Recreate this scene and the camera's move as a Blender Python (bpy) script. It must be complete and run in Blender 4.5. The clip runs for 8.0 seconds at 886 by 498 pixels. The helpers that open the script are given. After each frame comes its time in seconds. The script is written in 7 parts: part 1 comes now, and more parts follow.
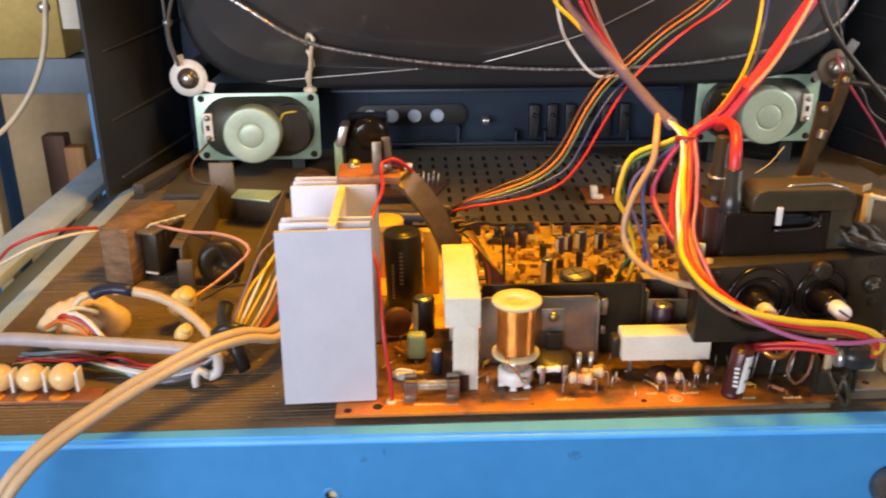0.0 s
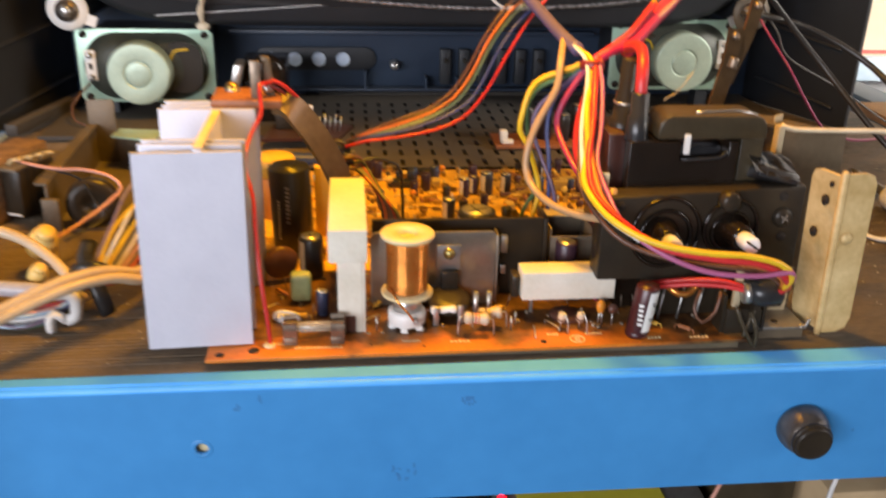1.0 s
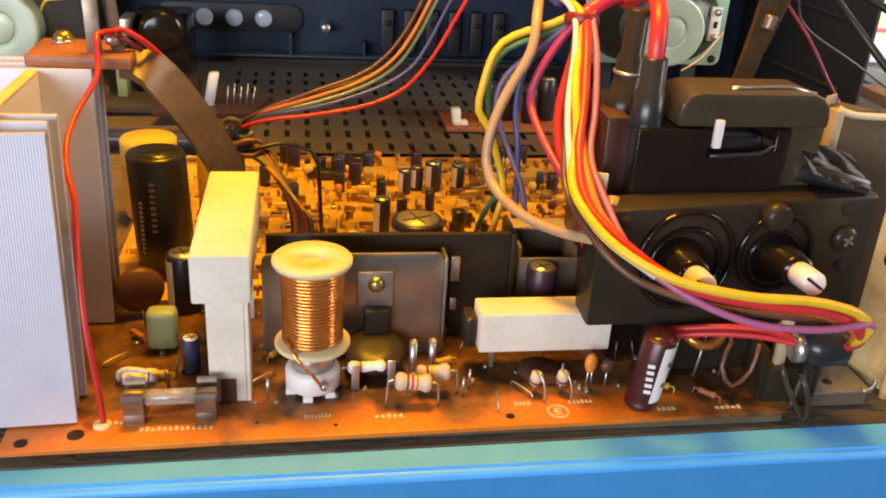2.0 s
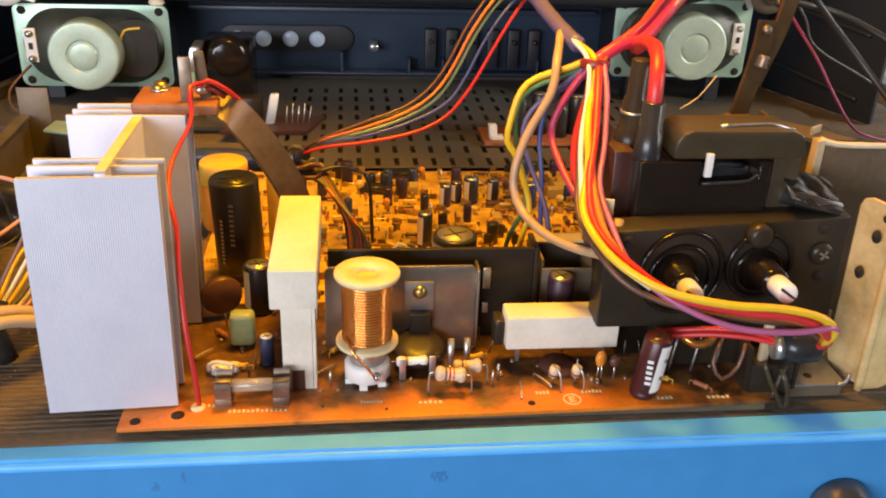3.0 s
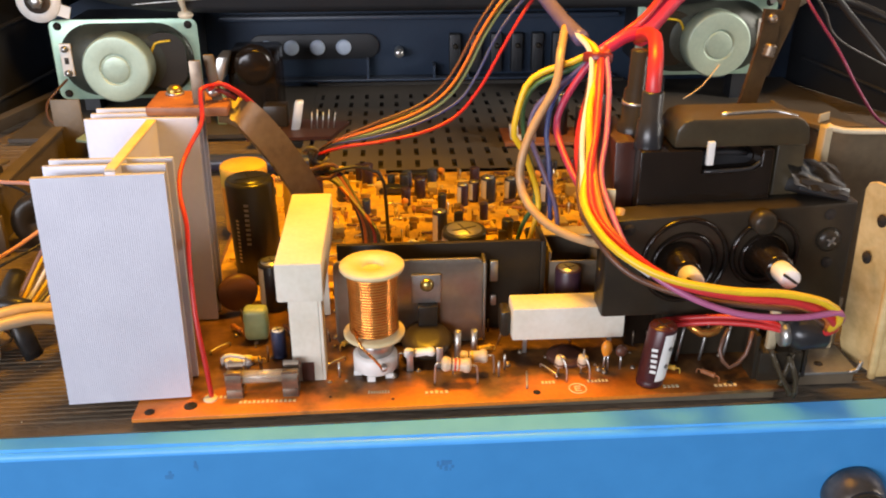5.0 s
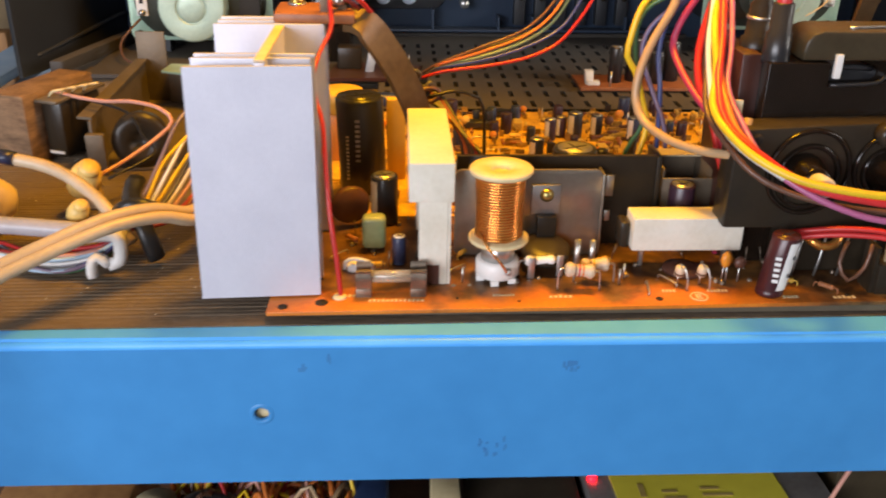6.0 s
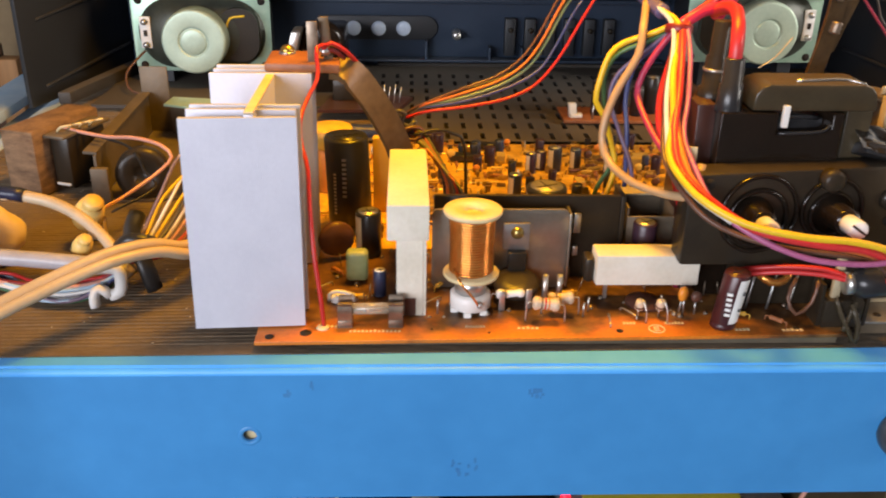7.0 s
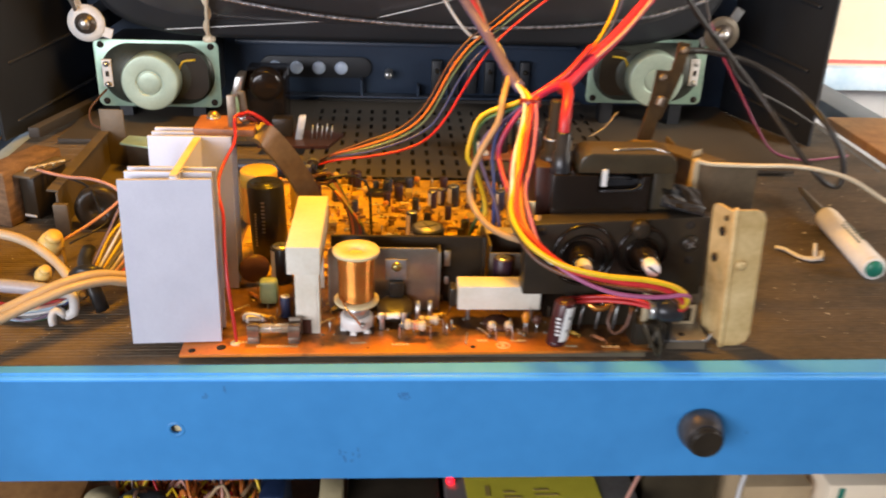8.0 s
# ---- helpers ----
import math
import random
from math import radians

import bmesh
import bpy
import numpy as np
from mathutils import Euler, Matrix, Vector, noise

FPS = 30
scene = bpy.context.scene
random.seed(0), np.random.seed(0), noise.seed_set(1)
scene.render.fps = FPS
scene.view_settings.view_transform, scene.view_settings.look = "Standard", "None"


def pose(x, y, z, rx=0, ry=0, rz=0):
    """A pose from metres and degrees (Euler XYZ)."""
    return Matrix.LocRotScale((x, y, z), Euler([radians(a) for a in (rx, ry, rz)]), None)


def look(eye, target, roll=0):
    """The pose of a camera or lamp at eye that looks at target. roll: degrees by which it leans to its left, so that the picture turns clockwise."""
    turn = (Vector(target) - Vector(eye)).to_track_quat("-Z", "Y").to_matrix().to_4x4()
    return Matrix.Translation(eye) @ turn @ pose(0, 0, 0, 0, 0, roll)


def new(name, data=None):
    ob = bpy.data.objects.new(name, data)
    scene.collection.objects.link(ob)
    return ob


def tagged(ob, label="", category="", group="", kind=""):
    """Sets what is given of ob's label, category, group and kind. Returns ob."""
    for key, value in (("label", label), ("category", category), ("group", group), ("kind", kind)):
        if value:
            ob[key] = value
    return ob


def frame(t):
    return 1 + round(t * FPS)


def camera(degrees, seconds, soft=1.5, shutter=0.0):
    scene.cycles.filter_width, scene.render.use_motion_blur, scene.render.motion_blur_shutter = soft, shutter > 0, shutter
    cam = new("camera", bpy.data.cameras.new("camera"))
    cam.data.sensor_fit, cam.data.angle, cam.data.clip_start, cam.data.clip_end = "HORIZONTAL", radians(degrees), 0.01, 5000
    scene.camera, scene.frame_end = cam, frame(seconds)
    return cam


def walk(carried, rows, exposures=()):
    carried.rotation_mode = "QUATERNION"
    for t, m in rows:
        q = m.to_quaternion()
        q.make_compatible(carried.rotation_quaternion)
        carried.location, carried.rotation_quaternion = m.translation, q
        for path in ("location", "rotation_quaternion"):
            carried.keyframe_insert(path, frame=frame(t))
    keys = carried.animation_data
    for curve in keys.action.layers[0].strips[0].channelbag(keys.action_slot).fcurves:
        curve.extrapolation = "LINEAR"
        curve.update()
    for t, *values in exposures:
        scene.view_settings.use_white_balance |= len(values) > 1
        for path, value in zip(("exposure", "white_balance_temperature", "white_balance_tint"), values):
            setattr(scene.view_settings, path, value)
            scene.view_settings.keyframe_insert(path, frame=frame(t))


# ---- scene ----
# ---- camera ----
cam = camera(53.2, 8.0, soft=1.9, shutter=0.4)
PATH = [
    (0, (0.04, -0.39, 0.249), (0.084, 1.467, -0.491), -0.4),
    (0.5, (0.059, -0.382, 0.258), (0.177, 1.464, -0.503), 0.2),
    (1, (0.062, -0.363, 0.215), (0.265, 1.461, -0.579), 1.5),
    (1.2, (0.076, -0.311, 0.197), (0.344, 1.495, -0.62), 2.5),
    (2.3, (0.085, -0.232, 0.178), (0.4, 1.555, -0.662), 3.7),
    (2.5, (0.079, -0.246, 0.193), (0.323, 1.548, -0.657), 2.8),
    (3, (0.081, -0.283, 0.212), (0.293, 1.51, -0.648), 2.2),
    (3.5, (0.101, -0.293, 0.215), (0.286, 1.499, -0.652), 1.5),
    (4, (0.104, -0.293, 0.21), (0.269, 1.5, -0.662), 0.9),
    (4.2, (0.103, -0.294, 0.211), (0.266, 1.497, -0.664), 0.7),
    (5.3, (0.093, -0.293, 0.203), (0.182, 1.524, -0.627), -0.2),
    (5.5, (0.086, -0.295, 0.196), (0.2, 1.502, -0.674), 0.9),
    (6, (0.047, -0.31, 0.179), (0.143, 1.492, -0.683), 1.0),
    (6.5, (0.036, -0.332, 0.193), (0.117, 1.476, -0.658), 1.1),
    (7, (0.059, -0.332, 0.201), (0.141, 1.482, -0.639), 1.1),
    (7.5, (0.071, -0.342, 0.22), (0.17, 1.47, -0.621), 1.4),
    (8, (0.105, -0.417, 0.261), (0.231, 1.393, -0.58), 2.1),
]
walk(cam, [(t, look(eye, target, roll)) for t, eye, target, roll in PATH])

# ---- world and light ----
world = bpy.data.worlds.new("world")
scene.world = world
world.use_nodes = True
bg = world.node_tree.nodes["Background"]
bg.inputs[0].default_value = (0.72, 0.82, 1.0, 1)
bg.inputs[1].default_value = 0.25


def lamp(name, kind, eye, target, watts, colour, size=0.1, size_y=None, spread=0):
    d = bpy.data.lights.new(name, kind)
    d.energy, d.color = watts, colour
    if kind == "AREA":
        d.shape, d.size, d.size_y = "RECTANGLE", size, size_y or size
    else:
        d.shadow_soft_size = size
    if spread:
        d.spread = radians(spread)
    ob = new(name, d)
    ob.matrix_world = look(eye, target)
    return ob


# warm work lamp hanging over the circuit board
lamp("work_lamp", "AREA", (0.105, 0.120, 0.50), (0.105, 0.195, 0.0), 2.75, (1.0, 0.455, 0.008), 0.13, 0.13, 112)
# daylight of the window behind the bench
lamp("window_light", "AREA", (-0.85, -1.44, 0.36), (0.1, 0.1, 0.02), 41, (0.90, 0.91, 1.0), 1.3, 0.55)
# fill light added at the side to brighten the poster wall
lamp("side_window_light", "AREA", (2.36, -0.35, 0.75), (0.9, 0.78, 0.1), 14, (1.0, 0.93, 0.86), 0.9, 0.9, 55)
scene.view_settings.exposure = -0.17


# ---- materials ----
def mat(name, a, b=None, rough=0.5, metal=0.0, grain=300.0, stain=40.0, bump=0.1, coat=0.0, stretch=(1, 1, 1), dust=0.0, glass=0.0, vary=0.0, spec=0.5):
    """Two colours mixed by noise of two sizes, a relief, and grey-brown dust on what faces up."""
    m = bpy.data.materials.new(name)
    m.use_nodes = True
    n, l = m.node_tree.nodes, m.node_tree.links
    p = n["Principled BSDF"]
    p.inputs["Roughness"].default_value = rough
    p.inputs["Metallic"].default_value = metal
    p.inputs["Coat Weight"].default_value = coat
    p.inputs["Specular IOR Level"].default_value = spec
    p.inputs["Transmission Weight"].default_value = glass
    b = b or tuple(c * 0.72 for c in a)
    tc = n.new("ShaderNodeTexCoord")
    mp = n.new("ShaderNodeMapping")
    mp.inputs["Scale"].default_value = stretch
    l.new(tc.outputs["Object"], mp.inputs[0])
    n1, n2 = n.new("ShaderNodeTexNoise"), n.new("ShaderNodeTexNoise")
    n1.inputs["Scale"].default_value, n1.inputs["Detail"].default_value = grain, 5
    n2.inputs["Scale"].default_value, n2.inputs["Detail"].default_value = stain, 4
    l.new(mp.outputs[0], n1.inputs[0])
    l.new(mp.outputs[0], n2.inputs[0])
    add = n.new("ShaderNodeMath")
    add.operation = "MULTIPLY_ADD"
    add.inputs[1].default_value = 0.45
    l.new(n1.outputs[0], add.inputs[0])
    l.new(n2.outputs[0], add.inputs[2])
    ramp = n.new("ShaderNodeMapRange")
    ramp.inputs[1].default_value, ramp.inputs[2].default_value = 0.5, 0.95
    l.new(add.outputs[0], ramp.inputs[0])
    mix = n.new("ShaderNodeMix")
    mix.data_type = "RGBA"
    l.new(ramp.outputs[0], mix.inputs[0])
    mix.inputs[6].default_value, mix.inputs[7].default_value = (*a, 1), (*b, 1)
    col = mix.outputs[2]
    if vary:
        info = n.new("ShaderNodeObjectInfo")
        hsv = n.new("ShaderNodeHueSaturation")
        mr = n.new("ShaderNodeMapRange")
        mr.inputs[3].default_value, mr.inputs[4].default_value = 1 - vary, 1 + vary
        l.new(info.outputs["Random"], mr.inputs[0])
        l.new(mr.outputs[0], hsv.inputs["Value"])
        l.new(col, hsv.inputs["Color"])
        col = hsv.outputs[0]
    if dust:
        geo = n.new("ShaderNodeNewGeometry")
        sep = n.new("ShaderNodeSeparateXYZ")
        l.new(geo.outputs["Normal"], sep.inputs[0])
        up = n.new("ShaderNodeMapRange")
        up.inputs[1].default_value, up.inputs[2].default_value, up.inputs[4].default_value = 0.2, 1.0, dust
        l.new(sep.outputs[2], up.inputs[0])
        mul = n.new("ShaderNodeMath")
        mul.operation = "MULTIPLY"
        l.new(up.outputs[0], mul.inputs[0])
        l.new(n2.outputs[0], mul.inputs[1])
        dm = n.new("ShaderNodeMix")
        dm.data_type = "RGBA"
        l.new(mul.outputs[0], dm.inputs[0])
        l.new(col, dm.inputs[6])
        dm.inputs[7].default_value = (0.30, 0.25, 0.19, 1)
        col = dm.outputs[2]
        rr = n.new("ShaderNodeMapRange")
        rr.inputs[3].default_value, rr.inputs[4].default_value = rough, 0.9
        l.new(mul.outputs[0], rr.inputs[0])
        l.new(rr.outputs[0], p.inputs["Roughness"])
    l.new(col, p.inputs["Base Color"])
    if bump:
        bp = n.new("ShaderNodeBump")
        bp.inputs["Strength"].default_value, bp.inputs["Distance"].default_value = bump, 0.001
        l.new(n1.outputs[0], bp.inputs["Height"])
        l.new(bp.outputs[0], p.inputs["Normal"])
    return m


def glow(name, colour, strength):
    m = bpy.data.materials.new(name)
    m.use_nodes = True
    p = m.node_tree.nodes["Principled BSDF"]
    p.inputs["Base Color"].default_value = (*colour, 1)
    p.inputs["Emission Color"].default_value = (*colour, 1)
    p.inputs["Emission Strength"].default_value = strength
    return m


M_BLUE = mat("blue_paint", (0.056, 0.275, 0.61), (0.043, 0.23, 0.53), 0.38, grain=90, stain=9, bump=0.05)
# Light falling on the upward face is put into this paler blue.
M_BLUETOP = mat("worn_toplit_blue_paint", (0.11, 0.46, 0.96), (0.075, 0.38, 0.90), 0.45, grain=120, stain=25, bump=0.1)
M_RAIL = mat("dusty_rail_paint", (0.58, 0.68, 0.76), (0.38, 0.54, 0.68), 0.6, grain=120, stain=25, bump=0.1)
M_WALL = mat("wall_paint", (0.62, 0.62, 0.63), (0.5, 0.49, 0.48), 0.8, grain=40, stain=3, bump=0.1)
# Unseen ceiling kept dark so less daylight bounces onto upward faces.
M_CEILING = mat("dark_ceiling", (0.22, 0.20, 0.18), (0.16, 0.14, 0.12), 0.8, grain=30, stain=2)
M_FLOOR = mat("floor_cement", (0.3, 0.28, 0.26), (0.2, 0.19, 0.18), 0.7, grain=20, stain=2)
M_PCBTOP = mat("printed_board_face", (0.88, 0.50, 0.020), (0.32, 0.175, 0.010), 0.5, grain=300, stain=95, bump=0.1, dust=0.3)
M_ALU = mat("aluminium", (0.58, 0.58, 0.65), (0.53, 0.53, 0.60), 0.55, 0.3, grain=500, stain=50, bump=0.06)
M_ALU2 = mat("dull_aluminium", (0.42, 0.40, 0.38), (0.30, 0.28, 0.26), 0.45, 0.8, grain=400, stain=60, bump=0.1, dust=0.3)
M_STEEL = mat("zinc_steel", (0.62, 0.62, 0.60), (0.45, 0.44, 0.42), 0.35, 0.9, grain=500, stain=80, bump=0.05)
M_CEMENT = mat("white_ceramic", (0.72, 0.68, 0.58), (0.62, 0.57, 0.46), 0.75, grain=500, stain=60, bump=0.25)
M_WHITE = mat("white_plastic", (0.78, 0.77, 0.74), (0.68, 0.66, 0.62), 0.45, grain=300, stain=60, bump=0.03)
M_CREAM = mat("cream_plastic", (0.74, 0.62, 0.36), (0.62, 0.50, 0.27), 0.5, grain=300, stain=80, bump=0.05)
M_YELLOWED = mat("yellowed_plastic", (0.80, 0.58, 0.20), (0.66, 0.45, 0.13), 0.45, grain=300, stain=80, bump=0.05)
M_COPPER = mat("enamelled_copper", (0.86, 0.40, 0.10), (0.70, 0.27, 0.055), 0.25, 0.85, grain=400, stain=100, bump=0.03)
M_BLACK = mat("black_plastic", (0.022, 0.017, 0.012), (0.032, 0.024, 0.015), 0.32, grain=500, stain=50, bump=0.06, dust=0.06, spec=0.28)
M_CAB = mat("cabinet_plastic", (0.023, 0.025, 0.029), (0.016, 0.018, 0.021), 0.5, grain=900, stain=12, bump=0.12, dust=0.12)
M_CABBLUE = mat("front_panel_plastic", (0.032, 0.050, 0.082), (0.024, 0.038, 0.064), 0.4, grain=700, stain=20, bump=0.05, dust=0.15)
M_GRILLE = mat("dusty_floor_plastic", (0.050, 0.042, 0.033), (0.026, 0.022, 0.018), 0.6, grain=700, stain=20, bump=0.1, dust=0.35)
M_DAG = mat("tube_coating", (0.050, 0.050, 0.054), (0.066, 0.064, 0.066), 0.30, grain=200, stain=10, bump=0.06, coat=0.5)
M_GREENZINC = mat("passivated_zinc", (0.46, 0.62, 0.47), (0.33, 0.50, 0.39), 0.42, 0.45, grain=300, stain=60, bump=0.04)
M_MAGNET = mat("magnet_cover", (0.44, 0.55, 0.45), (0.35, 0.46, 0.38), 0.42, 0.35, grain=400, stain=50, bump=0.05)
M_CONE = mat("speaker_basket", (0.030, 0.034, 0.028), (0.06, 0.065, 0.05), 0.45, 0.3, grain=300, stain=60)
M_BROWNIRON = mat("rusty_laminations", (0.30, 0.18, 0.095), (0.13, 0.075, 0.04), 0.8, 0.1, grain=500, stain=90, bump=0.5, stretch=(1, 1, 3))
M_TAN = mat("tan_phenolic", (0.33, 0.125, 0.048), (0.20, 0.07, 0.025), 0.5, grain=300, stain=60, bump=0.1)
M_STRAP = mat("brown_sleeve", (0.20, 0.135, 0.07), (0.11, 0.07, 0.036), 0.34, grain=300, stain=60, bump=0.1, spec=0.3)
M_FERRITE = mat("grey_ferrite", (0.056, 0.043, 0.024), (0.036, 0.027, 0.015), 0.28, grain=500, stain=60, bump=0.08, dust=0.22, spec=0.35)
M_MAROON = mat("maroon_plastic", (0.055, 0.017, 0.010), (0.032, 0.010, 0.007), 0.35, grain=300, stain=50, dust=0.15)
M_CAPBLACK = mat("capacitor_black", (0.018, 0.018, 0.020), (0.028, 0.027, 0.027), 0.3, grain=300, stain=60, bump=0.02)
M_CAPPURPLE = mat("capacitor_purple", (0.040, 0.020, 0.034), (0.025, 0.014, 0.024), 0.32, grain=300, stain=60, bump=0.02)
M_CAPBLUE = mat("capacitor_blue", (0.030, 0.040, 0.085), (0.022, 0.030, 0.065), 0.32, grain=300, stain=60, bump=0.02)
M_CAPMAROON = mat("capacitor_maroon", (0.06, 0.014, 0.016), (0.04, 0.01, 0.012), 0.32, grain=300, stain=60, bump=0.02)
M_GREENCAP = mat("green_film", (0.30, 0.36, 0.18), (0.22, 0.28, 0.13), 0.4, grain=300, stain=80, bump=0.05)
M_ORANGECAP = mat("orange_disc", (0.75, 0.30, 0.03), (0.6, 0.2, 0.02), 0.4, grain=300, stain=80, bump=0.05)
M_YELLOWCAP = mat("yellow_film", (0.72, 0.47, 0.07), (0.6, 0.36, 0.05), 0.5, grain=300, stain=60)
M_BROWNDISC = mat("brown_disc", (0.12, 0.05, 0.03), (0.08, 0.03, 0.02), 0.45, grain=300, stain=60)
M_BEIGERES = mat("resistor_body", (0.60, 0.50, 0.36), (0.5, 0.4, 0.28), 0.45, grain=300, stain=80)
M_GLASS = mat("fuse_glass", (0.80, 0.74, 0.62), (0.72, 0.64, 0.5), 0.22, glass=0.7, bump=0)
M_MICA = mat("smoky_plate", (0.40, 0.36, 0.30), (0.30, 0.26, 0.21), 0.30, 0.75, grain=300, stain=50, bump=0.05)
M_SILK = mat("silkscreen", (0.72, 0.62, 0.38), (0.62, 0.5, 0.28), 0.7)
M_BEIGE = mat("beige_metal", (0.60, 0.50, 0.32), (0.47, 0.38, 0.24), 0.5, 0.25, grain=200, stain=60, bump=0.1)
M_BRACKET = mat("cream_coated_steel", (0.76, 0.57, 0.28), (0.50, 0.33, 0.12), 0.5, 0.15, grain=300, stain=42, bump=0.3)
M_BAKELITE = mat("brown_black_bakelite", (0.014, 0.009, 0.006), (0.009, 0.006, 0.004), 0.16, grain=400, stain=60, bump=0.05, dust=0.02, spec=0.35)
M_HORN = mat("glossy_brown_plastic", (0.075, 0.044, 0.018), (0.035, 0.020, 0.009), 0.22, grain=300, stain=80, bump=0.08)
M_BROWNMETAL = mat("brown_folded_metal", (0.17, 0.125, 0.075), (0.10, 0.072, 0.042), 0.5, 0.4, grain=300, stain=50, bump=0.12, dust=0.2)
M_DARKIRON = mat("dark_frame_metal", (0.105, 0.085, 0.060), (0.15, 0.115, 0.075), 0.5, 0.3, grain=300, stain=60, bump=0.2, dust=0.4)
M_KNOB = mat("bronze_bush", (0.16, 0.135, 0.115), (0.085, 0.070, 0.058), 0.34, 0.6, grain=300, stain=80)
M_OLIVE = mat("olive_metal", (0.50, 0.36, 0.10), (0.38, 0.26, 0.07), 0.55, 0.2, grain=150, stain=20, bump=0.1)
M_WOOD = mat("raw_wood", (0.52, 0.26, 0.085), (0.34, 0.15, 0.05), 0.65, grain=60, stain=14, bump=0.3, stretch=(4, 4, 0.4))
M_DWOOD = mat("brown_wood", (0.16, 0.075, 0.035), (0.10, 0.045, 0.02), 0.65, grain=60, stain=14, bump=0.3, stretch=(4, 4, 0.4))
M_CARD = mat("brown_cardboard", (0.50, 0.36, 0.20), (0.40, 0.28, 0.15), 0.85, grain=100, stain=12)
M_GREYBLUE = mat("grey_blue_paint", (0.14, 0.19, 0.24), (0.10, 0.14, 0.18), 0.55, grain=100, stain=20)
M_PAPER = mat("paper", (0.85, 0.71, 0.52), (0.80, 0.65, 0.46), 0.8, grain=60, stain=6, bump=0.02)
M_REDPRINT = mat("red_print", (0.75, 0.16, 0.13), (0.65, 0.12, 0.1), 0.8)
M_YELLOWBOX = mat("yellow_card", (0.72, 0.62, 0.05), (0.62, 0.52, 0.04), 0.6, grain=100, stain=20)
M_TAPE = mat("masking_tape", (0.84, 0.66, 0.40), (0.68, 0.48, 0.25), 0.7, grain=200, stain=60, bump=0.4)
M_GREENEND = mat("green_plastic", (0.015, 0.20, 0.14), (0.012, 0.15, 0.10), 0.4)
M_DARKPRINT = mat("dark_print", (0.10, 0.16, 0.12), (0.08, 0.12, 0.09), 0.7)
M_CLEAR = mat("clear_bead", (0.86, 0.62, 0.30), (0.72, 0.48, 0.20), 0.3, coat=0.4, grain=200, stain=60)
M_DEBRIS = mat("pale_crumb", (0.6, 0.54, 0.42), (0.45, 0.38, 0.28), 0.8)
M_TARNISH = mat("tarnished_brass", (0.30, 0.24, 0.18), (0.16, 0.12, 0.09), 0.42, 0.75, grain=400, stain=120, bump=0.1)
M_SCUFF = mat("dark_scuff", (0.034, 0.165, 0.40), (0.045, 0.21, 0.48), 0.6)
M_BRAID = mat("silver_braid", (0.90, 0.92, 0.96), (0.10, 0.10, 0.11), 0.3, 0.9, grain=420, stain=300, bump=0.6)
# Near-black tone stands in for the shade inside holes and slots.
M_HOLE = mat("hole_shade", (0.02, 0.012, 0.008), (0.015, 0.01, 0.006), 0.9)
M_TAPEBLUE = mat("dark_blue_tape", (0.022, 0.030, 0.075), (0.014, 0.018, 0.045), 0.4, grain=220, stain=90, bump=0.4)
M_LED = glow("red_led", (1.0, 0.008, 0.02), 4.0)
# Glow that imitates two small glints at the label's far end.
M_GLINT = glow("green_led", (0.1, 0.9, 0.6), 2.0)
M_LENS = mat("button_lens", (0.66, 0.76, 0.90), (0.5, 0.6, 0.74), 0.10, grain=200, stain=90, bump=0, coat=0.5)
WIRE = {k: mat("wire_" + k, c, tuple(v * 0.8 for v in c), 0.38, grain=400, stain=60, bump=0.04) for k, c in dict(
    red=(0.50, 0.022, 0.02), pinkred=(0.66, 0.035, 0.085), hot=(0.62, 0.035, 0.035), orange=(0.62, 0.17, 0.03), yellow=(0.80, 0.52, 0.02),
    green=(0.06, 0.16, 0.07), blue=(0.05, 0.07, 0.22), black=(0.02, 0.02, 0.02), brown=(0.13, 0.06, 0.035), white=(0.75, 0.73, 0.7),
    pink=(0.46, 0.13, 0.26), salmon=(0.66, 0.33, 0.25), beige=(0.46, 0.31, 0.17), palegreen=(0.24, 0.31, 0.15), mauve=(0.20, 0.145, 0.20), grey=(0.30, 0.29, 0.31), cream=(0.74, 0.62, 0.43),
    darkgrey=(0.10, 0.095, 0.09), violet=(0.13, 0.10, 0.20), lightblue=(0.42, 0.58, 0.72), magenta=(0.42, 0.035, 0.09), cable=(0.60, 0.47, 0.31),
    greycable=(0.44, 0.41, 0.43), maroon=(0.22, 0.02, 0.02), plum=(0.24, 0.03, 0.10), ivory=(0.92, 0.78, 0.56)).items()}



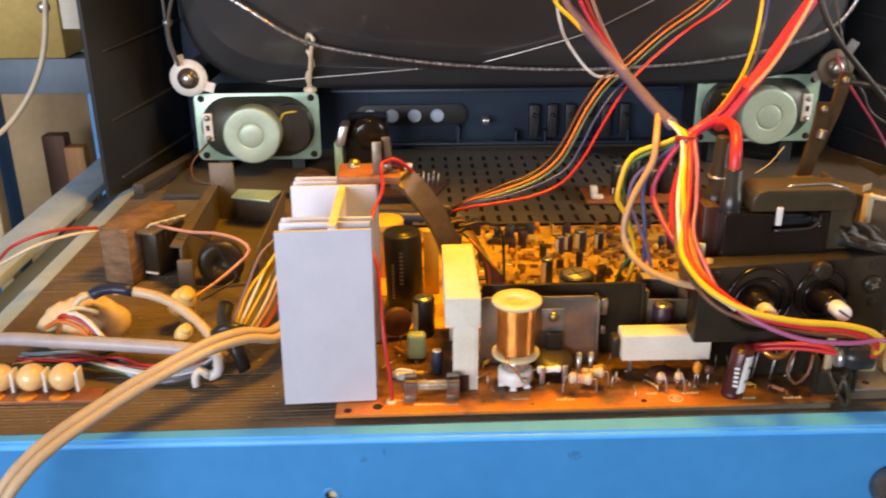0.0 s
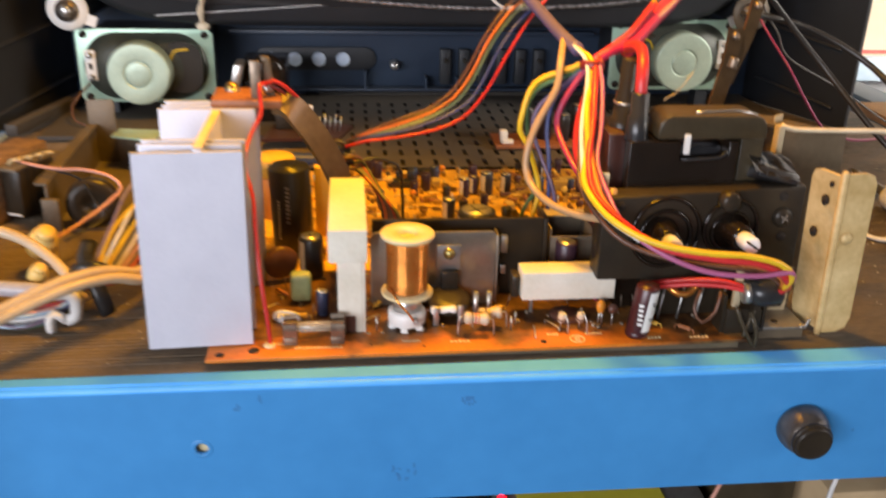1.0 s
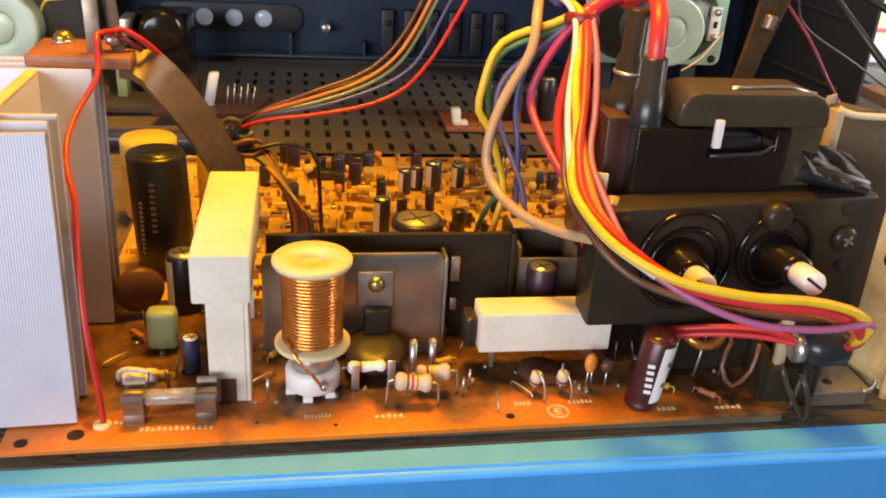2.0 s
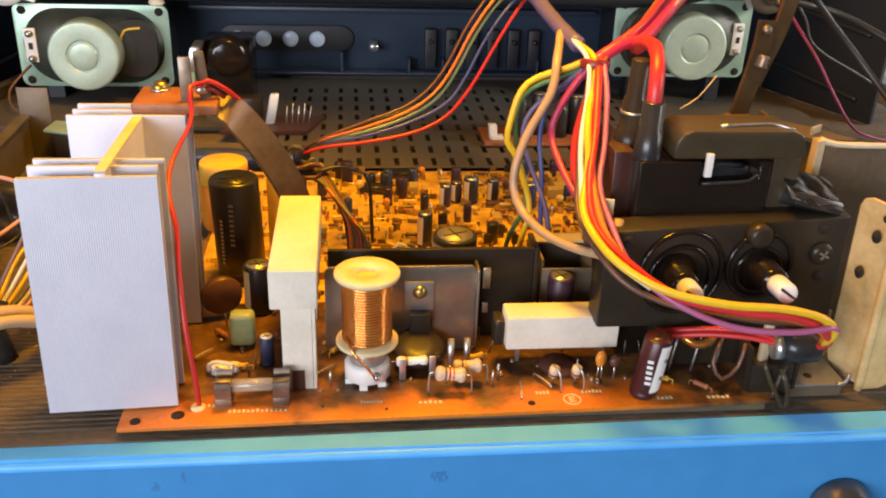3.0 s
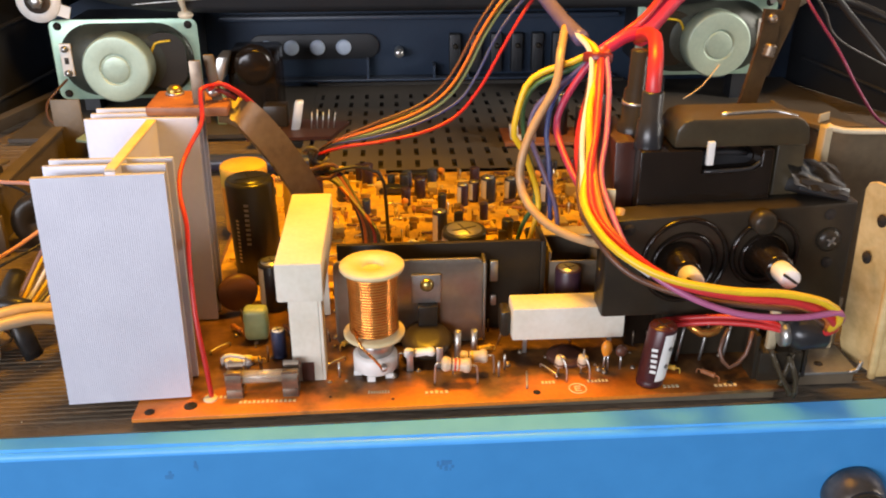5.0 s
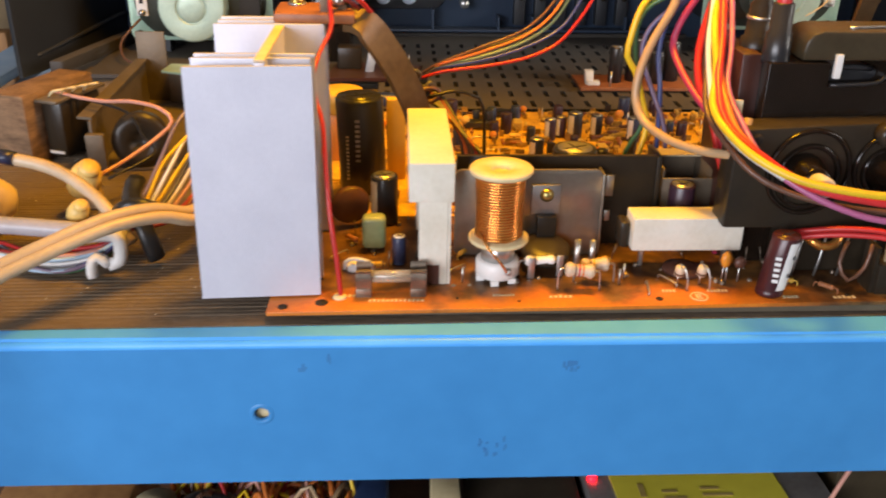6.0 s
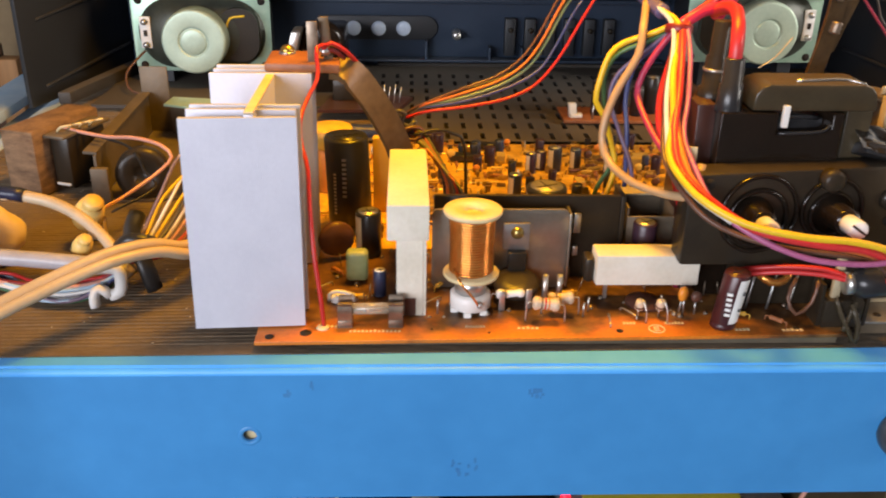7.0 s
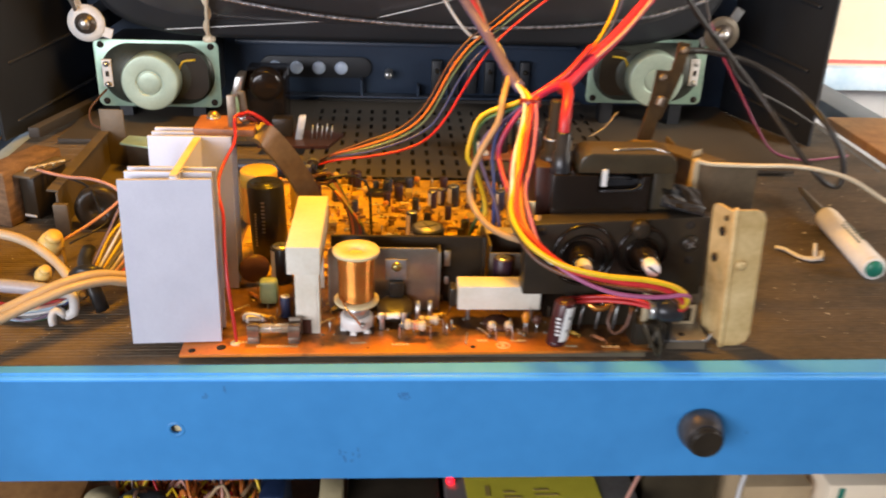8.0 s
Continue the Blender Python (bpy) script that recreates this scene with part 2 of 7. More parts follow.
def grimed_shaded_board():
    """Orange phenolic, clean along the drilled edge; brown flux, dust and painted shade further in."""
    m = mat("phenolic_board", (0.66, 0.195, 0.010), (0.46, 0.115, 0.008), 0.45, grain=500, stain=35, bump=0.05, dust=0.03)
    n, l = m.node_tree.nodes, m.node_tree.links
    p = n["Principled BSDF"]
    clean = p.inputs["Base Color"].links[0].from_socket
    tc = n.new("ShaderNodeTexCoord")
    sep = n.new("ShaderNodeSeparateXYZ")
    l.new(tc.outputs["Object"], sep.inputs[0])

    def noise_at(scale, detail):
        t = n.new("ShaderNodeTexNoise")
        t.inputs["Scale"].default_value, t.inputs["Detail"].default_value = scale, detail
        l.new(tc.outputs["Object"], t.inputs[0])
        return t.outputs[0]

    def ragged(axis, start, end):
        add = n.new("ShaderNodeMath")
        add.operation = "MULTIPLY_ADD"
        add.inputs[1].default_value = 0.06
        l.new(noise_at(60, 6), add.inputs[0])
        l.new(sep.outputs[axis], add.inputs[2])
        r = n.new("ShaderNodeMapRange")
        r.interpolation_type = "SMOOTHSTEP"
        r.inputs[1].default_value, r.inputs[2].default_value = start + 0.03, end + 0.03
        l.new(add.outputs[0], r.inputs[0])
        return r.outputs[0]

    # Inner area and right end: grime plus the shade between parts, as colour.
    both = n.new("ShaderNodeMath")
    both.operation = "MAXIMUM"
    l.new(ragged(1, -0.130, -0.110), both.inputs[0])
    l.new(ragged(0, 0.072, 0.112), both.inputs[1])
    dirt_shade = n.new("ShaderNodeValToRGB")
    dirt_shade.color_ramp.elements[0].position, dirt_shade.color_ramp.elements[0].color = 0.42, (0.030, 0.016, 0.007, 1)
    dirt_shade.color_ramp.elements[1].position, dirt_shade.color_ramp.elements[1].color = 0.70, (0.20, 0.10, 0.028, 1)
    l.new(noise_at(110, 6), dirt_shade.inputs[0])
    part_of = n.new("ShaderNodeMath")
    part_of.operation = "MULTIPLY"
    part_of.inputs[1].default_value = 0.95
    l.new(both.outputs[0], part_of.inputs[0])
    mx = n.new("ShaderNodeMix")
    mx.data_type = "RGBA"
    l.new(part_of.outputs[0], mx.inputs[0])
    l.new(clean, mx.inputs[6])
    l.new(dirt_shade.outputs[0], mx.inputs[7])
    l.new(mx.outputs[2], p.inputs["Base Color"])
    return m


M_PCB = grimed_shaded_board()


def left_lit_ribs():
    """The bench board: warm light painted over its left end, dark at the other."""
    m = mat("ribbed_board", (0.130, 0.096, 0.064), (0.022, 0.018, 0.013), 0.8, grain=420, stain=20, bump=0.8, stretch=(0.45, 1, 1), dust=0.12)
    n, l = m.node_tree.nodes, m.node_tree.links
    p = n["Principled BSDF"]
    plain_tone = p.inputs["Base Color"].links[0].from_socket
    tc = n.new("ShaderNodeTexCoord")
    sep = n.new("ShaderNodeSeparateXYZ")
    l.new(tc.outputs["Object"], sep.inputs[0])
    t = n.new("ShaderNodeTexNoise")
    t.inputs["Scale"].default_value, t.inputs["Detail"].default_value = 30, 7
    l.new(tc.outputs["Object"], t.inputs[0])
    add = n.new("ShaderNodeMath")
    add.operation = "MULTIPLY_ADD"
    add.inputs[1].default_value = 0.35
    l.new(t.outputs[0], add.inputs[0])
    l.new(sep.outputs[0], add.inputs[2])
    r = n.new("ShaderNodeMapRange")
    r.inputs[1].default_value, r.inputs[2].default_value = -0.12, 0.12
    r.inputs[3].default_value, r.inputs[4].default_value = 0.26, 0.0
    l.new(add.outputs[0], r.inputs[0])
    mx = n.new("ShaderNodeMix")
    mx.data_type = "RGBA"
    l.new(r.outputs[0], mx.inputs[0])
    l.new(plain_tone, mx.inputs[6])
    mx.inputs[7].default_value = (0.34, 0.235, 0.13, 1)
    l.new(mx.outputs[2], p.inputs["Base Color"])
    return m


M_BOARD = left_lit_ribs()

# ---- building helpers ----
BASE = {}


def thing(name, at, label, category, group="", kind=""):
    ob = new(name)
    ob.location = at
    ob.empty_display_size = 0.01
    BASE[ob.name] = Vector(at)
    return tagged(ob, label, category, group, kind)


def part(name, bm, material, parent=None, label=""):
    """Links a bmesh given in world metres as one mesh object under a thing or a part."""
    o = BASE[parent.name] if parent else Vector()
    bmesh.ops.translate(bm, verts=bm.verts, vec=-o)
    me = bpy.data.meshes.new(name)
    bm.to_mesh(me)
    bm.free()
    me.materials.append(material)
    ob = new(name, me)
    if parent:
        ob.parent = parent
    BASE[ob.name] = o
    return tagged(ob, label)


def single(name, bm, material, label, category, group="", kind=""):
    """A thing of one mesh, with its origin at its base."""
    v = [x.co for x in bm.verts]
    o = Vector((sum(c.x for c in v) / len(v), sum(c.y for c in v) / len(v), min(c.z for c in v)))
    bmesh.ops.translate(bm, verts=bm.verts, vec=-o)
    me = bpy.data.meshes.new(name)
    bm.to_mesh(me)
    bm.free()
    me.materials.append(material)
    ob = new(name, me)
    ob.location = o
    BASE[ob.name] = o
    return tagged(ob, label, category, group, kind)


def smooth(bm, angle=40):
    for f in bm.faces:
        f.smooth = True
    for e in bm.edges:
        if len(e.link_faces) == 2 and e.calc_face_angle(0) > radians(angle):
            e.smooth = False
    return bm


def box(x0, y0, z0, x1, y1, z1, bev=0.0, seg=2, bm=None, m=None):
    bm2 = bmesh.new()
    bmesh.ops.create_cube(bm2, size=1, matrix=Matrix.Translation(((x0 + x1) / 2, (y0 + y1) / 2, (z0 + z1) / 2)) @ Matrix.Diagonal((abs(x1 - x0), abs(y1 - y0), abs(z1 - z0), 1)))
    if bev:
        bmesh.ops.bevel(bm2, geom=bm2.edges[:], offset=bev, segments=seg, affect="EDGES", profile=0.5)
        smooth(bm2)
    if m:
        bmesh.ops.transform(bm2, matrix=m, verts=bm2.verts)
    return join(bm, bm2)


def join(bm, other):
    if bm is None:
        return other
    me = bpy.data.meshes.new("tmp")
    other.to_mesh(me)
    other.free()
    bm.from_mesh(me)
    bpy.data.meshes.remove(me)
    return bm


def lathe(profile, at=(0, 0, 0), axis=(0, 0, 1), seg=24, bm=None, cap=True):
    """A turned body: profile of (radius, height) along the axis from the point."""
    bm2 = bmesh.new()
    rings = []
    for r, h in profile:
        if r <= 1e-6:
            rings.append([bm2.verts.new((0, 0, h))])
        else:
            rings.append([bm2.verts.new((r * math.cos(2 * math.pi * i / seg), r * math.sin(2 * math.pi * i / seg), h)) for i in range(seg)])
    for a, b in zip(rings, rings[1:]):
        for i in range(seg):
            j = (i + 1) % seg
            if len(a) == 1 and len(b) > 1:
                bm2.faces.new((a[0], b[j], b[i]))
            elif len(b) == 1 and len(a) > 1:
                bm2.faces.new((a[i], a[j], b[0]))
            elif len(a) > 1:
                bm2.faces.new((a[i], a[j], b[j], b[i]))
    if cap:
        if len(rings[0]) > 1:
            bm2.faces.new(rings[0][::-1])
        if len(rings[-1]) > 1:
            bm2.faces.new(rings[-1])
    smooth(bm2, 35)
    q = Vector(axis).to_track_quat("Z", "Y").to_matrix().to_4x4()
    bmesh.ops.transform(bm2, matrix=Matrix.Translation(at) @ q, verts=bm2.verts)
    bmesh.ops.recalc_face_normals(bm2, faces=bm2.faces)
    return join(bm, bm2)


def rod(a, b, r, seg=8, bm=None):
    a, b = Vector(a), Vector(b)
    return lathe([(r, 0), (r, (b - a).length)], a, b - a, seg, bm)


def spline(pts, step=0.004):
    """Points along a smooth curve through those given."""
    p = [Vector(q) for q in pts]
    p = [2 * p[0] - p[1]] + p + [2 * p[-1] - p[-2]]
    out = []
    for i in range(1, len(p) - 2):
        a, b, c, d = p[i - 1:i + 3]
        n = max(2, int((c - b).length / step))
        for k in range(n):
            t = k / n
            out.append(0.5 * (2 * b + (c - a) * t + (2 * a - 5 * b + 4 * c - d) * t * t + (3 * b - a - 3 * c + d) * t ** 3))
    out.append(p[-2])
    return out


def tube(pts, r, seg=8, bm=None, flat=1.0, step=0.004, twist=None):
    line = spline(pts, step)
    bm2 = bmesh.new()
    rings, up = [], Vector((0.13, 0.2, 0.97))
    for i, c in enumerate(line):
        d = (line[min(i + 1, len(line) - 1)] - line[max(i - 1, 0)]).normalized()
        s = d.cross(up)
        if s.length < 1e-4:
            s = d.orthogonal()
        s.normalize()
        up = s.cross(d)
        rr = r * (1 + 0.02 * math.sin(i * 1.7))
        rings.append([bm2.verts.new(c + s * (rr * math.cos(2 * math.pi * k / seg)) + up * (rr * flat * math.sin(2 * math.pi * k / seg))) for k in range(seg)])
    for a, b in zip(rings, rings[1:]):
        for k in range(seg):
            bm2.faces.new((a[k], a[(k + 1) % seg], b[(k + 1) % seg], b[k]))
    bm2.faces.new(rings[0][::-1])
    bm2.faces.new(rings[-1])
    smooth(bm2, 60)
    bmesh.ops.recalc_face_normals(bm2, faces=bm2.faces)
    return join(bm, bm2)


def strip(pts, width, thick, side=(1, 0, 0), bm=None):
    """A flat bent strap along points."""
    line = spline(pts, 0.006)
    s = Vector(side).normalized()
    bm2 = bmesh.new()
    rings = []
    for i, c in enumerate(line):
        d = (line[min(i + 1, len(line) - 1)] - line[max(i - 1, 0)]).normalized()
        u = (s - d * s.dot(d)).normalized()
        n = d.cross(u)
        rings.append([bm2.verts.new(c + u * a * width / 2 + n * b * thick / 2) for a, b in ((-1, -1), (1, -1), (1, 1), (-1, 1))])
    for a, b in zip(rings, rings[1:]):
        for k in range(4):
            bm2.faces.new((a[k], a[(k + 1) % 4], b[(k + 1) % 4], b[k]))
    bm2.faces.new(rings[0][::-1])
    bm2.faces.new(rings[-1])
    bmesh.ops.recalc_face_normals(bm2, faces=bm2.faces)
    return join(bm, smooth(bm2, 30))


def prism(outline, z0, z1, bm=None, bev=0.0):
    """Upright walls over an outline of (x, y)."""
    bm2 = bmesh.new()
    a = [bm2.verts.new((x, y, z0)) for x, y in outline]
    b = [bm2.verts.new((x, y, z1)) for x, y in outline]
    n = len(outline)
    for i in range(n):
        bm2.faces.new((a[i], a[(i + 1) % n], b[(i + 1) % n], b[i]))
    bm2.faces.new(a[::-1])
    bm2.faces.new(b)
    bmesh.ops.recalc_face_normals(bm2, faces=bm2.faces)
    if bev:
        bmesh.ops.bevel(bm2, geom=bm2.edges[:], offset=bev, segments=2, affect="EDGES", profile=0.5)
        smooth(bm2)
    return join(bm, bm2)


def lean(bm, base, ax=0.0, ay=0.0):
    """Shears a body: ax, ay metres per metre of height over the base."""
    for v in bm.verts:
        h = v.co.z - base
        v.co.x += ax * h
        v.co.y += ay * h
    return bm


def rounded(w, h, r, n=6, cx=0.0, cy=0.0):
    out = []
    for qx, qy, a0 in ((1, 1, 0), (-1, 1, 90), (-1, -1, 180), (1, -1, 270)):
        for i in range(n + 1):
            a = radians(a0 + 90 * i / n)
            out.append((cx + qx * (w / 2 - r) + r * math.cos(a), cy + qy * (h / 2 - r) + r * math.sin(a)))
    return out


def plate_y(outline, y0, y1, bev=0.0):
    """A plate that stands in the x-z plane, from an outline of (x, z)."""
    bm = prism(outline, y0, y1, bev=bev)
    for v in bm.verts:
        v.co = Vector((v.co.x, v.co.z, v.co.y))
    bmesh.ops.recalc_face_normals(bm, faces=bm.faces)
    return bm


# ---- the room ----
def structure(name, bm, material, label):
    ob = part(name, bm, material)
    return tagged(ob, label, "", "", "structure")


structure("floor", box(-2.2, -1.5, -0.95, 2.4, 0.9, -0.9), M_FLOOR, "grey cement workshop floor")
structure("ceiling", box(-2.2, -1.5, 1.75, 2.4, 0.9, 1.8), M_CEILING, "unseen grey ceiling, darkened to cut light from above")
structure("wall_back", box(-2.2, 0.78, -0.9, 2.4, 0.9, 1.75), M_WALL, "pale painted wall behind the bench")
structure("wall_left", box(-2.3, -1.5, -0.9, -2.2, 0.9, 1.75), M_WALL, "plain pale side wall")
wr = box(2.4, -1.5, -0.9, 2.5, -0.8, 1.75)
wr = box(2.4, 0.1, -0.9, 2.5, 0.9, 1.75, bm=wr)
wr = box(2.4, -0.8, -0.9, 2.5, 0.1, 0.3, bm=wr)
wr = box(2.4, -0.8, 1.2, 2.5, 0.1, 1.75, bm=wr)
structure("wall_right", wr, M_WALL, "unseen pale side wall, opening made for the fill light")
wf = box(-2.2, -1.6, -0.9, -1.52, -1.5, 1.75)
wf = box(-0.18, -1.6, -0.9, 2.4, -1.5, 1.75, bm=wf)
wf = box(-1.52, -1.6, -0.9, -0.18, -1.5, 0.09, bm=wf)
wf = box(-1.52, -1.6, 0.84, -0.18, -1.5, 1.75, bm=wf)
structure("wall_front", wf, M_WALL, "pale wall with a window opening")

# ---- the bench ----
bench = thing("steel_bench", (0.15, 0.3, -0.9), "blue painted steel bench frame with a scuffed front bar", "bench")
front = bmesh.new()
HOLE = (-0.0092, -0.0359)
xs = [-0.75, HOLE[0] - 0.0031, HOLE[0] + 0.0031, 1.0]
ZBOT = -0.0702
zs = [ZBOT, HOLE[1] - 0.0031, HOLE[1] + 0.0031, -0.0040]
for i in range(3):
    for k in range(3):
        if (i, k) != (1, 1):
            box(xs[i], -0.0142, zs[k], xs[i + 1], -0.0122, zs[k + 1], bm=front)
bmesh.ops.remove_doubles(front, verts=front.verts, dist=1e-5)
front_bar = part("front_bar", front, M_BLUE, bench)
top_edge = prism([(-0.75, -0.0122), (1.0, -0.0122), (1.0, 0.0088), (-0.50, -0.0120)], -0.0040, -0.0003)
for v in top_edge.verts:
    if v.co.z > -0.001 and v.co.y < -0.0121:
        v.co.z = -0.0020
part("top_flange", top_edge, M_BLUETOP, bench, "worn blue top edge, paled by toplight in its paint")
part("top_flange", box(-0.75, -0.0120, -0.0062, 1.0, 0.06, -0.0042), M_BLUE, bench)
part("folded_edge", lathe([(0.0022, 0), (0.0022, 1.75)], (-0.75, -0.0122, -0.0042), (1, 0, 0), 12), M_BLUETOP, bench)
part("bottom_flange", box(-0.75, -0.0121, ZBOT - 0.0002, 1.0, 0.015, ZBOT + 0.002), M_BLUE, bench)
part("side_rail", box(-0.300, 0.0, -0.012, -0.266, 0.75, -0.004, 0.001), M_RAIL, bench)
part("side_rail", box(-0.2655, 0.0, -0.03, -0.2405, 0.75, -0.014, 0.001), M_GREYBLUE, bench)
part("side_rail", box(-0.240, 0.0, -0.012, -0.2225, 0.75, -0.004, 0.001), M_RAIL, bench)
for lx in (-0.72, 0.96):
    for ly in (0.0, 0.70):
        part("leg", box(lx, ly, -0.9, lx + 0.04, ly + 0.04, ZBOT - 0.0005 if ly == 0.0 else -0.006, 0.002), M_BLUE, bench)
part("side_rail", box(0.62, 0.0625, -0.030, 0.66, 0.75, -0.006, 0.001), M_GREYBLUE, bench)
part("back_rail", box(-0.68, 0.752, -0.036, 0.96, 0.774, -0.006, 0.001), M_RAIL, bench)
scuff_rng = random.Random(3)
for sx, sz, sw, sh, n in ((0.019, -0.009, 0.0012, 0.005, 3), (0.008, -0.014, 0.004, 0.002, 4), (0.113, -0.015, 0.010, 0.004, 9), (0.085, -0.054, 0.012, 0.008, 14), (0.31, -0.04, 0.002, 0.002, 2)):
    b = bmesh.new()
    for k in range(n):
        x, z = sx + scuff_rng.uniform(-sw, sw) / 2, sz + scuff_rng.uniform(-sh, sh) / 2
        a, c = scuff_rng.uniform(0.0003, 0.0008), scuff_rng.uniform(0.0004, 0.0014)
        box(x - a, -0.01430 - 0.00001 * k, z - c, x + a, -0.01415, z + c, bm=b)
    part("scuff", b, M_SCUFF, front_bar)
part("hole_rim", lathe([(0.0050, 0), (0.0047, 0.0003), (0.0034, 0.0003), (0.0030, 0.0), (0.0030, -0.0018)], (HOLE[0], -0.0142, HOLE[1]), (0, -1, 0), 20, cap=False), M_BLUE, front_bar)
part("bolt_end", lathe([(0.0050, 0), (0.0050, 0.0022), (0.0036, 0.0034), (0, 0.0036)], (HOLE[0] + 0.0006, -0.0072, HOLE[1] - 0.0015), (0, -1, 0.15), 18), M_CREAM, front_bar, "pale bolt end seen in the hole")

KNOB = (0.2815, -0.0143, -0.0355)
knob = thing("push_button", KNOB, "black round push button in a bronze bush on the blue bar", "button")
part("bush", lathe([(0.0122, 0), (0.0127, 0.002), (0.0124, 0.006), (0.0112, 0.010), (0.0100, 0.0122), (0.0096, 0.0126)], KNOB, (-0.02, -1, -0.02), 32), M_KNOB, knob, "worn bronze bush")
part("collar", lathe([(0.0098, 0.0122), (0.0101, 0.0128), (0.0101, 0.0142), (0.0096, 0.0147)], KNOB, (-0.02, -1, -0.02), 32), M_BLACK, knob)
part("cap", lathe([(0.0090, 0.0144), (0.0092, 0.0148), (0.0092, 0.0156), (0.0086, 0.0165), (0.0080, 0.0168), (0.0074, 0.0165), (0.004, 0.0162), (0, 0.0161)], KNOB, (-0.02, -1, -0.02), 32), M_BLACK, knob, "glossy black cap")

tb = bmesh.new()
# ribs run along the board, which lies slightly askew
top_rng = random.Random(4)
edge = [(-0.0036, -0.0032), (-0.0036, 0.0)]
y = 0.004
while y < 0.72:
    h = 0.00014 + top_rng.random() * 0.00038
    edge += [(y, 0.0), (y + 0.0004, h), (y + 0.0016, h), (y + 0.0020, 0.0)]
    y += 0.0031
edge += [(0.74, 0.0), (0.74, -0.0032)]
ends = [[tb.verts.new((x, y + x * 0.0237 if y > 0 else -0.0046 + x * 0.014, z)) for y, z in edge] for x in (-0.222, 0.05, 0.30, 0.56)]
for p, q in zip(ends, ends[1:]):
    for i in range(len(edge)):
        j = (i + 1) % len(edge)
        tb.faces.new((p[i], p[j], q[j], q[i]))
tb.faces.new(ends[0])
tb.faces.new(ends[-1][::-1])
bmesh.ops.recalc_face_normals(tb, faces=tb.faces)
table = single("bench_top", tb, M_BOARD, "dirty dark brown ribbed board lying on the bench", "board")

# ---- television cabinet ----
cab = thing("television_cabinet", (0.13, 0.45, 0.0), "black plastic television cabinet standing open at the back", "television")


def wall(x0, y0, x1, y1, z0, z1, t):
    d = Vector((x1 - x0, y1 - y0, 0)).normalized()
    n = Vector((-d.y, d.x, 0)) * t
    return prism([(x0, y0), (x1, y1), (x1 + n.x, y1 + n.y), (x0 + n.x, y0 + n.y)], z0, z1, bev=0.0008)


lw = part("side_wall", wall(-0.238, 0.365, -0.192, 0.52, 0.001, 0.46, 0.004), M_CAB, cab)
rw = part("side_wall", wall(0.462, 0.52, 0.512, 0.385, 0.001, 0.46, 0.004), M_CAB, cab)
for z in (0.022, 0.075, 0.135):
    part("rib", tube([(-0.233, 0.385, z - 0.008), (-0.196, 0.50, z + 0.004)], 0.0022, 6, flat=0.8), M_CAB, lw)
    part("rib", tube([(0.505, 0.40, z - 0.004), (0.470, 0.49, z + 0.006)], 0.0022, 6, flat=0.8), M_CAB, rw)
part("top_wall", box(-0.238, 0.37, 0.461, 0.512, 0.52, 0.465), M_CAB, cab)
panel = part("front_panel", box(-0.196, 0.505, 0.001, 0.466, 0.511, 0.46, 0.001), M_CABBLUE, cab)
part("ledge", box(-0.02, 0.490, 0.0125, 0.30, 0.5048, 0.0145, 0.0005), M_CABBLUE, panel)
part("ledge", box(-0.05, 0.492, 0.066, 0.30, 0.5048, 0.070, 0.0008), M_CABBLUE, panel)
for x in (0.076, 0.135, 0.165, 0.25):
    part("gusset", prism([(x, 0.5048), (x + 0.002, 0.5048), (x + 0.002, 0.490), (x, 0.490)], 0.0146, 0.026 + 0.006 * (x < 0.1)), M_CABBLUE, panel)
# row of indicator buttons seen from inside
part("button_frame", plate_y(rounded(0.115, 0.022, 0.0108, 8, 0.030, 0.0415), 0.5012, 0.5046, 0.0008), M_CAB, panel)
for x in (-0.012, 0.010, 0.033, 0.056):
    part("button_lens", lathe([(0.0068, 0), (0.0068, 0.003), (0.0058, 0.0042), (0.003, 0.0048), (0, 0.0050)], (x, 0.5012, 0.0415), (0, -1, 0), 24), M_LENS, panel, "pale round lens")
part("screw_peg", lathe([(0.0042, 0), (0.0042, 0.014), (0.0034, 0.016), (0, 0.016)], (0.105, 0.5048, 0.037), (0, -1, 0), 16), M_STEEL, panel)
for i in range(6):
    x = 0.150 + i * 0.0185
    b = box(x, 0.494, 0.018, x + 0.010, 0.5046, 0.052, 0.001)
    s = part("switch", b, M_CAB, panel)
    part("switch_pin", lathe([(0.0022, 0), (0.0022, 0.004), (0, 0.005)], (x + 0.005, 0.494, 0.042), (0, -1, 0), 10), M_BLACK, s)

# slotted floor of the cabinet
sl = bmesh.new()
PX, PY, W, L = 0.0127, 0.0254, 0.0034, 0.0150
nx, ny = 22, 9
X0, Y0, ZT, ZB = 0.0316, 0.2713, 0.0062, 0.0030
for i in range(nx):
    for j in range(ny):
        x, y = X0 + i * PX, Y0 + j * PY
        cx, cy = x + PX / 2, y + PY / 2
        o = [(x, y), (x + PX, y), (x + PX, y + PY), (x, y + PY)]
        q = [(cx - W / 2, cy - L / 2), (cx + W / 2, cy - L / 2), (cx + W / 2, cy + L / 2), (cx - W / 2, cy + L / 2)]
        solid = j == 8
        vo = [sl.verts.new((*p, ZT)) for p in o]
        if solid:
            sl.faces.new(vo)
            continue
        vi = [sl.verts.new((*p, ZT)) for p in q]
        vb = [sl.verts.new((*p, ZB)) for p in q]
        for k in range(4):
            m = (k + 1) % 4
            sl.faces.new((vo[k], vo[m], vi[m], vi[k]))
            sl.faces.new((vi[k], vi[m], vb[m], vb[k]))
XE, YE = X0 + nx * PX, Y0 + ny * PY
